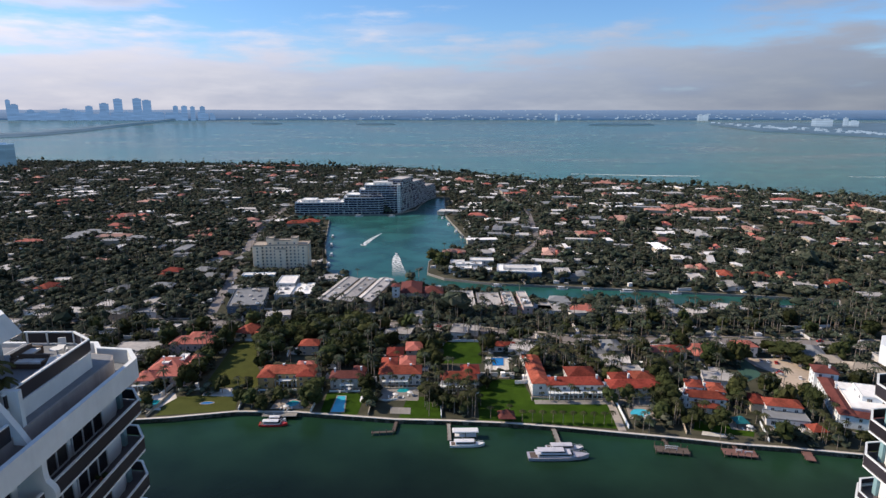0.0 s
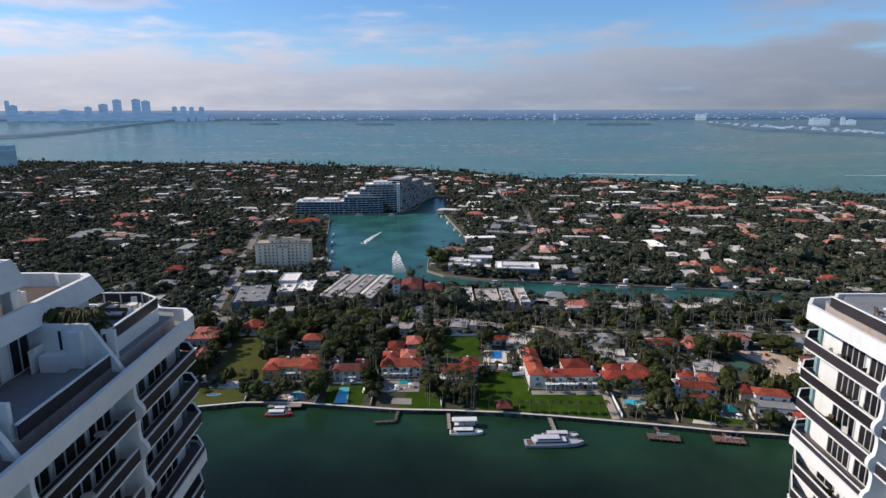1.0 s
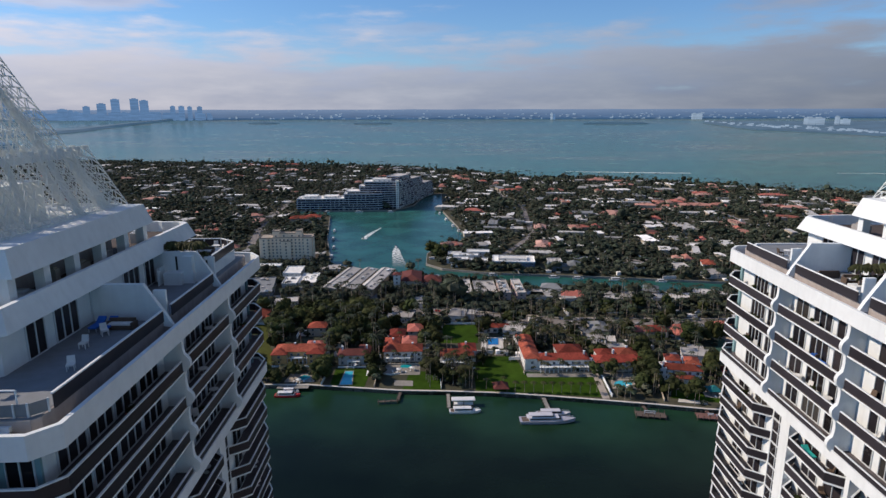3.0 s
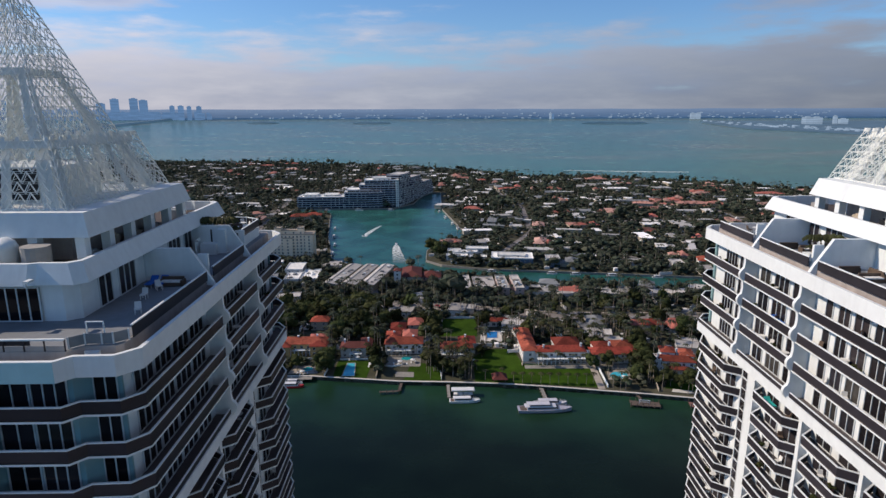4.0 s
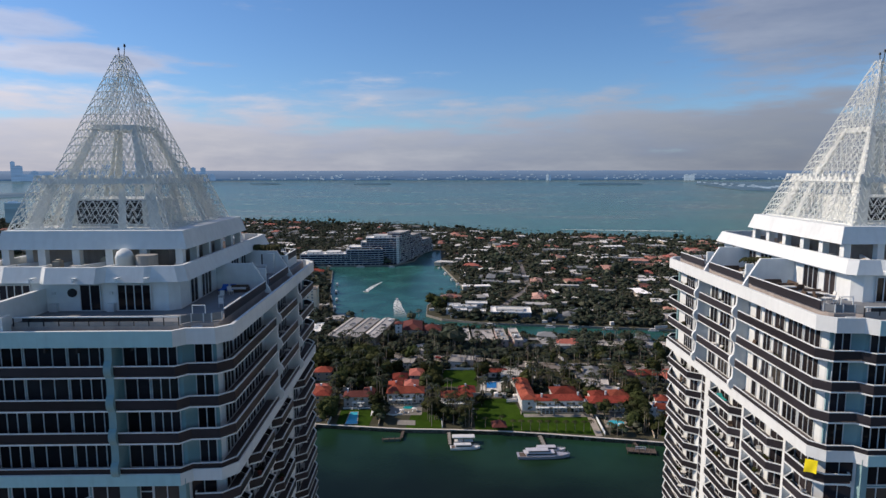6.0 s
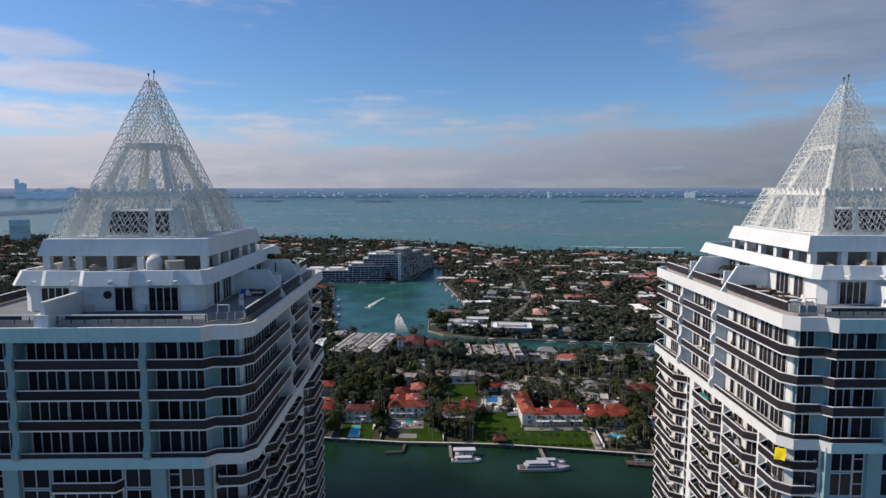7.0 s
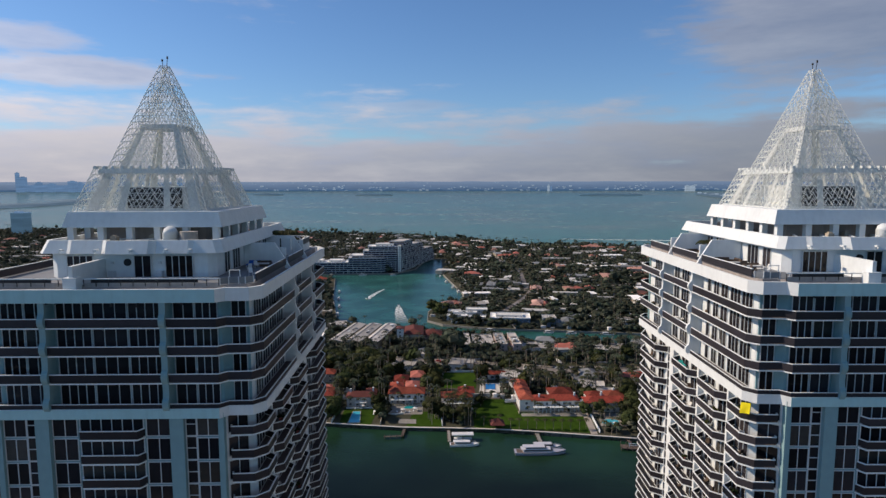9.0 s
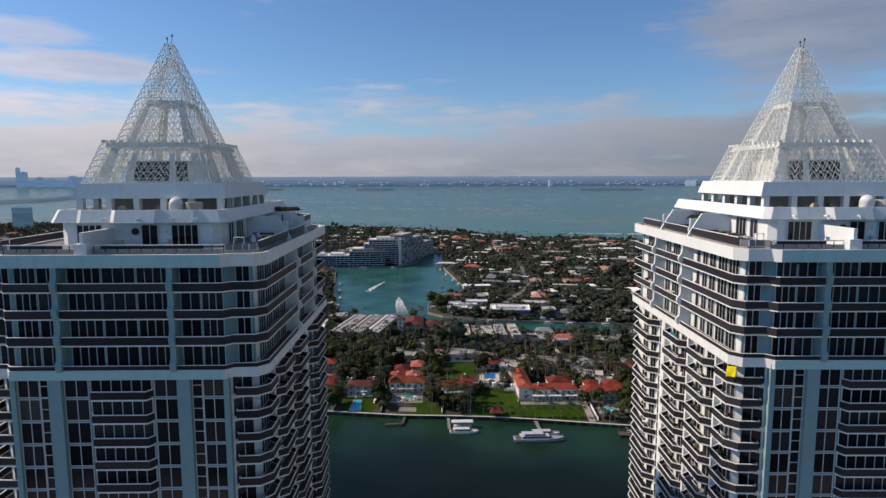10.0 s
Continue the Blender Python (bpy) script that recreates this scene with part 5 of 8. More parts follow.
house("small pavilion with a bright orange tile roof", (-87, 352), 0, [(0, 12, 0, 11, 6.5, "hip", M_CREAM, TI, 3, 0)])
house("white villa with a dark red tile roof", (-59, 302), 0,
      [(0, 19, 0, 10, 6.5, "hip", W, DT, 2.8, 0), (12, 19, 8, 18, 6.0, "hip", W, DT, 0, 0)], chimneys=((2, 6, 10), (17, 8, 10)), arcade=(6, 13, -2.4, 3.0, 3))
house("white villa with terracotta roofs and terraces", (-31, 306), 0,
      [(0, 24, 0, 12, 7.0, "hip", W, TI, 2.8, 0), (0, 9, 10, 26, 6.0, "hip", M_CREAM, TI, 0, 0), (11, 20, 16, 30, 5.5, "hip", M_CREAM, PK, 0, 0),
       (2, 12, 30, 44, 5.5, "hip", M_CREAM, TI, 0, 0), (14, 24, 38, 52, 6.0, "hip", M_CREAM, PK, 3, 0)], chimneys=((18, 6, 10.5), (5, 18, 9)), arcade=(2, 16, -2.6, 3.2, 6))
house("white villa with a terracotta roof behind palms", (5, 299), 0,
      [(0, 20, 0, 11, 6.5, "hip", W, TI, 2.6, 0), (12, 22, 6, 18, 7.5, "hip", W, TI, 3, 0)], chimneys=((16, 12, 11),), arcade=(-2, 14, -2.8, 3.0, 6))
house("low pool house with a terracotta roof and white awning", (33, 353), 0,
      [(0, 14, 2, 10, 4.0, "hip", W, TI, 3, 1), (14, 24, 4, 10, 3.6, "hip", W, TI, 0, 0)])
house("long white mansion with red tile roofs and arcades", (56, 289), 0,
      [(0, 9, 2, 42, 7.6, "hip", W, TI, 3, 0), (8, 39, 1, 11, 7.0, "hip", W, TI, 2.8, 0), (22, 38, 10, 24, 7.5, "hip", W, TI, 3, 0)],
      chimneys=((13, 4, 10.5), (37, 6, 10.5), (-0.3, 30, 11)), arcade=(9, 38, -2.6, 3.3, 11))
house("white villa with a broad bright red tile roof", (99, 287), 0,
      [(0, 29, 0, 11, 6.2, "hip", W, TI, 3, 0), (3, 14, 8, 18, 7.4, "hip", W, TI, 3, 0), (16, 28, 8, 20, 7.2, "hip", W, TI, 3, 0)], chimneys=((12, 8, 11), (22, 14, 11)))
house("white three-storey villa with stepped terracotta roofs", (134, 272), -12,
      [(0, 22, 4, 13, 6.6, "hip", M_WHITE, TI, 2.8, 0), (7, 18, -1, 4, 3.5, "hip", M_WHITE, TI, 2.8, 1), (3, 11, 10, 19, 9.8, "hip", M_WHITE, TI, 3, 0), (14, 22, 9, 20, 8.6, "hip", M_WHITE, TI, 3, 0),
       (-3, 2, 3, 12, 7.0, "flat", M_WHITE, M_BRIGHTROOF, 3, 0)],
      chimneys=((1, 8, 9.5), (12, 12, 11.5)))
house("villa with an orange roof over a grey flat terrace", (170, 256), -14,
      [(2, 19, 9, 18, 7.0, "hip", W, TI, 3, 0), (0, 20, 0, 9, 4.0, "flat", W, GR, 4, 1), (-4, 3, 14, 26, 5.0, "hip", M_CREAM, TI, 0, 0)])
house("large white villa with maroon tile roofs round a court", (206, 254), -20,
      [(0, 7, 0, 46, 7.0, "hip", M_WHITE, DT, 3, 0), (7, 34, 0, 7, 6.5, "hip", M_WHITE, DT, 3, 0), (7, 32, 8, 40, 7.6, "flat", M_WHITE, M_BRIGHTROOF, 4, 1), (14, 28, 18, 34, 10.4, "flat", M_WHITE, M_BRIGHTROOF, 4, 1),
       (-2, 10, 46, 57, 10.0, "hip", M_WHITE, DT, 3, 0)],
      chimneys=((5, 30, 10.5), (6, 50, 13.5)))
house("small white two-storey house with a pink tile roof", (198, 343), 0, [(0, 13, 0, 11, 7.0, "hip", W, PK, 3, 0)])
house("cream villa with an orange tile roof among trees", (148, 336), 0, [(0, 14, 0, 11, 7.0, "hip", M_CREAM, TI, 3, 0), (-9, 1, 4, 14, 5.5, "hip", M_CREAM, PK, 0, 0)])
house("beige bungalow with a hipped beige roof", (250, 312), -12, [(0, 20, 0, 13, 4.5, "hip", M_BEIGE, M_BEIGE, 3, 0), (-14, 2, 10, 22, 4.5, "hip", M_BEIGE, M_BEIGE, 0, 0)])


def gazebo(x, y, w, cover, label):
    t = thing("gazebo", label, "gazebo", (x, y, GZ))
    for sx in (-1, 1):
        for sy in (-1, 1):
            part("post", Mesh().box(sx * w * 0.42 - 0.12, sx * w * 0.42 + 0.12, sy * w * 0.42 - 0.12, sy * w * 0.42 + 0.12, 0, 2.9), M_WOOD, t)
    part("roof", hip_roof(-w / 2, w / 2, -w / 2, w / 2, 3.0, 0.7)[0], cover, t)
    footprint(x - w / 2, x + w / 2, y - w / 2, y + w / 2)


gazebo(38, 264, 7.5, DT, "square gazebo with a dark red tile roof by the sea wall")
gazebo(156.5, 256.2, 5.6, M_TEALROOF, "small garden pavilion with a teal canvas roof")
gazebo(190.5, 247.6, 6.6, TI, "small open pavilion with a bright orange roof")

# larger buildings behind the road
def slab_building(name, label, at, turn, blocks, category="building", cover=None):
    """blocks: x0, x1, y0, y1, z0, storeys, storey height, bay width, wall, glass strips instead of windows."""
    t = thing(name, label, category, (at[0], at[1], GZ), turn)
    for x0, x1, y0, y1, z0, n, fh, bay, wall, strips in blocks:
        if not strips:
            part("wall", Mesh().box(x0, x1, y0, y1, z0 - 0.4, z0 + n * fh), wall, t)
        front = y0
        for k in range(n):
            z = z0 + k * fh
            if not strips:
                put_windows(t, x0, x1, y0, y1, z - 0.2, 3.3, bay, 0)
                continue
            # the upper storeys step back one by one
            front = y0 + max(0, k - n * 0.55) * 1.3
            part("wall", Mesh().box(x0, x1, front, y1, z - 0.4 if k == 0 else z, z + fh), wall, t)
            fins, q = Mesh(), random.Random(int(x1 * 7 + k))
            for i in range(int((x1 - x0) / 6.5) + 1):
                if q.random() < 0.7:
                    x = x0 + 6.5 * i + q.uniform(-0.5, 0.5)
                    fins.box(x - 0.25, x + 0.25, front - 1.55, front - 0.1, z, z + fh - 0.6)
            part("divider_row", fins, M_SLAB, t, kind="stuff")
            line = [(x0, y1), (x0, front), (x1, front), (x1, y1)]
            part("window", Mesh().wall([(x + (0.05 if x == x1 else -0.05), y + (0.05 if y == y1 else -0.05)) for x, y in line], z + 0.7, z + fh - 0.9, 0.1), M_GLASS, t)
            # long bowed slab, deepest in the middle of the front
            bow = [(x0 - 1.6, y1), (x0 - 1.6, front - 0.9)]
            bow += [(x0 - 1.6 + (x1 - x0 + 3.2) * u, front - 0.9 - 1.6 * math.sin(math.pi * u)) for u in (0.1, 0.3, 0.5, 0.7, 0.9)]
            bow += [(x1 + 1.6, front - 0.9), (x1 + 1.6, y1)]
            part("balcony", Mesh().prism(bow[1:-1] + [(x1 + 1.6, y1), (x0 - 1.6, y1)], z + fh - 0.55, z + fh), M_SLAB, t)
            part("railing", Mesh().wall([(x * 0.998, y + 0.12) for x, y in bow], z + fh, z + fh + 0.85, 0.06), M_NAVYGLASS, t)
        part("roof", flat_roof(x0, x1, front, y1, z0 + n * fh + 0.2, 0.9), cover or FL, t)
        c, s = math.cos(radians(turn)), math.sin(radians(turn))
        pts = [(at[0] + c * x - s * y, at[1] + s * x + c * y) for x in (x0, x1) for y in (y0, y1)]
        footprint(min(p[0] for p in pts), max(p[0] for p in pts), min(p[1] for p in pts), max(p[1] for p in pts), 3)
    return t


M_TEALGLASS = material("blue_tinted_glass", (0.12, 0.17, 0.24), 0.2, 0.2, 1.0, 0.2)
M_NAVYGLASS = material("navy_balcony_glass", (0.050, 0.065, 0.15), 0.25, 0.4, 0.1, 0.03, spec=0.3)


def roof_units(t, x0, x1, y0, y1, z, n, seed, tall=1.4):
    """Cooling units, hatches and curbs scattered over a flat roof."""
    q = random.Random(seed)
    for k in range(n):
        x, y, w, d, h = q.uniform(x0 + 1.5, x1 - 1.5), q.uniform(y0 + 1.5, y1 - 1.5), q.uniform(0.5, 1.9), q.uniform(0.5, 2.2), q.uniform(0.4, tall)
        m = Mesh().box(x - w, x + w, y - d, y + d, z - 0.1, z + h)
        m.box(x - w * 0.7, x + w * 0.7, y - d * 0.7, y + d * 0.7, z + h, z + h + 0.25)
        part("roof_unit", m, q.choice((M_GREYROOF, M_FLATROOF, M_WHITE, M_BEIGE)), t)


slab_building("hotel", "cream eight-storey hotel with rows of small windows", (-175.5, 560), 4,
              [(0, 54, 0, 18, 0, 8, 3.35, 3.6, M_HOTEL, False), (1, 9, -2.2, 0, 0, 8, 3.35, 4, M_HOTEL, False), (22, 32, -2.2, 0, 0, 7, 3.35, 5, M_HOTEL, False), (45, 53, -2.2, 0, 0, 8, 3.35, 4, M_HOTEL, False), (13, 20, 4, 14, 26.8, 1, 6, 6, M_HOTEL, False), (37, 43, 4, 14, 26.8, 1, 6, 6, M_HOTEL, False), (20.1, 36.9, 5, 13, 26.8, 1, 3.6, 6, M_HOTEL, False)], "hotel", cover=M_BEIGE)
# the grey roof colour carries a cloud's shade over this block
t = slab_building("office_block", "grey-blue low block with a cluttered flat roof", (-160, 432), 9, [(0, 27, 0, 47, 0, 2, 3.4, 6.0, M_TEALGLASS, False)], cover=M_GREYROOF)
roof_units(t, 0, 27, 0, 47, 7.2, 16, 3)
t = slab_building("office_block", "low white block with a stepped flat roof", (-133, 470), 2,
                  [(0, 13, 0, 24, 0, 1, 4.2, 5.0, W, False), (14, 29, 3, 36, 0, 1, 3.6, 5.0, W, False), (-4, 12, 28, 54, 0, 2, 3.0, 5, W, False), (-42, -12, 58, 66, 0, 2, 3.0, 5, W, False)], cover=M_BRIGHTROOF)
roof_units(t, 0, 12, 0, 24, 4.5, 5, 5)
roof_units(t, 15, 28, 4, 35, 4.0, 6, 6)
for k in range(3):
    t = thing("warehouse", "long low building with a pale striped roof", "building", (-95 + 16.2 * k, 452 - 1.4 * k, GZ), -12.5, "parallel long roofs")
    part("wall", Mesh().box(0, 13.0, 0, 68, -0.4, 6.0), M_CREAM, t)
    m = Mesh()
    m.v = [(-0.4, -0.8, 6.0), (13.4, -0.8, 6.0), (13.4, 69, 6.0), (-0.4, 69, 6.0), (4.5, -0.8, 7.4), (4.5, 69, 7.4)]
    m.f = [(3, 2, 1, 0), (0, 1, 4), (1, 2, 5, 4), (2, 3, 5), (3, 0, 4, 5)]
    part("roof", m, FL, t)
    part("roof_ridge", Mesh().box(4.2, 5.0, 0, 68, 7.2, 7.7), GR, t)
    part("gutter", Mesh().box(13.0, 13.9, -0.8, 69, 5.6, 6.2), GR, t)
    roof_units(t, 6, 12, 3, 66, 6.6, 7, 20 + k, 1.0)
    put_windows(t, 0, 13, 0, 68, 0, 3.3, 4, 1, "f")
    for yy in (452, 474, 496):
        footprint(-95 + 16.2 * k + (yy - 452) * 0.22, -81 + 16.2 * k + (yy - 452) * 0.22 + 5, yy, yy + 24, 1)
house("church hall with a steep dark red roof and white tower", (-33, 446), 0,
      [(7, 24, 14, 46, 9.0, "hip", M_CREAM, DT, 4, 0), (0, 6, 12, 20, 15.0, "hip", W, DT, 4, 0), (24, 42, 22, 40, 6.0, "hip", M_PINKWALL, DT, 4, 0)], "building", "building")
house("long low house with a red tile roof behind the hotel", (-196, 790), 4,
      [(0, 34, 0, 14, 6.5, "hip", M_CREAM, TI, 6, 0), (20, 42, 10, 26, 6.0, "hip", M_CREAM, TI, 6, 0)], "house", "house")
t = slab_building("apartment_block", "white two-storey apartment block with a cluttered flat roof", (15, 431), 0, [(0, 19, 0, 40, 0, 2, 3.1, 5.5, M_CREAM, False)])
roof_units(t, 0, 19, 0, 40, 6.6, 12, 8)
t = slab_building("apartment_block", "pale two-storey apartment block with roof units", (37, 430), 0, [(0, 18, 0, 36, 0, 2, 3.1, 5.5, M_CREAM, False)])
roof_units(t, 0, 18, 0, 36, 6.6, 12, 9)
t = slab_building("apartment_block", "pink and white apartment block with roof sheds", (57, 420), 0,
                  [(0, 8, 0, 40, 0, 3, 3.0, 7, M_PINKWALL, False), (13, 20, 0, 40, 0, 3, 3.0, 7, M_PINKWALL, False)])
roof_units(t, 0, 8, 0, 40, 9.4, 9, 10, 2.4)
roof_units(t, 13, 20, 0, 40, 9.4, 9, 11, 2.4)
t = slab_building("pavilion", "low white modern house with stepped flat roofs", (14, 548), -5,
                  [(2, 24, 8, 18, 0, 1, 4.2, 5, W, False), (8, 34, 20, 29, 0, 2, 2.8, 5, W, False), (26, 44, 6, 16, 0, 1, 3.6, 5, W, False), (2, 16, 32, 44, 0, 1, 3.8, 5, W, False),
                   (22, 46, 34, 46, 0, 2, 3.0, 5, W, False)], cover=M_BRIGHTROOF)
roof_units(t, 2, 24, 8, 18, 4.4, 4, 12)
roof_units(t, 8, 34, 20, 29, 5.8, 5, 13)
t = slab_building("pavilion", "long pale waterside house with a flat white roof over dark glass", (62, 536), -7, [(0, 42, 0, 26, 0, 2, 3.2, 5, M_TEALGLASS, False), (6, 34, 6, 20, 6.4, 1, 1.6, 9, W, False)], cover=M_BRIGHTROOF)
slab_building("pavilion", "glassy pale blue waterside house", (116, 522), -4, [(0, 13, 0, 16, 0, 3, 2.9, 4, M_TEALGLASS, False)])
# terraced condominium by the lagoon
t = slab_building("condominium", "low terraced wing with long blue glazed balconies by the lagoon", (-207, 898), 2,
                  [(0, 74, 2, 38, 0, 5, 3.5, 6, M_NAVYGLASS, True), (8, 30, 12, 34, 17.5, 1, 2.8, 6, W, False), (40, 62, 14, 34, 17.5, 1, 2.4, 6, W, False)], cover=M_BRIGHTROOF)
roof_units(t, 2, 70, 8, 34, 17.9, 12, 31, 2.6)
slab_building("condominium", "terraced white condominium with long glazed balconies by the lagoon", (-133, 901), 4,
              [(0, 58, 0, 36, 0, 7, 3.5, 6, M_NAVYGLASS, True), (4, 40, 8, 36, 24.5, 1, 3.6, 6, W, True), (24, 86, 9, 44, 0, 10, 3.5, 6, M_NAVYGLASS, True), (32, 84, 16, 44, 35, 2, 3.5, 6, W, True),
               (44, 74, 20, 42, 42, 1, 3.4, 6, W, False), (81, 85.5, 6, 20, 0, 12, 3.6, 9, W, False)], cover=M_BRIGHTROOF)
slab_building("condominium", "tall stepped white condominium wing with glass balconies", (-47, 918), 70,
              [(0, 62, 0, 30, 0, 11, 3.5, 6, M_NAVYGLASS, True), (14, 58, 4, 28, 38.5, 3, 3.5, 6, W, True), (62, 120, 4, 28, 0, 11, 3.5, 6, W, True), (120, 176, 6, 26, 0, 7, 3.5, 6, W, True)])
t = thing("apartment_block", "bluish hazy mid-rise block at the island's far end", "building", (-1230, 1690, GZ))
# haze on this block is painted with the glowing far materials
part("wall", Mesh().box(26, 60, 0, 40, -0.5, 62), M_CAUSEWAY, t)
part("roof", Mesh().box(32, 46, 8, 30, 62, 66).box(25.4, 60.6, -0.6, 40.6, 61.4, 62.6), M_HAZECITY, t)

# ---- boats, docks and wakes ----
def hull_mesh(length, beam, height, keel=0.5):
    m = Mesh()
    st = [(-0.5, 0.88, 0.0), (-0.2, 1.0, 0.0), (0.15, 0.95, 0.05), (0.36, 0.62, 0.15), (0.5, 0.04, 0.32)]
    for u, w, lift in st:
        for s in (-1, 1):
            m.v += [(u * length, s * w * beam / 2, height * (1 + lift)), (u * length * 0.97, s * w * beam / 2 * 0.8, -keel)]
    for i in range(len(st) - 1):
        k = 4 * i
        m.f += [(k, k + 4, k + 5, k + 1), (k + 2, k + 3, k + 7, k + 6), (k, k + 2, k + 6, k + 4), (k + 1, k + 5, k + 7, k + 3)]
    m.f += [(0, 1, 3, 2), (16, 18, 19, 17)]
    return m


def cabin_mesh(x0, x1, w, z0, z1, rake0=0.8, rake1=0.4):
    m = Mesh()
    m.v = [(x0, -w / 2, z0), (x1, -w / 2, z0), (x1, w / 2, z0), (x0, w / 2, z0),
           (x0 + rake1, -w / 2 * 0.9, z1), (x1 - rake0, -w / 2 * 0.9, z1), (x1 - rake0, w / 2 * 0.9, z1), (x0 + rake1, w / 2 * 0.9, z1)]
    m.f = [(3, 2, 1, 0), (4, 5, 6, 7), (0, 1, 5, 4), (1, 2, 6, 5), (2, 3, 7, 6), (3, 0, 4, 7)]
    return m


def yacht(at, turn, length, beam, mat, label, decks=2, name="yacht", top=None):
    t = thing(name, label, "boat", (at[0], at[1], 0), turn)
    h = 0.04 * length + 0.5
    part("hull", hull_mesh(length, beam, h), mat, t)
    part("deck", cabin_mesh(-0.46 * length, 0.34 * length, beam * 0.78, h, h + 0.12, 0, 0), M_WOOD, t)
    z = h + 0.1
    for k in range(decks):
        f = 1 - 0.3 * k
        x0, x1, w = (-0.34 + 0.04 * k) * length, (0.26 - 0.13 * k) * length, beam * (0.72 - 0.1 * k)
        c = part("cabin", cabin_mesh(x0, x1, w, z, z + 1.5 * f, 0.09 * length * f, 0.02 * length), top or M_HULL, t)
        part("window", cabin_mesh(x0 + 0.4, x1 - 0.02 * length, w + 0.06, z + 0.55 * f, z + 1.25 * f, 0.05 * length * f, 0.02 * length), M_GLASS, c)
        z += 1.5 * f
        part("roof", cabin_mesh(x0 - 0.04 * length, x1 - 0.06 * length * f, w * 0.98, z, z + 0.16, 0.3, 0.1), top or M_HULL, t)
        z += 0.16
    mast = Mesh()
    mast.beam((-0.12 * length, 0, z), (-0.14 * length, 0, z + 1.8), 0.09, 6)
    mast.beam((-0.135 * length, -0.9, z + 1.2), (-0.135 * length, 0.9, z + 1.2), 0.06, 5)
    part("mast", mast, M_HULL, t)
    rail = Mesh()
    for s in (-1, 1):
        rail.beam((0.15 * length, s * beam * 0.45, h * 1.05 + 0.8), (0.46 * length, s * beam * 0.08, h * 1.25 + 0.8), 0.05, 4)
        for i in range(5):
            f = i / 4
            x, y, zz = length * (0.15 + 0.31 * f), s * beam * (0.45 - 0.37 * f), h * (1.05 + 0.2 * f)
            rail.beam((x, y, zz - 0.2), (x, y, zz + 0.8), 0.035, 4)
    part("rail", rail, M_FRAME, t)
    return t


yacht((58.5, 231.5), 0, 29, 6.4, M_GREYHULL, "large mauve-grey motor yacht moored at the jetty", top=M_YACHTTOP)
yacht((63, 238.6), 0, 18, 4.6, M_YACHTTOP, "pale motor yacht moored behind a larger one", 1, top=M_YACHTTOP)
yacht((16.5, 243), 0, 17, 4.4, M_HULL, "white sport fishing boat moored by a jetty", 1)
yacht((-82.5, 264.5), 0, 14.5, 4.2, M_REDHULL, "red-hulled motor boat moored by the sea wall", 1)
yacht((-82, 269.0), 0, 10, 3.2, M_HULL, "small white boat beside the sea wall", 1)
yacht((-158, 259.5), 0, 19, 4.6, M_HULL, "white motor boat moored at the sea wall", 1)
yacht((206, 219), -14, 11, 3.4, M_HULL, "white boat by the sea wall", 1)

lift = thing("boat_lift", "covered white boat lift with a flat canopy", "boat lift", (16, 251, 0))
part("canopy", cabin_mesh(-6.5, 6.5, 4.4, 3.6, 4.0, 0.3, 0.3), M_HULL, lift)
for sx in (-5.5, 0, 5.5):
    for sy in (-1.8, 1.8):
        part("post", Mesh().cylinder(sx, sy, -2, 3.6, 0.16, 7), M_WOOD, lift)
part("cradle", Mesh().box(-5.5, 5.5, -1.5, 1.5, 0.8, 1.2), M_HULL, lift)


def dock(points, width, label, z=1.3, mat=None):
    t = thing("dock", label, "dock")
    for (x0, y0), (x1, y1) in zip(points, points[1:]):
        d = Vector((x1 - x0, y1 - y0))
        n = Vector((-d.y, d.x)).normalized() * width / 2
        part("deck", Mesh().prism([(x0 - n.x, y0 - n.y), (x1 - n.x, y1 - n.y), (x1 + n.x, y1 + n.y), (x0 + n.x, y0 + n.y)][::1], z - 0.25, z), mat or M_SEAWALL, t)
        for i in range(int(d.length / 3.5) + 1):
            p = Vector((x0, y0)) + d * min(1.0, 3.5 * i / d.length)
            for s in (-1, 1):
                part("post", Mesh().cylinder(p.x + s * n.x, p.y + s * n.y, -2, z + 0.7, 0.17, 6), M_WOOD, t)


dock([(8, 262), (8, 246)], 1.8, "narrow pale jetty beside a moored boat")
dock([(61, 256), (61, 236)], 2.2, "pale jetty beside the yachts")
dock([(-19, 265), (-20, 255), (-31, 254)], 1.6, "bent timber jetty on piles", mat=M_WOOD)
dock([(113, 245), (113, 239)], 1.4, "short dark timber finger dock", mat=M_WOOD)
dock([(144.5, 240), (144.5, 235)], 1.6, "short reddish timber gangway", mat=M_REDWOOD)
dock([(177, 234.5), (174.5, 225)], 4.2, "broad reddish timber dock", mat=M_REDWOOD)
dock([(178.5, 234.2), (190, 232.6)], 3.0, "broad reddish timber platform along the sea wall", mat=M_REDWOOD)


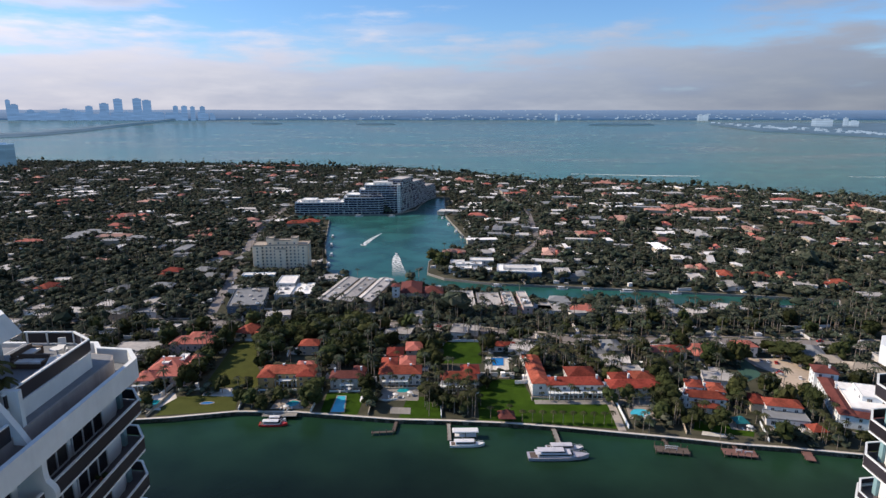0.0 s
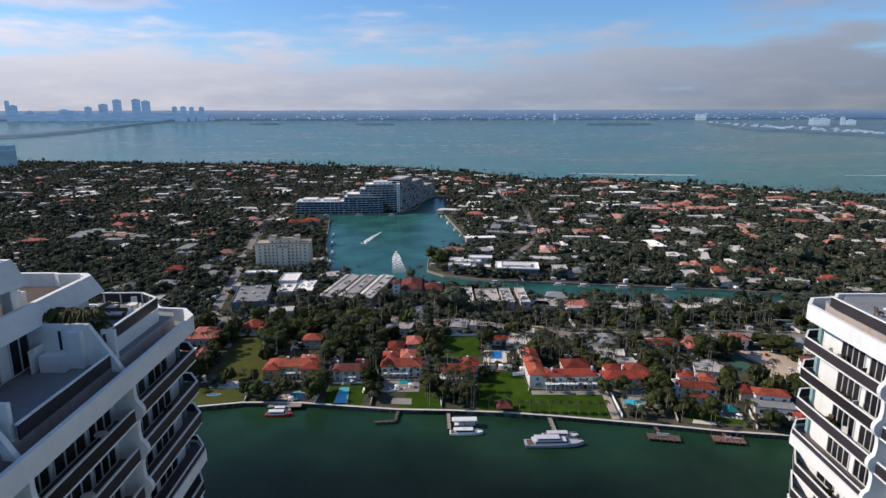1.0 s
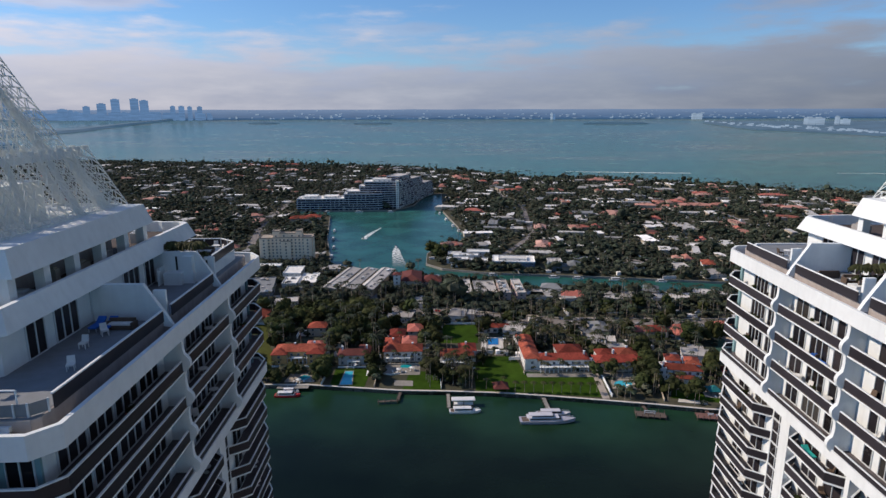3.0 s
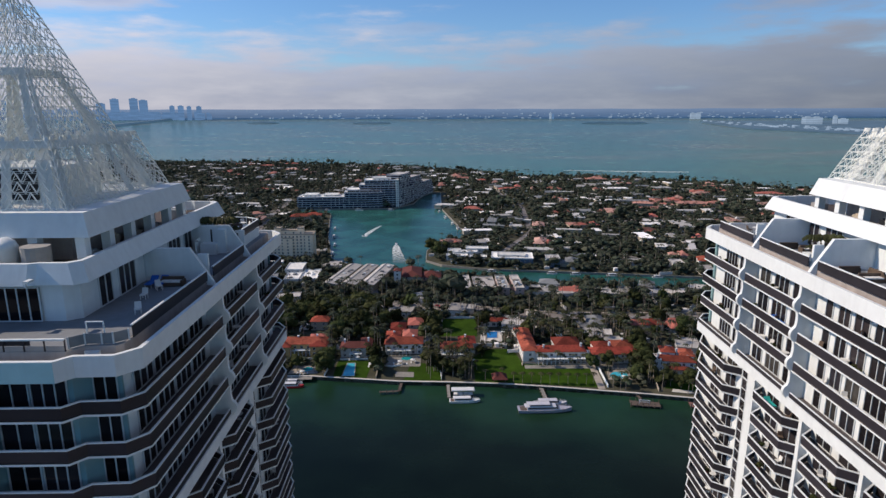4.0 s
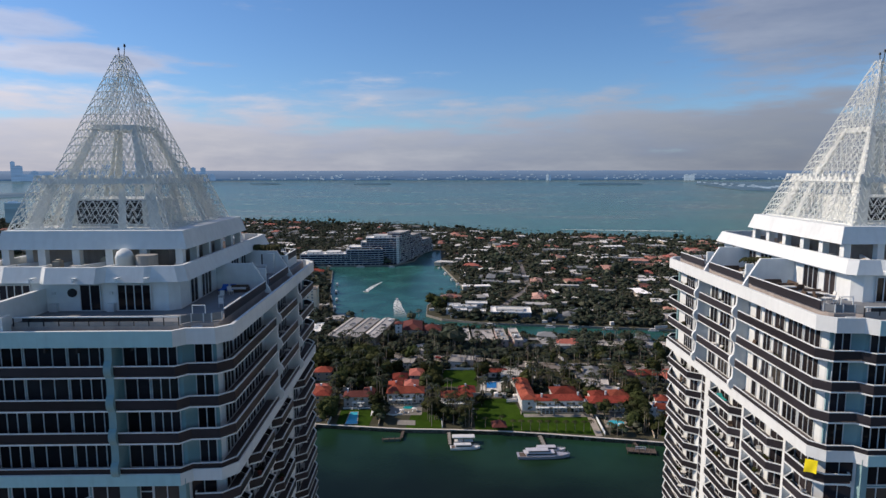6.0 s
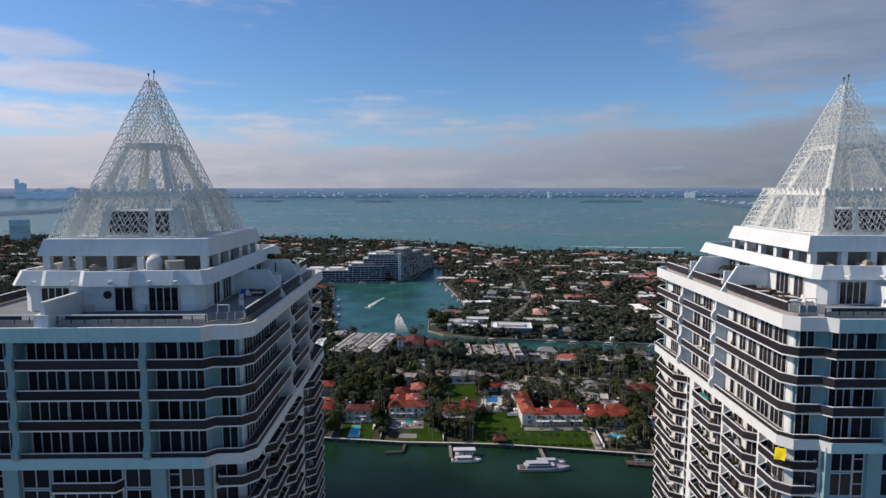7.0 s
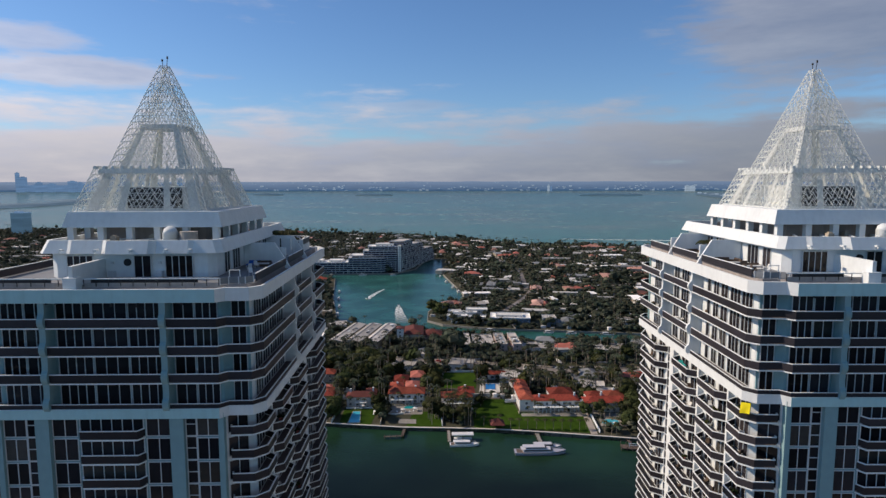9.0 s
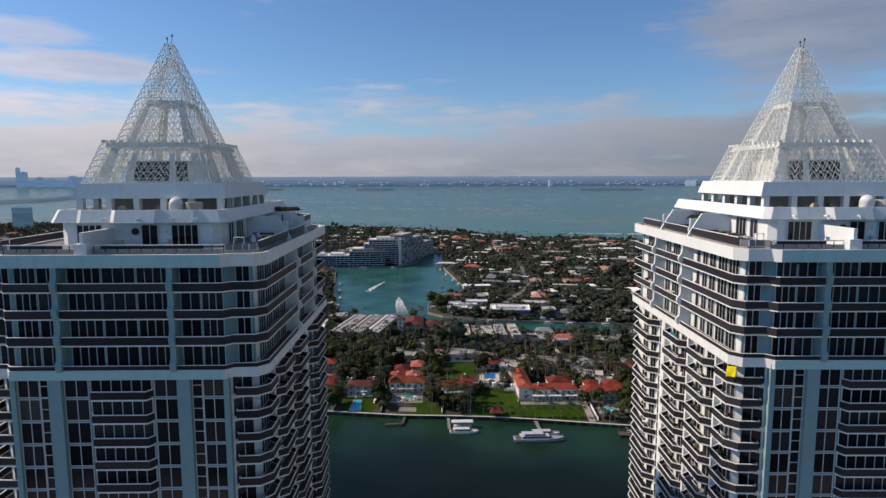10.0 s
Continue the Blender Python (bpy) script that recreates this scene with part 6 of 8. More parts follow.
def platform(at, turn, length, depth, mat, label, frames):
    """A boat platform of planks on beams and tall piles, with lifting frames over it."""
    t = thing("boat_platform", label, "dock", (at[0], at[1], 0), turn)
    n = int(length / 0.75)
    for i in range(n):
        x = -length / 2 + length * i / n
        part("plank", Mesh().box(x + 0.03, x + length / n - 0.03, -depth / 2, depth / 2, 1.1, 1.25), mat, t)
    for y in (-depth / 2 + 0.3, depth / 2 - 0.3):
        part("beam", Mesh().box(-length / 2, length / 2, y - 0.15, y + 0.15, 0.75, 1.1), M_WOOD, t)
        for i in range(6):
            x = -length / 2 + 0.2 + (length - 0.4) * i / 5
            part("post", Mesh().cylinder(x, y * 1.12, -2, 2.5 if i % 2 else 3.1, 0.2, 7), M_WOOD, t)
    for x0, x1, z in frames:
        for x in (x0, x1):
            part("lift_upright", Mesh().box(x - 0.12, x + 0.12, -0.12, 0.12, 1.25, z), M_FRAME, t)
        part("lift_beam", Mesh().box(x0 - 0.4, x1 + 0.4, -0.16, 0.16, z, z + 0.3), M_FRAME, t)
        part("lift_cradle", Mesh().box(x0, x1, 0.5, 0.75, 1.7, 1.95), M_FRAME, t)


platform((113.6, 235.4), -11, 15.5, 5.6, M_WOOD, "dark timber boat platform with a pale lifting frame", ((-3.0, 2.2, 3.0),))
platform((144.6, 232.4), -11, 15.0, 6.0, M_REDWOOD, "reddish timber boat platform on tall piles", ((-1.5, 0.8, 2.6), (2.6, 5.4, 2.0)))
dock([(-10, 580), (-16, 572)], 1.6, "small timber jetty at the island's point", mat=M_WOOD)


def speedboat(at, turn, label):
    t = thing("speedboat", label, "boat", (at[0], at[1], 0), turn)
    part("hull", hull_mesh(8, 2.6, 0.9), M_HULL, t)
    part("windscreen", cabin_mesh(0.2, 2.2, 1.8, 0.9, 1.7, 1.0, 0.1), M_GLASS, t)


speedboat((-40, 645), 95, "small white speedboat running up the lagoon")
speedboat((-82, 690), 150, "small white speedboat turning in the lagoon")


def wake(points, widths, label, mat=None):
    m = Mesh()
    for i, ((x, y), w) in enumerate(zip(points, widths)):
        a, b = Vector(points[max(0, i - 1)]), Vector(points[min(len(points) - 1, i + 1)])
        d = (b - a).normalized()
        m.v += [(x - d.y * w, y + d.x * w, 0.12), (x + d.y * w, y - d.x * w, 0.12)]
    m.f = [(2 * i, 2 * i + 1, 2 * i + 3, 2 * i + 2) for i in range(len(points) - 1)]
    tagged(part("wake", m, mat or M_FOAM), label, "foam", kind="stuff")


wake([(-40, 642), (-39.7, 636), (-38.5, 620), (-37, 600), (-34, 575), (-31, 548)], [0.8, 2.8, 4.4, 5.2, 6.4, 8.0], "white churned wake behind a speedboat", M_TRAIL)
wake([(-82, 689), (-80, 706), (-75, 730), (-66, 762)], [1.5, 3.4, 2.6, 0.8], "white curved wake of a turning boat")
wake([(352, 1510), (420, 1492), (500, 1474), (580, 1460), (655, 1452)], [2.5, 5, 7, 8, 5], "long white wake across the bay")
wake([(1010, 1432), (1130, 1424)], [2, 4], "faint long wake across the bay")

# small craft along the lagoon's banks
rng = random.Random(8)
for k, (x, y, turn) in enumerate([(16, 872, 95), (24, 820, 100), (32, 770, 100), (38, 735, 100), (60, 514, -6), (140, 500, -8), (175, 494, -8), (215, 487, -10), (-108, 596, 95),
                                  (-112, 640, 95), (-120, 690, 95), (-126, 740, 95), (-60, 890, 0), (-110, 892, 0), (-160, 892, 0), (118, 504, -8)]):
    yacht((x, y), turn, 9 + 5 * rng.random(), 3.4, M_HULL, "small white motor boat moored at the lagoon bulkhead", 1, "motorboat")


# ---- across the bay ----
# skyline shafts glow faintly: the haze over them is in the colour
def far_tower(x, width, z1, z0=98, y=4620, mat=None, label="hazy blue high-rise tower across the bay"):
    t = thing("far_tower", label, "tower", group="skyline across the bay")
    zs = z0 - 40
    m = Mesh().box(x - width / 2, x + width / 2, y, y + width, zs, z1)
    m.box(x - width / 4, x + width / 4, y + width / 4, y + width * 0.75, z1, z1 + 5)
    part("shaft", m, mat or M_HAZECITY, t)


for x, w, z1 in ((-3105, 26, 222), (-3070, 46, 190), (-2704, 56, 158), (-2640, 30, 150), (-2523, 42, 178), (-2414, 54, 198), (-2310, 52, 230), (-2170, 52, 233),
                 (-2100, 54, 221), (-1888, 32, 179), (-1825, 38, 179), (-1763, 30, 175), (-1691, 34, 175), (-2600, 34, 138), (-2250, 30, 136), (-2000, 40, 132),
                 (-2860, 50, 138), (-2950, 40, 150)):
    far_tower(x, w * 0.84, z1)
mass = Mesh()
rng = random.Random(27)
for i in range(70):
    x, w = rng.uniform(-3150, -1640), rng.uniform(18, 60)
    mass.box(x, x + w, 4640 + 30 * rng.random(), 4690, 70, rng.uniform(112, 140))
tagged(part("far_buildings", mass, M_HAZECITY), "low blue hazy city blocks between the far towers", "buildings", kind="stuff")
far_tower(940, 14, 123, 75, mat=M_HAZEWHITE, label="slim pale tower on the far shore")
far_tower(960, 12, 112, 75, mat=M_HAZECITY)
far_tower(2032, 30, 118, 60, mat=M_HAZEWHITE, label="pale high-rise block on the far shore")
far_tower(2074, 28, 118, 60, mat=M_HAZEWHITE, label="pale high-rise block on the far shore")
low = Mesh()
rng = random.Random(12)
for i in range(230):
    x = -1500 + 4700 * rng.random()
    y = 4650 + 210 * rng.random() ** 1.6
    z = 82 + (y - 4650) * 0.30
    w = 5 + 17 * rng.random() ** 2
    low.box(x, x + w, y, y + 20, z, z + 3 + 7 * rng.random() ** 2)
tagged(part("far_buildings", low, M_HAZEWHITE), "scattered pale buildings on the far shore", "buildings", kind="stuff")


def islet(x0, x1, y, z, h, label, mat=None):
    m = Mesh()
    n = 14
    rng = random.Random(int(x0))
    for i in range(n + 1):
        f = i / n
        x = x0 + (x1 - x0) * f
        hh = h * (0.25 + 0.75 * math.sin(math.pi * f) ** 0.4) * (0.8 + 0.4 * rng.random())
        d = 14 * math.sin(math.pi * f) + 2
        m.v += [(x, y - d, z - 2), (x, y - d * 0.5, z + hh), (x, y + d * 0.5, z + hh), (x, y + d, z - 2)]
    for i in range(n):
        k = 4 * i
        m.f += [(k, k + 4, k + 5, k + 1), (k + 1, k + 5, k + 6, k + 2), (k + 2, k + 6, k + 7, k + 3)]
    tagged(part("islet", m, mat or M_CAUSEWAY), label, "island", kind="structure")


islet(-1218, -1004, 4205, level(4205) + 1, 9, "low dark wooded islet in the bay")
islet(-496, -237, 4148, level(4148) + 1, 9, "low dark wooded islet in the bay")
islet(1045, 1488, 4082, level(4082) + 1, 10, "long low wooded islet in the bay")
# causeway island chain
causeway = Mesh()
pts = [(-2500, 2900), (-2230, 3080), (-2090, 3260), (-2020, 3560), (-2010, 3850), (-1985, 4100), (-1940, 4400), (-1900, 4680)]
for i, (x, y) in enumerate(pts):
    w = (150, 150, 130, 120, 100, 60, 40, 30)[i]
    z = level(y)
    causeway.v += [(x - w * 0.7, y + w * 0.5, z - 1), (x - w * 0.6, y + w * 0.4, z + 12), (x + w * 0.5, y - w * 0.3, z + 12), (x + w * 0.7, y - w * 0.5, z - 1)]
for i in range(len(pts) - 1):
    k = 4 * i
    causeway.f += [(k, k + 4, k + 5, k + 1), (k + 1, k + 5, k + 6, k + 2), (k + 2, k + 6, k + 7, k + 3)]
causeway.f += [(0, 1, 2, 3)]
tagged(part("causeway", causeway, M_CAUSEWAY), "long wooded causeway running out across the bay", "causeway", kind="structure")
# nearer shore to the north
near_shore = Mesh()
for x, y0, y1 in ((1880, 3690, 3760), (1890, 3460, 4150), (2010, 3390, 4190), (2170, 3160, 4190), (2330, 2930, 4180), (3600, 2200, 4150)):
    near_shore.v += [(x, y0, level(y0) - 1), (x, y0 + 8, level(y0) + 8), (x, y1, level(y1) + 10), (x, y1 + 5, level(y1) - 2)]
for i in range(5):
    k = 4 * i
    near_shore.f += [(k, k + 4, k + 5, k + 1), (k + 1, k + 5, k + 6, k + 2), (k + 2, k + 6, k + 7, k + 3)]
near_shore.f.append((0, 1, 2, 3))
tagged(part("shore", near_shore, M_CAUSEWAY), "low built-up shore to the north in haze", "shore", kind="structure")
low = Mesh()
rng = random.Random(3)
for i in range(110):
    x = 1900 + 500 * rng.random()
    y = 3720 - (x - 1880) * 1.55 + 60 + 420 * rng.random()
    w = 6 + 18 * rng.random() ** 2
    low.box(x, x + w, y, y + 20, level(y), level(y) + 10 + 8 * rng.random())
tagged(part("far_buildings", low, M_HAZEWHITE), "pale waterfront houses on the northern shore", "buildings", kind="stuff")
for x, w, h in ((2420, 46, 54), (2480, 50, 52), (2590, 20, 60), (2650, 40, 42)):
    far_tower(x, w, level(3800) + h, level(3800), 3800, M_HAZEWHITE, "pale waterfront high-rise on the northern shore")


# ---- planting ----
def ico():
    g = (1 + 5 ** 0.5) / 2
    v = np.array([(-1, g, 0), (1, g, 0), (-1, -g, 0), (1, -g, 0), (0, -1, g), (0, 1, g), (0, -1, -g), (0, 1, -g), (g, 0, -1), (g, 0, 1), (-g, 0, -1), (-g, 0, 1)], float)
    f = np.array([(0, 11, 5), (0, 5, 1), (0, 1, 7), (0, 7, 10), (0, 10, 11), (1, 5, 9), (5, 11, 4), (11, 10, 2), (10, 7, 6), (7, 1, 8), (3, 9, 4), (3, 4, 2), (3, 2, 6),
                  (3, 6, 8), (3, 8, 9), (4, 9, 5), (2, 4, 11), (6, 2, 10), (8, 6, 7), (9, 8, 1)])
    return v / np.linalg.norm(v[0]), f


ICO_V, ICO_F = ico()


def crown(rs, blobs, leaves, leaf):
    """A crown about 1 wide and 0.8 high on the origin: uneven clumps with loose leaves round them."""
    vs, fs, n = [], [], 0
    centres = []
    for k in range(blobs):
        ang, rad = rs.uniform(0, 2 * math.pi), 0.38 * math.sqrt(rs.uniform(0, 1))
        centres.append((np.array([rad * math.cos(ang), rad * math.sin(ang), rs.uniform(0.22, 0.62) - 0.35 * rad]), rs.uniform(0.13, 0.24)))
    for c, r in centres:
        jit = 1 + rs.uniform(-0.32, 0.32, (12, 1))
        vs.append(ICO_V * jit * r * np.array([1.1, 1.1, 0.8]) + c)
        fs.append(ICO_F + n)
        n += 12
        for _ in range(leaves):
            d = rs.normal(size=3)
            d /= np.linalg.norm(d)
            if d[2] < -0.5:
                d[2] = -d[2]
            p = c + d * r * rs.uniform(0.85, 1.35)
            e1, e2 = rs.normal(size=3), rs.normal(size=3)
            e1 *= leaf / np.linalg.norm(e1)
            e2 *= leaf / np.linalg.norm(e2)
            vs.append(np.array([p - e1, p + e1 * 0.8 + e2 * 0.3, p + e2]))
            fs.append(np.array([(0, 1, 2)]) + n)
            n += 3
    return np.concatenate(vs), np.concatenate(fs)


def to_mesh(name, v, f, mat):
    me = bpy.data.meshes.new(name)
    me.from_pydata([tuple(p) for p in v], [], [tuple(int(i) for i in q) for q in f])
    me.update()
    me.materials.append(mat)
    return me


def palm_head(rs, fronds, length, segs=3, width=0.42):
    vs, fs, n = [], [], 0
    for k in range(fronds):
        ang = 2 * math.pi * k / fronds + rs.uniform(-0.25, 0.25)
        up = rs.uniform(-0.1, 1.1)
        d = np.array([math.cos(ang), math.sin(ang)])
        side = np.array([-d[1], d[0]])
        for i in range(segs + 1):
            f = i / segs
            out = length * (f * (0.9 - 0.15 * up))
            z = length * (up * 0.55 * f - (0.35 + 0.4 * up) * f * f * 1.15)
            w = width * (0.35 + 1.3 * f) * (1 - f) ** 0.5 + 0.04
            p = d * out
            vs += [(p[0] + side[0] * w, p[1] + side[1] * w, z - 0.18 * w), (p[0], p[1], z + 0.12), (p[0] - side[0] * w, p[1] - side[1] * w, z - 0.18 * w)]
        for i in range(segs):
            a = n + 3 * i
            fs += [(a, a + 3, a + 4), (a, a + 4, a + 1), (a + 1, a + 4, a + 5), (a + 1, a + 5, a + 2)]
        n += 3 * (segs + 1)
    return np.array(vs), np.array(fs)


rs = np.random.RandomState(5)
rng = random.Random(31)


def trunk_mesh(h, r):
    m = Mesh()
    m.beam((0, 0, -0.3), (0.1, 0.05, h * 0.55), r, 7, r * 0.75)
    m.beam((0.1, 0.05, h * 0.55), (0.0, 0.1, h * 1.1), r * 0.75, 6, r * 0.4)
    for k in range(4):
        a = k * 1.7
        m.beam((0.08, 0.05, h * (0.5 + 0.08 * k)), (1.8 * math.cos(a), 1.8 * math.sin(a), h * (0.95 + 0.06 * k)), r * 0.45, 5, r * 0.2)
    return m


broadleaf = []
for k in range(5):
    t = thing("tree", "dark green broadleaf tree with an uneven crown", "tree", (0, 0, -60), group="garden trees")
    part("trunk", trunk_mesh(3.2, 0.3), M_BARK, t)
    v, f = crown(rs, 15, 34, 0.052)
    v = v * np.array([9.0, 9.0, 10.5]) + np.array([0, 0, 2.2])
    part("crown", to_mesh("crown", v, f, M_LEAF), M_LEAF, t)
    broadleaf.append(t)
palms = []
for k, h in enumerate((9.0, 11.5, 14.0, 16.0)):
    t = thing("palm_tree", "tall palm with a grey trunk and feathery crown", "palm", (0, 0, -60), group="garden palms")
    m = Mesh()
    m.beam((0, 0, -0.3), (0.15, 0.1, h * 0.5), 0.19, 7, 0.15)
    m.beam((0.15, 0.1, h * 0.5), (0.1, 0.25, h), 0.15, 7, 0.11)
    part("trunk", m, M_BARK, t)
    v, f = palm_head(rs, 15, 3.4, 4)
    part("crown", to_mesh("crown", v + np.array([0.1, 0.25, h]), f, M_PALM), M_PALM, t)
    palms.append(t)


def near_road(x, y, margin):
    for k, line in enumerate(STREETS):
        w = (7.5 if k == 0 else 4.6) + margin
        for (x0, y0), (x1, y1) in zip(line, line[1:]):
            dx_, dy_ = x1 - x0, y1 - y0
            f = max(0.0, min(1.0, ((x - x0) * dx_ + (y - y0) * dy_) / (dx_ * dx_ + dy_ * dy_)))
            if (x - x0 - f * dx_) ** 2 + (y - y0 - f * dy_) ** 2 < w * w:
                return True
    return False


def near_lagoon(x, y, margin):
    if not (-240 < x < 370 and 420 < y < 1110):
        return False
    if inside(x, y, LAGOON):
        return True
    for (x0, y0), (x1, y1) in zip(LAGOON, LAGOON[1:] + LAGOON[:1]):
        dx_, dy_ = x1 - x0, y1 - y0
        f = max(0.0, min(1.0, ((x - x0) * dx_ + (y - y0) * dy_) / (dx_ * dx_ + dy_ * dy_)))
        if (x - x0 - f * dx_) ** 2 + (y - y0 - f * dy_) ** 2 < margin * margin:
            return True
    return False


OPEN = [p for p, *_ in LAWNS] + [
    [(-56, 272), (-46, 272), (-46, 295), (-56, 295)], [(-172, 284), (-150, 284), (-150, 297), (-172, 297)], [(-82, 279), (-72, 279), (-72, 289), (-82, 289)],
    [(-22, 294), (-12, 294), (-12, 304), (-22, 304)], [(102, 264), (117, 264), (117, 277), (102, 277)], [(151, 251), (162, 251), (162, 262), (151, 262)],
    [(167, 243), (179, 243), (179, 253), (167, 253)],
    [(-134, 303), (-112, 303), (-110, 309), (-132, 309)], [(30, 322), (49, 322), (51, 351), (33, 351)], [(92, 252), (98, 252), (101, 287), (96, 288)],
    [(196, 300), (226, 296), (230, 342), (204, 348)], [(-101, 294), (-69, 294), (-69, 306), (-101, 306)], [(-61, 292), (-38, 292), (-38, 304), (-61, 304)],
    [(-32, 268), (-7, 267), (-7, 308), (-32, 308)], [(3, 290), (27, 290), (27, 300), (3, 300)], [(132, 262), (162, 258), (164, 274), (134, 278)], [(99, 279), (129, 279), (129, 288), (99, 288)],
    [(172, 294), (197, 290), (199, 324), (176, 330)], [(3, 317), (35, 317), (35, 338), (3, 338)], [(-98, 334), (-72, 334), (-72, 354), (-98, 354)], [(-136, 300), (-110, 300), (-96, 306), (-112, 342), (-120, 378), (-138, 378)]]


def in_taken(x, y, margin):
    return any(a - margin < x < b + margin and c - margin < y < d + margin for a, b, c, d in TAKEN)


def open_ground(x, y, margin=0.0):
    """No house, lawn, road or water here."""
    if near_road(x, y, margin) or near_lagoon(x, y, 3 + margin) or in_taken(x, y, margin):
        return False
    if y < 400 and any(inside(x, y, p) for p in OPEN):
        return False
    return True


def in_sight(x, y):
    return abs(x - 4) < 0.80 * (y + 50) + 20


def seawall_y(x):
    for (x0, y0), (x1, y1) in zip(SEAWALL, SEAWALL[1:]):
        if x0 <= x <= x1:
            return y0 + (y1 - y0) * (x - x0) / (x1 - x0)
    return 0


# houses along the streets
templates = []
kinds = [("low white flat-roofed house among trees", W, FL, "flat"), ("white bungalow with a terracotta tile roof", W, TI, "hip"), ("cream bungalow with a faded pink tile roof", M_CREAM, PK, "hip"),
         ("low cream house with a grey roof", M_CREAM, GR, "hip"), ("white house with stepped white flat roofs", W, FL, "flat"), ("cream house with an orange tile roof", M_CREAM, TI, "hip")]
for k, (label, wall, cover, roof) in enumerate(kinds):
    blocks = [(-9, 9, -6, 6, 4.2 + 1.2 * (k % 2), roof, wall, cover, 9.0, 0), (-9 + 5 * (k % 3), 2 + 3 * (k % 3), 4, 13, 3.8, roof, wall, cover, 0, 0)]
    t = house(label, (0, 0), 0, blocks, "house", "house", group="houses along the streets", take=False)
    t.location.z = -80
    templates.append(t)
fv, ff = [], []


def tri_box(x0, x1, y0, y1, z0, z1):
    v = np.array([(x0, y0, z0), (x1, y0, z0), (x1, y1, z0), (x0, y1, z0), (x0, y0, z1), (x1, y0, z1), (x1, y1, z1), (x0, y1, z1)], float)
    q = [(4, 5, 6, 7), (0, 1, 5, 4), (1, 2, 6, 5), (2, 3, 7, 6), (3, 0, 4, 7)]
    return v, np.array([t for a, b, c, d in q for t in ((a, b, c), (a, c, d))])


def tri_hip(x0, x1, y0, y1, z, h):
    r = (y1 - y0) / 2
    v = np.array([(x0, y0, z), (x1, y0, z), (x1, y1, z), (x0, y1, z), (x0 + r, (y0 + y1) / 2, z + h), (x1 - r, (y0 + y1) / 2, z + h)], float)
    return v, np.array([(0, 1, 5), (0, 5, 4), (1, 2, 5), (2, 3, 4), (2, 4, 5), (3, 0, 4)])


wall_v, wall_f = tri_box(-9, 9, -6, 6, -0.5, 4.2)
roof_shapes = [tri_hip(-9.7, 9.7, -6.7, 6.7, 4.2, 2.6), tri_box(-9.4, 9.4, -6.4, 6.4, 4.2, 4.6)]
singles, walls_far, tile_far, pink_far, white_far, grey_far = 0, [], [], [], [], []
spots = []
y = 430.0
while y < 1760:
    step = 33 + 0.012 * (y - 430)
    x = -1400.0 + rng.uniform(0, 20)
    while x < 900:
        px, py = x + rng.uniform(-6, 6), y + rng.uniform(-7, 7)
        if in_sight(px, py) and inside(px, py, ISLAND) and inside(px, py + 30, ISLAND) and open_ground(px, py, 5) and rng.random() < (0.70 if px > -60 else 0.5):
            spots.append((px, py))
        x += step
    y += step * 0.95
for x, y in [(-236, 345), (-245, 372), (-300, 380), (-270, 300), (-330, 340), (-130, 388), (-20, 386), (60, 352), (110, 330), (118, 352), (176, 350), (245, 340), (290, 330), (262, 372),
             (105, 452), (118, 432), (142, 434), (166, 430), (188, 442), (208, 424), (232, 436), (258, 420), (92, 432), (282, 428), (-8, 424),
             (-118, 424), (-210, 440), (-240, 424), (-262, 452), (-290, 430), (-300, 410), (232, 366),
             (-230, 390), (-190, 392), (20, 388), (120, 312), (168, 305), (300, 290)]:
    if open_ground(x, y, 1):
        spots.append((x, y))
spots.sort(key=lambda p: p[1])
for x, y in spots:
    turn = rng.choice((0, 90, 180, 270)) + rng.uniform(-14, 14) - 6
    warm = rng.random() < (0.22 if y < 460 else 0.36 if x > 60 else 0.20)
    if y < 475:
        warm = warm and len(TAKEN) % 3 == 0
    s = rng.uniform(0.75, 1.25 if y < 700 else 1.6)
    footprint(x - 9 * s, x + 9 * s, y - 8 * s, y + 8 * s, -1.0)
    if singles < 74 and y < 800:
        k = rng.choice((1, 2, 5)) if warm else rng.choice((0, 4, 0, 4, 3))
        copy_thing(templates[k], pose(x, y, GZ, 0, 0, turn))
        singles += 1
        continue
    m = spot(x, y, GZ, s, radians(turn), rng.uniform(0.8, 1.4)) @ np.diag((rng.uniform(0.7, 1.9), rng.uniform(0.5, 1.15), 1, 1))
    walls_far.append((0, m))
    if warm:
        (tile_far if rng.random() < 0.6 else pink_far).append((0, m))
    else:
        (white_far if rng.random() < (0.78 if x > -60 else 0.5) else grey_far).append((1, m))
    # lower wings and garden rooms beside the main roof
    for _ in range(rng.randrange(1, 3)):
        w = spot(x + rng.uniform(-13, 13) * s, y + rng.uniform(-9, 9) * s, GZ, s * rng.uniform(0.45, 0.8), radians(turn + rng.choice((0, 90))), rng.uniform(0.6, 1.1)) @ np.diag((rng.uniform(0.6, 1.6), rng.uniform(0.5, 1.0), 1, 1))
        walls_far.append((0, w))
        if warm and rng.random() < 0.75:
            (tile_far if rng.random() < 0.6 else pink_far).append((0, w))
        else:
            (white_far if rng.random() < 0.7 else grey_far).append((1, w))
for t in templates:
    for ob in (*t.children_recursive, t):
        bpy.data.objects.remove(ob)
far_town = thing("far_houses", "crowded low houses under trees across the island", "houses", kind="stuff")
merged("walls", [wall_v], [wall_f], walls_far, M_CREAM, parent=far_town)
RV, RF = [r[0] for r in roof_shapes], [r[1] for r in roof_shapes]
merged("tile_roofs", RV, RF, tile_far, M_FARTILE, parent=far_town)
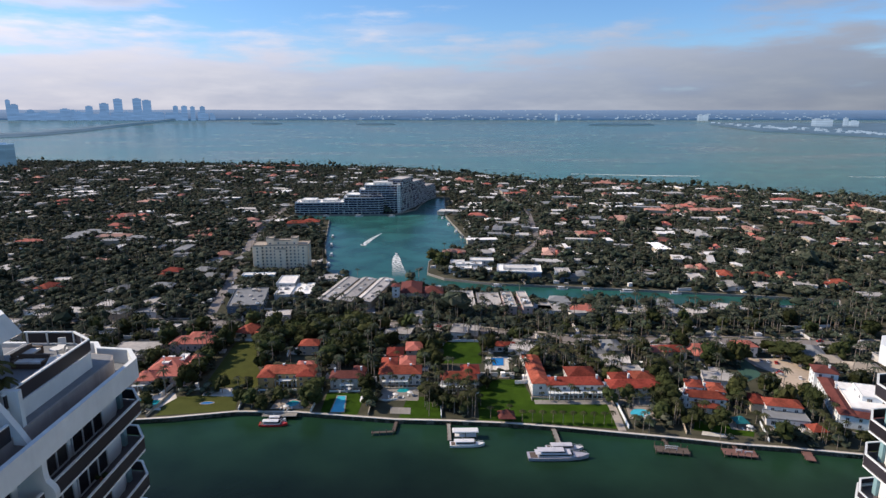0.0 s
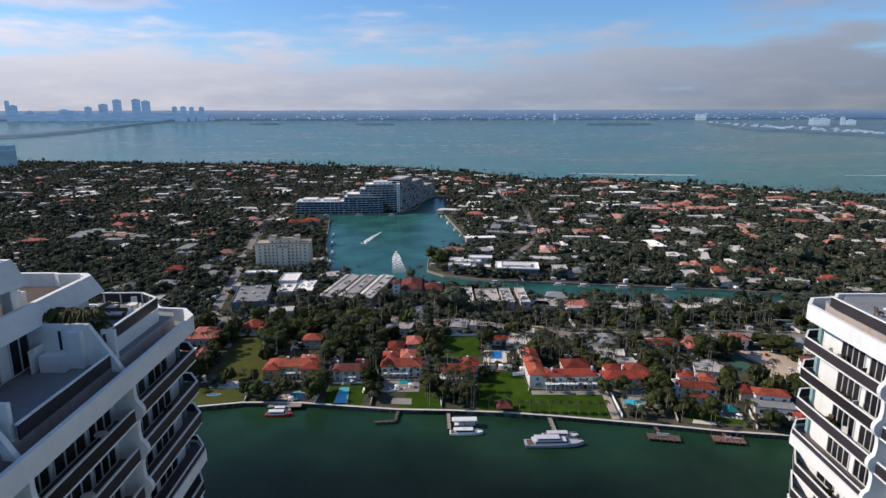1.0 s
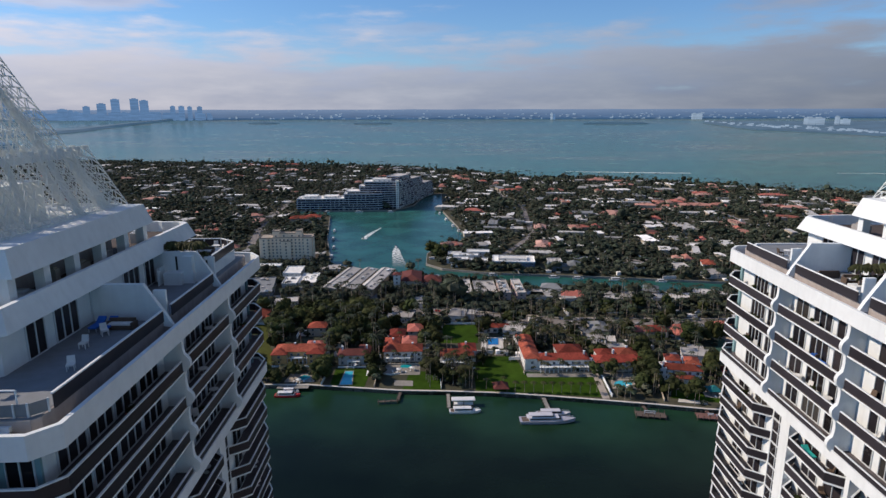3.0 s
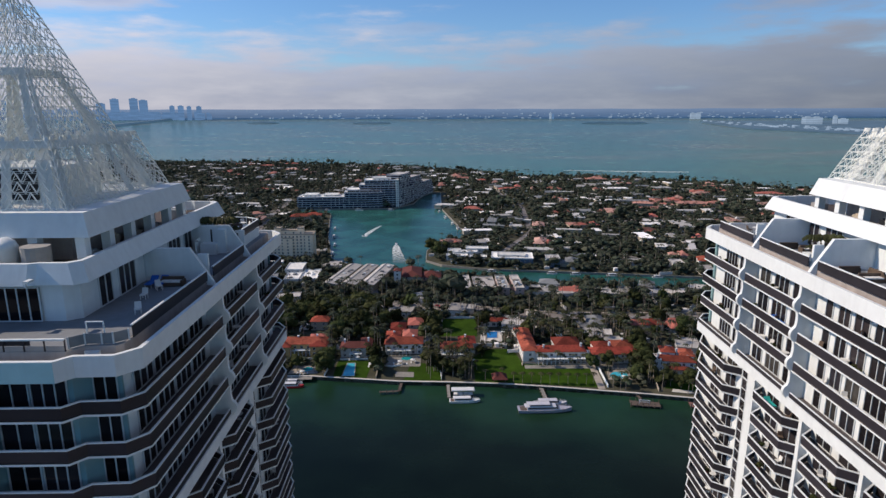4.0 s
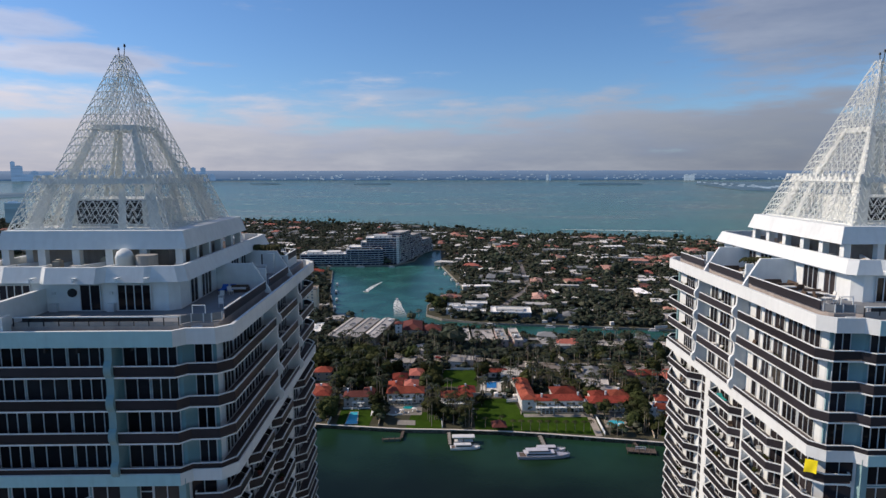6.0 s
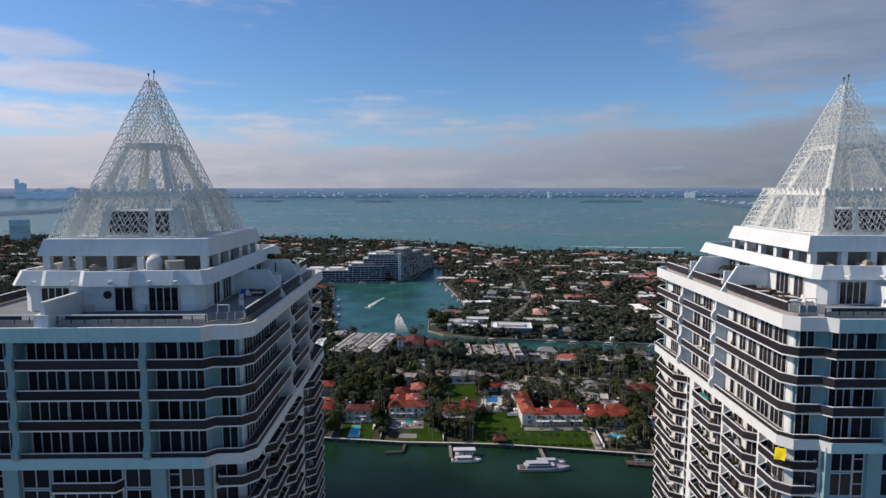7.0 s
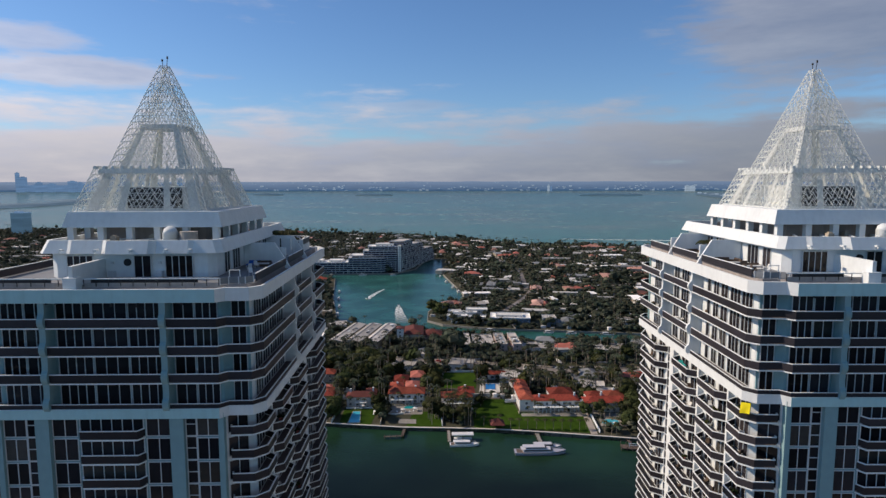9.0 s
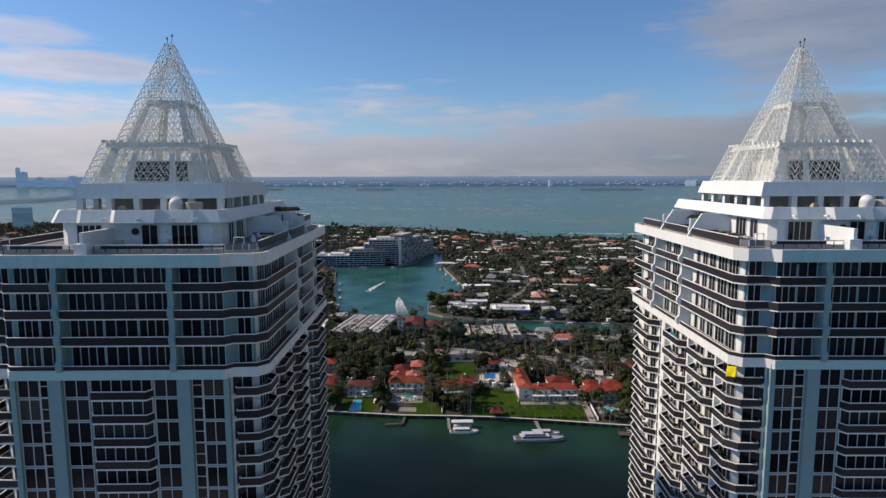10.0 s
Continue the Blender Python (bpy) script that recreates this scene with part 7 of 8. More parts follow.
merged("pink_roofs", RV, RF, pink_far, M_PINKTILE, parent=far_town)
merged("white_roofs", RV, RF, white_far, M_FARWHITE, parent=far_town)
merged("grey_roofs", RV, RF, grey_far, M_GREYROOF, parent=far_town)

# trees near the canal, one by one
count = 0
for _ in range(6000):
    if count >= 165:
        break
    x, y = rng.uniform(-250, 320), rng.uniform(225, 405)
    if y < seawall_y(x) + 5 or not in_sight(x, y) or not open_ground(x, y, 1.2):
        continue
    s = rng.uniform(0.65, 1.5) * (0.7 if y < seawall_y(x) + 14 else 1)
    m = copy_thing(rng.choice(broadleaf), pose(x, y, GZ, 0, 0, rng.uniform(0, 360)))
    m.scale = (s, s, s * rng.uniform(0.75, 1.4))
    count += 1
count = 0
for _ in range(8000):
    if count >= 165:
        break
    if count < 80:
        x, y = rng.uniform(66, 150), rng.uniform(308, 368)
    elif count < 120:
        x, y = rng.uniform(-5, 24), rng.uniform(266, 292)
    else:
        x, y = rng.uniform(-250, 320), rng.uniform(228, 400)
    on_lawn = count < 120
    if y < seawall_y(x) + 2.5 or not in_sight(x, y) or near_road(x, y, 0) or in_taken(x, y, 0.6) or (not on_lawn and not open_ground(x, y, 0.3)):
        continue
    s = rng.uniform(0.75, 1.1)
    m = copy_thing(rng.choice(palms), pose(x, y, GZ, 0, 0, rng.uniform(0, 360)))
    m.scale = (s, s, s)
    count += 1
for x, y in [(46 + 5.2 * i, 262 - 0.4 * i) for i in range(9)] + [(40, 268), (30, 266), (92, 260), (26, 280)]:
    m = copy_thing(palms[0], pose(x, y, GZ, 0, 0, rng.uniform(0, 360)))
    m.scale = (0.8, 0.8, 0.72)
# palms crowding the small gardens by the docks
count = 0
for _ in range(900):
    if count >= 62:
        break
    x = rng.uniform(99, 206)
    y = rng.uniform(seawall_y(x) + 2, 290 - 0.25 * (x - 99))
    if in_taken(x, y, 0.4) or near_road(x, y, 0) or (131 < x < 163 and 246 < y < 262 and rng.random() < 0.8) or (168 < x < 193 and 243 < y < 258 and rng.random() < 0.75):
        continue
    s = rng.uniform(0.5, 0.95)
    m = copy_thing(rng.choice(palms), pose(x, y, GZ, 0, 0, rng.uniform(0, 360)))
    m.scale = (s * 1.15, s * 1.15, s)
    count += 1
# palms close before the villas' fronts
for x0, x1, y, n in ((60, 96, 284, 13), (101, 127, 284, 6), (-98, -70, 300, 5), (-58, -41, 299, 4), (-30, -9, 303, 6), (6, 25, 295, 5), (136, 160, 266, 5), (-172, -144, 300, 5)):
    for i in range(n):
        x = x0 + (x1 - x0) * (i + rng.uniform(0.2, 0.8)) / n
        s = rng.uniform(0.55, 0.95)
        m = copy_thing(palms[i % 2], pose(x, y - (0.18 * (x - x0) if x > 130 else 0) + rng.uniform(-1.5, 1.0), GZ, 0, 0, rng.uniform(0, 360)))
        m.scale = (s, s, s)
# tall trees between the villas, and the clump on the island's point
TALL = [(-67, 279, 1.35), (-64, 283, 1.1), (-98, 280, 1.15), (-91, 276, 0.9), (-104, 283, 1.0), (-66, 325, 1.35), (-66, 336, 1.5), (-37, 296, 1.1), (-35, 281, 1.0), (-36, 320, 1.25),
        (226, 340, 2.7), (190, 289, 1.2), (134, 313, 1.3), (130, 293, 1.2), (128, 276, 1.3), (122, 272, 1.0), (165, 279, 1.0), (204, 279, 1.2), (131, 302, 1.3), (124, 284, 1.1),
        (107, 284, 1.0), (97, 281, 0.9), (9, 275, 1.0), (17, 274, 1.1), (0, 279, 1.2), (-4, 288, 1.1), (2, 330, 1.4), (1, 350, 1.3), (31, 300, 0.8),
        (132, 256, 1.1), (140, 252, 1.0), (148, 257, 0.9), (126, 262, 1.0), (118, 262, 1.0), (2, 598, 1.5), (9, 590, 1.3), (5, 581, 1.1), (13, 576, 1.0), (4, 608, 1.2), (16, 600, 1.1)]
TALL += [(-142 + 1.5 * math.sin(3 * k), 312 + 8 * k, 1.1 + 0.15 * math.sin(2.0 * k)) for k in range(8)]
for x, y, s in TALL:
    m = copy_thing(rng.choice(broadleaf), pose(x, y, GZ, 0, 0, rng.uniform(0, 360)))
    m.scale = (s, s, s * 1.05) if s < 2 else (s * 0.9, s * 0.9, s * 0.5)
for x, y in [(rng.uniform(-112, -42), rng.uniform(342, 402)) for _ in range(70)]:
    if open_ground(x, y, 0.5) and not (-100 < x < -70 and 325 < y < 364):
        s = rng.uniform(1.1, 1.9)
        m = copy_thing(rng.choice(broadleaf), pose(x, y, GZ, 0, 0, rng.uniform(0, 360)))
        m.scale = (s, s, s * rng.uniform(0.8, 1.0))
for t in broadleaf + palms:
    for ob in (*t.children_recursive, t):
        bpy.data.objects.remove(ob)

# the canopy over the rest of the island
shapes = [crown(rs, 7, 11, 0.075) for _ in range(4)] + [crown(rs, 4, 4, 0.11) for _ in range(4)] + [crown(rs, 3, 3, 0.13) for _ in range(4)]
CV, CF = [s[0] for s in shapes], [s[1] for s in shapes]
canopy = []
for _ in range(2600):
    x, y = rng.uniform(-330, 400), rng.uniform(230, 430)
    if y > seawall_y(x) + 6 and in_sight(x, y) and open_ground(x, y, 0.8):
        s = rng.uniform(3.0, 11.5)
        canopy.append((rng.randrange(4), spot(x, y, GZ + 0.3, s, rng.uniform(0, 6.3), s * rng.uniform(0.6, 1.0))))
y = 405.0
while y < 1900:
    step = 8.6 + 0.0042 * (y - 405)
    lo, hi = -0.80 * (y + 50) - 16, min(0.80 * (y + 50) + 24, 1000)
    x = lo + rng.uniform(0, step)
    while x < hi:
        px, py = x + rng.uniform(-4, 4), y + rng.uniform(-4, 4)
        if inside(px, py, ISLAND) and not near_lagoon(px, py, 5) and not near_road(px, py, 2.2):
            housed = in_taken(px, py, -0.5)
            if not housed or rng.random() < 0.22:
                # old tall groves and low gardens alternate over the island
                grove = math.sin(px * 0.023 + 1.7 * math.sin(py * 0.011)) * math.sin(py * 0.027 + 1.3 * math.sin(px * 0.014))
                s = rng.uniform(7, 15) * (1 + 0.55 * max(0.0, grove)) * (1.5 if rng.random() < 0.06 else 1)
                k = rng.randrange(4) + (0 if y < 620 else 4 if y < 950 else 8)
                if housed:
                    s *= 0.72
                canopy.append((k, spot(px, py, GZ + 0.2, s, rng.uniform(0, 6.3), s * rng.uniform(0.55, 1.05))))
        x += step
    y += step * 0.9
for k in range(1, len(FARSHORE) - 2):
    (x0, y0), (x1, y1) = FARSHORE[k], FARSHORE[k + 1]
    n = int(math.hypot(x1 - x0, y1 - y0) / 9)
    for i in range(n):
        f = (i + rng.random()) / n
        s = rng.uniform(9, 15) * (1.7 if rng.random() < 0.12 else 1)
        canopy.append((8 + rng.randrange(4), spot(x0 + f * (x1 - x0), y0 + f * (y1 - y0) - rng.uniform(8, 26), GZ + 0.2, s, rng.uniform(0, 6.3), s * rng.uniform(0.7, 1.2))))
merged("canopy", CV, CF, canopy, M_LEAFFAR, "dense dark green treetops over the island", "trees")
heads, stems = [], []
for k in range(3):
    v, f = palm_head(rs, 11, 3.4, 2)
    h = 9 + 2 * k
    a, b = tri_box(-0.11, 0.11, -0.11, 0.11, 0, h)
    heads.append((v + np.array([0, 0, h]), f))
    stems.append((a, b))
far_palms = []
for _ in range(1500):
    x, y = rng.uniform(-330, 400), rng.uniform(285, 440)
    if open_ground(x, y, 0.4) and in_sight(x, y) and y > seawall_y(x) + 25:
        far_palms.append((rng.randrange(3), spot(x, y, GZ, rng.uniform(0.9, 1.45), rng.uniform(0, 6.3))))
for _ in range(5200):
    y = 410 + 1330 * rng.random() ** 0.8
    x = rng.uniform(-0.80, 0.80) * (y + 50)
    if inside(x, y, ISLAND) and not near_lagoon(x, y, 2) and not in_taken(x, y, -1.5) and not near_road(x, y, 0):
        s = rng.uniform(0.8, 1.35)
        far_palms.append((rng.randrange(3), spot(x, y, GZ, s, rng.uniform(0, 6.3))))
shore_pts = FARSHORE
for _ in range(130):
    k = rng.randrange(1, len(shore_pts) - 1)
    f = rng.random()
    x = shore_pts[k][0] + f * (shore_pts[k + 1][0] - shore_pts[k][0])
    y = shore_pts[k][1] + f * (shore_pts[k + 1][1] - shore_pts[k][1]) - rng.uniform(6, 30)
    far_palms.append((rng.randrange(3), spot(x, y, GZ, rng.uniform(1.0, 1.5), rng.uniform(0, 6.3))))
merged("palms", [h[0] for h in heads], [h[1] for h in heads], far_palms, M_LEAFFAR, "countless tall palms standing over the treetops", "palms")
merged("palm_trunks", [s[0] for s in stems], [s[1] for s in stems], far_palms, M_BARK, "pale slender trunks of the many palms", "palms")

# cars parked along the streets, sheds and low garden walls between the houses
car_v, car_f = tri_box(-2.2, 2.2, -0.9, 0.9, 0.25, 0.95)
cab_v, cab_f = tri_box(-1.2, 1.0, -0.78, 0.78, 0.95, 1.5)
cab_v[4:, :2] *= 0.82
car_v, car_f = np.concatenate([car_v, cab_v]), np.concatenate([car_f, cab_f + len(car_v)])
parked = []
for k, line in enumerate(STREETS):
    for (x0, y0), (x1, y1) in zip(line, line[1:]):
        d = math.hypot(x1 - x0, y1 - y0)
        for i in range(int(d / 16)):
            if rng.random() < 0.55:
                f, side = (i + rng.random()) / max(1, int(d / 16)), rng.choice((-1, 1)) * (4.4 if k < 2 else 2.6)
                x, y = x0 + f * (x1 - x0) - side * (y1 - y0) / d, y0 + f * (y1 - y0) + side * (x1 - x0) / d
                if in_sight(x, y) and inside(x, y, ISLAND) and y < 1300:
                    parked.append((0, spot(x, y, GZ + 0.1, 1.0, math.atan2(y1 - y0, x1 - x0))))
merged("parked_cars", [car_v], [car_f], parked, M_CARS, "many small parked cars along the streets", "cars")
bit_v, bit_f = tri_box(-1, 1, -1, 1, -0.3, 1)
bits = []
for _ in range(1500):
    y = 300 + 900 * rng.random() ** 1.5
    x = rng.uniform(-0.7, 0.7) * (y + 50)
    if inside(x, y, ISLAND) and not near_lagoon(x, y, 3) and not in_taken(x, y, 0.5) and not near_road(x, y, 0) and y > seawall_y(x) + 30 and (y > 400 or open_ground(x, y)):
        long_ = rng.random() < 0.5
        m = spot(x, y, GZ, 1.0, radians(rng.choice((0, 90)) + rng.uniform(-10, 10)), rng.uniform(1.0, 3.2)) @ np.diag((rng.uniform(3, 8) if long_ else rng.uniform(0.8, 2.6), 0.3 if long_ else rng.uniform(0.8, 2.2), 1, 1))
        bits.append((0, m))
merged("garden_sheds", [bit_v], [bit_f], bits, M_FARWHITE, "white garden walls, sheds and awnings among the trees", "garden walls")

# ---- terrace and balcony furniture ----
TERRACE = 139.55
SOUTH, NORTH = pose(-43.6, 3.2, 0, 0, 0, -0.5), pose(56.4, 4.3, 0, 0, 0, -1.8)


def aloft(tower_pose, x, y, z, turn=0.0):
    """A pose on a tower, from its own axes."""
    return tower_pose @ pose(x, y, z, 0, 0, turn)


def wicker_chair(mat, label):
    t = thing("balcony_chair", label, "chair", (0, 0, -90), group="balcony furniture")
    part("seat", Mesh().box(-0.28, 0.28, -0.28, 0.28, 0.38, 0.5), mat, t)
    b = Mesh()
    b.v = [(-0.28, 0.24, 0.5), (0.28, 0.24, 0.5), (0.28, 0.34, 0.5), (-0.28, 0.34, 0.5), (-0.26, 0.36, 0.98), (0.26, 0.36, 0.98), (0.26, 0.44, 0.98), (-0.26, 0.44, 0.98)]
    b.f = [(3, 2, 1, 0), (4, 5, 6, 7), (0, 1, 5, 4), (1, 2, 6, 5), (2, 3, 7, 6), (3, 0, 4, 7)]
    part("backrest", b, mat, t)
    for x in (-0.24, 0.24):
        for y in (-0.24, 0.24):
            part("leg", Mesh().box(x - 0.03, x + 0.03, y - 0.03, y + 0.03, 0, 0.38), mat, t)
    return t


def small_table(label):
    t = thing("balcony_table", label, "table", (0, 0, -90), group="balcony furniture")
    part("tabletop", Mesh().cylinder(0, 0, 0.68, 0.74, 0.5, 14), M_LINEN, t)
    part("stem", Mesh().cylinder(0, 0, 0.04, 0.68, 0.05, 8), M_FRAME, t)
    part("foot", Mesh().cylinder(0, 0, 0.0, 0.05, 0.28, 12), M_FRAME, t)
    return t


def lounger(mat, label):
    t = thing("sun_lounger", label, "lounger", (0, 0, -90), group="loungers")
    part("mattress", Mesh().box(-0.35, 0.35, -1.0, 0.35, 0.32, 0.45), mat, t)
    b = Mesh()
    b.v = [(-0.35, 0.35, 0.32), (0.35, 0.35, 0.32), (0.35, 0.95, 0.72), (-0.35, 0.95, 0.72), (-0.35, 0.32, 0.45), (0.35, 0.32, 0.45), (0.35, 0.88, 0.85), (-0.35, 0.88, 0.85)]
    b.f = [(3, 2, 1, 0), (4, 5, 6, 7), (0, 1, 5, 4), (1, 2, 6, 5), (2, 3, 7, 6), (3, 0, 4, 7)]
    part("backrest", b, mat, t)
    for x in (-0.3, 0.3):
        for y in (-0.9, 0.8):
            part("leg", Mesh().box(x - 0.03, x + 0.03, y - 0.03, y + 0.03, 0, 0.34), M_FRAME, t)
    return t


def sofa(label):
    t = thing("terrace_sofa", label, "sofa", (0, 0, -90), group="terrace sofas")
    part("base", Mesh().box(-1.1, 1.1, -0.45, 0.45, 0.05, 0.4), M_WICKER, t)
    part("backrest", Mesh().box(-1.1, 1.1, 0.3, 0.48, 0.4, 0.85), M_WICKER, t)
    for s in (-1, 1):
        part("armrest", Mesh().box(s * 1.1 - 0.12, s * 1.1 + 0.12, -0.45, 0.48, 0.05, 0.62), M_WICKER, t)
    for x in (-0.52, 0.52):
        part("cushion", Mesh().box(x - 0.48, x + 0.48, -0.42, 0.3, 0.4, 0.54), M_LINEN, t)
    return t


dark_chair = wicker_chair(M_WICKER, "brown wicker balcony chair beside a railing")
white_chair = wicker_chair(M_LINEN, "white balcony chair beside a railing")
table = small_table("round white balcony table on one leg")
white_lounger = lounger(M_LINEN, "white cushioned sun lounger with raised back")
teal_lounger = lounger(M_TEALCLOTH, "sun lounger covered with a teal towel")
blue_lounger = lounger(M_BLUECLOTH, "sun lounger with a bright blue cushion")
couch = sofa("brown wicker sofa with pale cushions on a terrace")
rng = random.Random(77)
for centre, s, many in ((NORTH, -1, 1.35), (SOUTH, 1, 0.5)):
    for k in range(1, 4):
        z = BAND + FLOOR * k
        for y in (-16.5, -12.2, -8.0, -0.8, 1.8, 4.6, 7.6, 13.6, 17.0):
            if rng.random() < 0.45 * many:
                copy_thing(rng.choice((dark_chair, white_chair, table, white_chair)), aloft(centre, s * 17.55, y + rng.uniform(-0.7, 0.7), z, rng.uniform(0, 360)))
    for k in range(1, 9):
        z = BAND - 0.5 - LOW * k
        for y in (-20.4, -13.4, -10.0, -3.0, 0.6, 13.6, 16.8):
            if rng.random() < 0.34 * many:
                copy_thing(rng.choice((dark_chair, white_chair, table, white_chair, dark_chair)), aloft(centre, s * 17.4, y + rng.uniform(-0.7, 0.7), z, rng.uniform(0, 360)))
copy_thing(teal_lounger, aloft(NORTH, -17.6, 0.2, BAND - 0.5 - LOW))
copy_thing(blue_lounger, aloft(NORTH, -17.5, 1.0, BAND + 2 * FLOOR))
for x, y, turn in ((-14.6, -9.6, 0), (-12.6, -8.0, 90), (-14.8, -6.0, 180), (-13.6, -13.6, 0), (-13.2, 3.4, 0), (-14.8, 5.8, 180), (-12.6, 1.6, 90)):
    copy_thing(couch, aloft(NORTH, x, y, TERRACE + 0.03, turn))
for x, y in ((-13.4, -15.4), (-14.6, -17.8), (-13.6, 16.0)):
    copy_thing(table, aloft(NORTH, x, y, TERRACE + 0.03))
    copy_thing(white_chair, aloft(NORTH, x + 0.9, y, TERRACE + 0.03, -90))
    copy_thing(dark_chair, aloft(NORTH, x - 0.9, y, TERRACE + 0.03, 90))
for x, y, turn in ((15.0, -15.2, 20), (13.6, -11.0, 0), (13.8, -8.2, 40)):
    copy_thing(white_chair, aloft(SOUTH, x, y, TERRACE + 0.03, turn))
for x, y in ((12.4, -6.6), (13.4, -6.6), (14.4, -6.6)):
    copy_thing(couch if x > 14 else blue_lounger, aloft(SOUTH, x, y, TERRACE + 0.03))

# small potted shrubs on the balconies
def balcony_plant(at, seed):
    q = np.random.RandomState(seed)
    t = thing("potted_shrub", "small green shrub in a clay pot on a balcony", "plant", at, group="balcony plants")
    part("pot", Mesh().cylinder(0, 0, 0, 0.42, 0.2, 10, 0.28), M_PINKTILE, t)
    v, f = crown(q, 5, 14, 0.09)
    part("leaves", to_mesh("leaves", v * 1.1 + np.array([0, 0, 0.25]), f, M_LEAF), M_LEAF, t)


for k in range(26):
    s = -1 if k < 20 else 1
    centre = NORTH if s < 0 else SOUTH
    up = k % 2
    z = BAND + FLOOR * (1 + k % 3) if up else BAND - 0.5 - LOW * (1 + k % 7)
    y = rng.choice((-15.0, -13.4, -6.6, 0.4, 3.2, 6.0, 14.8, 15.8)) if up else rng.choice((-20.0, -12.6, -10.6, -2.2, 0.4, 14.4))
    balcony_plant(aloft(centre, s * 17.7, y + rng.uniform(-0.4, 0.4), z).translation, 200 + k)

# yellow cloth over a corner railing
cloth = Mesh()
nu, nv = 10, 8
for side in (0.0, 0.05):
    for j in range(nv + 1):
        for i in range(nu + 1):
            u, v = i / nu, j / nv
            cloth.v.append((0.30 - side + 0.10 * math.sin(5 * u + 2 * v) * v + 0.25 * v, -1.15 + 2.3 * u, 1.15 - 2.0 * v + 0.25 * u))
k = (nu + 1) * (nv + 1)
for j in range(nv):
    for i in range(nu):
        a = j * (nu + 1) + i
        q = (a, a + 1, a + nu + 2, a + nu + 1)
        cloth.f += [q, tuple(p + k for p in q[::-1])]
hung = part("hanging_cloth", cloth, M_YELLOW, smooth=True)
hung.scale = (1, 0.54, 0.7)
hung.rotation_euler = (0, 0, radians(220))
hung.location = aloft(NORTH, -18.2, -23.2, BAND - 2.1).translation
tagged(hung, "bright yellow cloth hung over a corner balcony railing", "cloth")

# clumps of potted palms on the far terraces
def planter(at, seed):
    t = thing("potted_plant", "dark leafy palm clump in a white planter", "plant", at, group="terrace plants")
    part("planter", Mesh().box(-0.7, 0.7, -0.7, 0.7, 0, 0.7), M_WHITE, t)
    q = np.random.RandomState(seed)
    v, f = palm_head(q, 16, 1.5, 3, 0.22)
    v2, f2 = palm_head(q, 10, 1.1, 3, 0.2)
    v = np.concatenate([v + np.array([0, 0, 2.7]), v2 + np.array([0.3, 0.2, 1.5])])
    f = np.concatenate([f, f2 + len(v) - len(v2)])
    part("leaves", to_mesh("leaves", v, f, M_PALM), M_PALM, t)
    stem = Mesh()
    stem.beam((0, 0, 0.6), (0, 0, 2.7), 0.08, 6)
    stem.beam((0.1, 0.1, 0.6), (0.3, 0.2, 1.5), 0.06, 6)
    part("stem", stem, M_BARK, t)


for k in range(10):
    planter(aloft(SOUTH, 10.7 + 0.5 * k, 9.4 + 0.45 * (k % 2), TERRACE + 1.25).translation, 40 + k)
for x, y, kind, turn in ((13.6, 15.6, couch, 0), (12.4, 17.0, couch, 90), (14.4, 17.4, table, 0), (15.2, 16.6, white_chair, -60), (14.0, 18.6, white_chair, 20), (15.4, 14.6, white_lounger, 0)):
    copy_thing(kind, aloft(SOUTH, x, y, TERRACE + 1.29, turn))
for k in range(4):
    planter(aloft(NORTH, -12.2 - 0.9 * k, 0.3, TERRACE + 0.03).translation, 60 + k)

# garden furniture round the pools
def parasol(label):
    t = thing("parasol", label, "parasol", (0, 0, -90), group="garden parasols")
    part("pole", Mesh().cylinder(0, 0, 0, 2.5, 0.04, 6), M_WOOD, t)
    part("canopy", Mesh().cylinder(0, 0, 2.1, 2.7, 1.7, 8, 0.1), M_LINEN, t)
    return t


shade = parasol("white octagonal garden parasol beside a pool")
for cx, cy, w, d, n in ((41, 326, 12, 4, 4), (-51, 297, 8, 2, 2), (-160, 298, 18, 3, 4), (-79, 277.5, 8, 2, 4), (-18, 291, 16, 5, 6), (110, 262.5, 9, 2, 3), (158, 251.5, 6, 1.5, 3), (184, 248.5, 8, 3, 5), (176, 250.6, 5, 1, 2), (48, 340, 2, 8, 2)):
    for i in range(n):
        x, y = cx + w * ((i + 0.5) / n - 0.5), cy + d * rng.uniform(-0.5, 0.5)
        copy_thing(white_lounger, pose(x, y, GZ + 0.15, 0, 0, rng.uniform(-20, 20)))
        if i % 3 == 1:
            copy_thing(shade, pose(x + 1.1, y + 0.6, GZ + 0.15))
for t in (dark_chair, white_chair, table, white_lounger, teal_lounger, blue_lounger, couch, shade):
    for ob in (*t.children_recursive, t):
        bpy.data.objects.remove(ob)
sail = thing("shade_sail", "pair of white canvas shade sails on posts", "shade sail", (-36, 284, GZ))
for k in (-1, 1):
    m = Mesh()
    m.v = [(k * 2 - 1.8, -3, 2.4), (k * 2 + 1.8, -3, 3.4), (k * 2 + 1.8, 3.5, 3.6), (k * 2 - 1.8, 3.5, 2.8)]
    m.v += [(x, y, z - 0.08) for x, y, z in m.v]
    m.f = [(0, 1, 2, 3), (7, 6, 5, 4), (0, 4, 5, 1), (1, 5, 6, 2), (2, 6, 7, 3), (3, 7, 4, 0)]
    part("sail", m, M_LINEN, sail)
    for y in (-3, 3.5):
        part("post", Mesh().cylinder(k * 2 + 1.8, y, 0, 3.4, 0.08, 6), M_FRAME, sail)
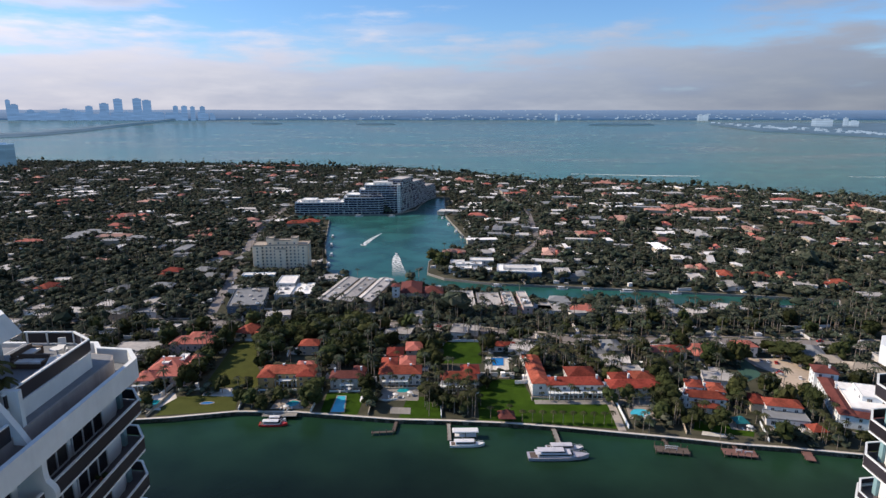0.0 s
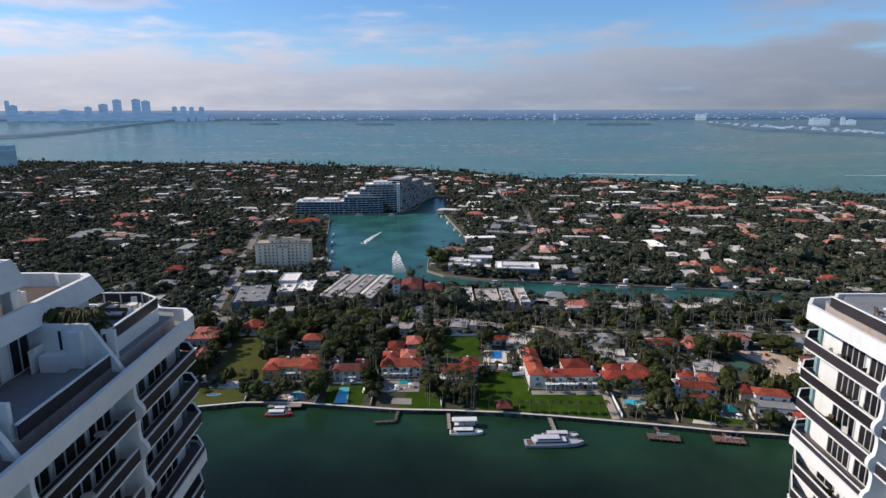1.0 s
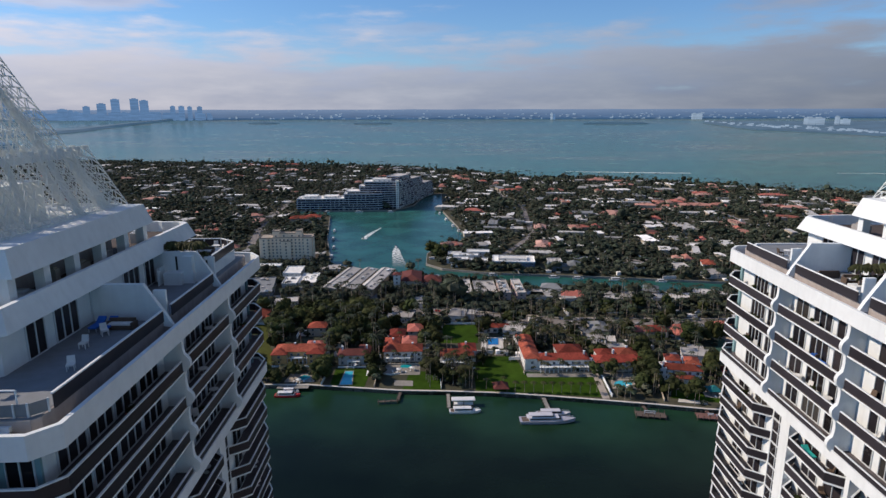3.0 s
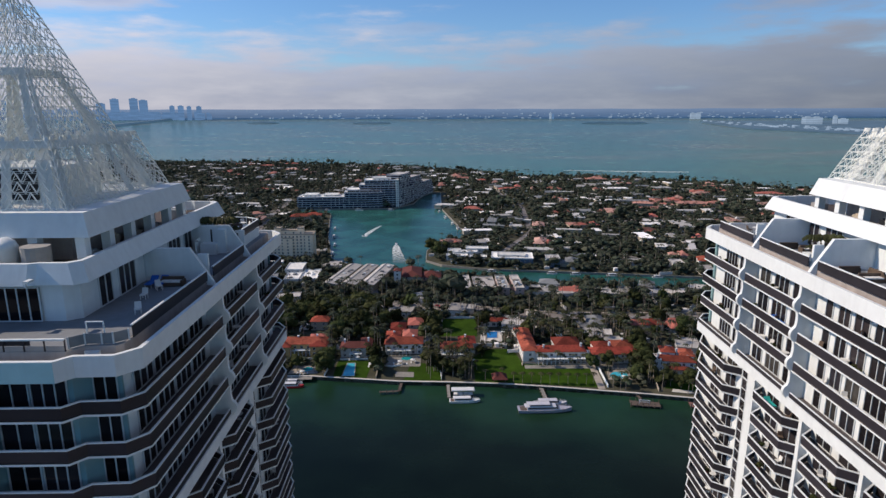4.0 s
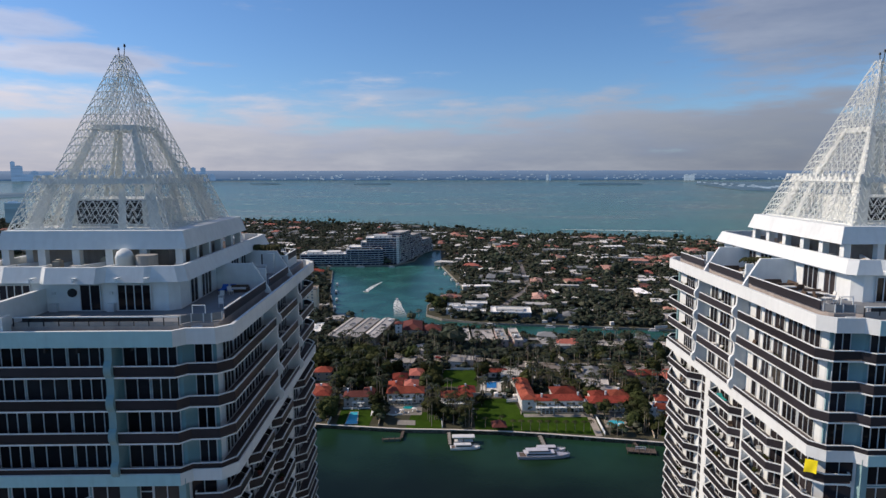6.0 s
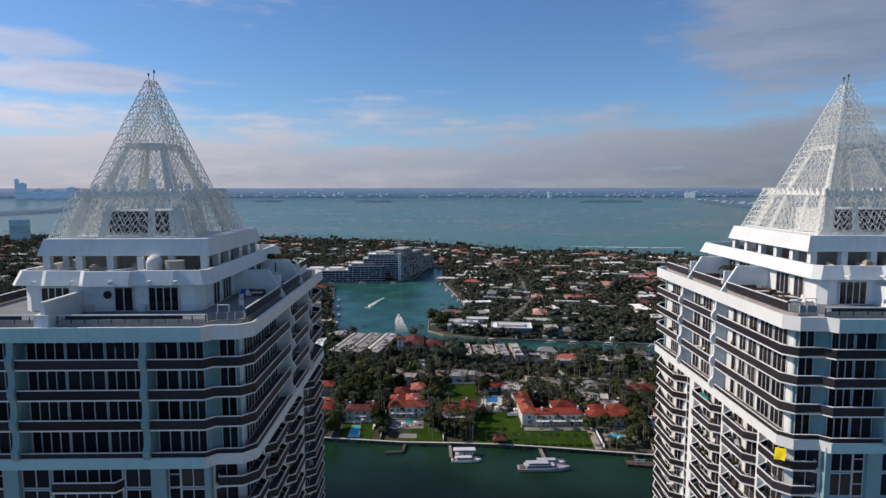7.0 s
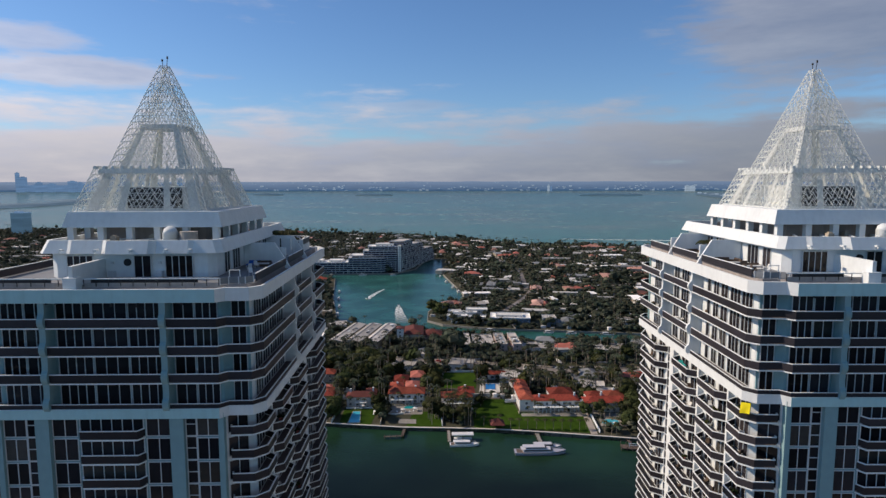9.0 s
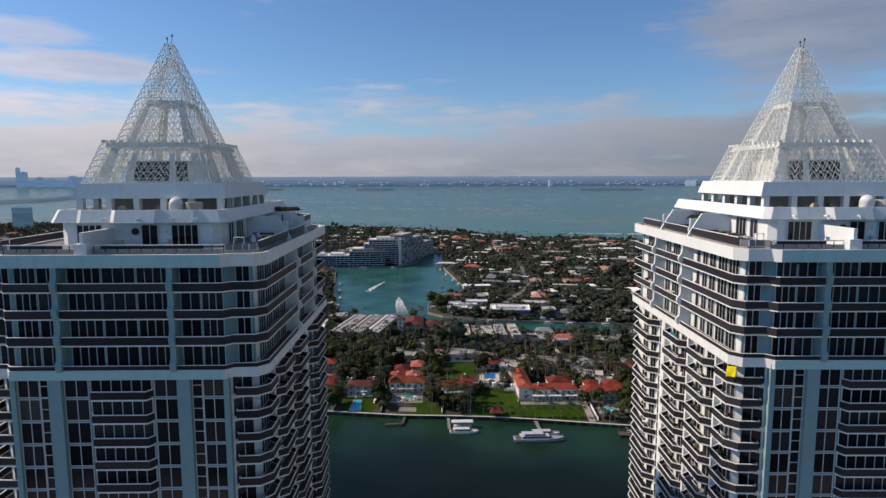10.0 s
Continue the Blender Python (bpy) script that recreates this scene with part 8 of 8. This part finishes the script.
court = patch("tennis_court", [(187, 307), (200, 316), (202, 339), (190, 335)], M_COURT, "green hard tennis court among trees", "court", GZ + 0.1)

# parked and passing cars
def car_template(mat, label):
    t = thing("car", label, "car", (0, 0, -90), group="cars on the road")
    b = cabin_mesh(-2.2, 2.2, 1.8, 0.35, 0.9, 0.15, 0.1)
    part("body", b, mat, t)
    c = part("cabin", cabin_mesh(-1.5, 1.2, 1.6, 0.9, 1.45, 0.7, 0.4), M_GLASS, t)
    part("roof", cabin_mesh(-1.05, 0.45, 1.4, 1.45, 1.5, 0.05, 0.05), mat, c)
    for x in (-1.35, 1.35):
        for y in (-0.8, 0.8):
            w = Mesh()
            w.beam((x, y - 0.1, 0.33), (x, y + 0.1, 0.33), 0.33, 12)
            w.f += [tuple(range(12)), tuple(range(12, 24))]
            part("wheel", w, M_DARK, t)
    return t


cars = [car_template(M_HULL, "white parked saloon car on the road"), car_template(M_GREYHULL, "grey parked saloon car on the road"), car_template(M_REDHULL, "red parked saloon car on the road")]
for k in range(14):
    i = rng.randrange(1, len(MAIN_ROAD) - 2)
    f = rng.random()
    (x0, y0), (x1, y1) = MAIN_ROAD[i], MAIN_ROAD[i + 1]
    side = rng.choice((-1, 1))
    turn = math.degrees(math.atan2(y1 - y0, x1 - x0))
    copy_thing(rng.choice(cars), pose(x0 + f * (x1 - x0), y0 + f * (y1 - y0) + side * 2.9, GZ + 0.06, 0, 0, turn + (0 if side < 0 else 180)))
for x, y, turn in ((210, 336, 70), (214, 335, 70), (218, 333, 70), (212, 318, 10), (220, 310, 60)):
    copy_thing(rng.choice(cars), pose(x, y, GZ + 0.14, 0, 0, turn))
for t in cars:
    for ob in (*t.children_recursive, t):
        bpy.data.objects.remove(ob)


# white garden walls and balustrades between the plots
def garden_wall(points, height, mat, label):
    m = Mesh().wall(points, GZ - 0.2, GZ + height, 0.35)
    tagged(part("garden_wall", m, mat), label, "wall", kind="structure")


for k, (pts, h) in enumerate([([(-150, 270), (-148, 300)], 1.6), ([(-104, 277), (-106, 303)], 1.6), ([(-65, 274), (-63, 300)], 1.8), ([(-34, 270), (-33, 303)], 1.8), ([(4.5, 267), (4, 297)], 1.6),
                              ([(99, 254), (101, 286)], 1.8), ([(126, 248), (131, 272)], 1.6), ([(163, 240), (168, 258)], 1.6), ([(-146, 301), (-133, 302)], 1.2), ([(55, 285), (55, 288), (96, 285)], 1.0),
                              ([(-100, 300), (-70, 300)], 1.0), ([(-59, 298), (-40, 298)], 1.0), ([(-31, 301), (-8, 301)], 1.1), ([(5, 294), (26, 294)], 1.0), ([(31, 320), (50, 320)], 1.0), ([(133, 264), (160, 259)], 1.1),
                              ([(-31, 288), (-26, 286), (-20, 288)], 0.9), ([(-178, 280), (-146, 278)], 0.9), ([(207, 247), (238, 237)], 1.2), ([(10, 374), (36, 373)], 1.6), ([(-140, 378), (-95, 377)], 1.6)]):
    garden_wall(pts, h, M_WHITE if k % 3 else M_CREAM, "low white rendered wall between the gardens")
for poly, label in [([(-23, 272), (-12, 271), (-12, 278), (-23, 279)], "pale stone terrace by the sea wall"), ([(-30, 288), (-8, 287), (-8, 300), (-30, 301)], "pale stone terrace below a villa"),
                    ([(56, 281), (96, 280), (96, 285), (56, 286)], "pale terrace along the arcade"), ([(30, 312), (34, 312), (34, 322), (30, 322)], "pale garden steps"),
                    ([(-90, 270), (-72, 270), (-72, 276), (-90, 276)], "pale landing by the sea wall"), ([(100, 279), (126, 277), (127, 285), (100, 286)], "pale terrace below a red roof")]:
    patch("terrace", poly, M_SEAWALL, label, "paved terrace", GZ + 0.18)
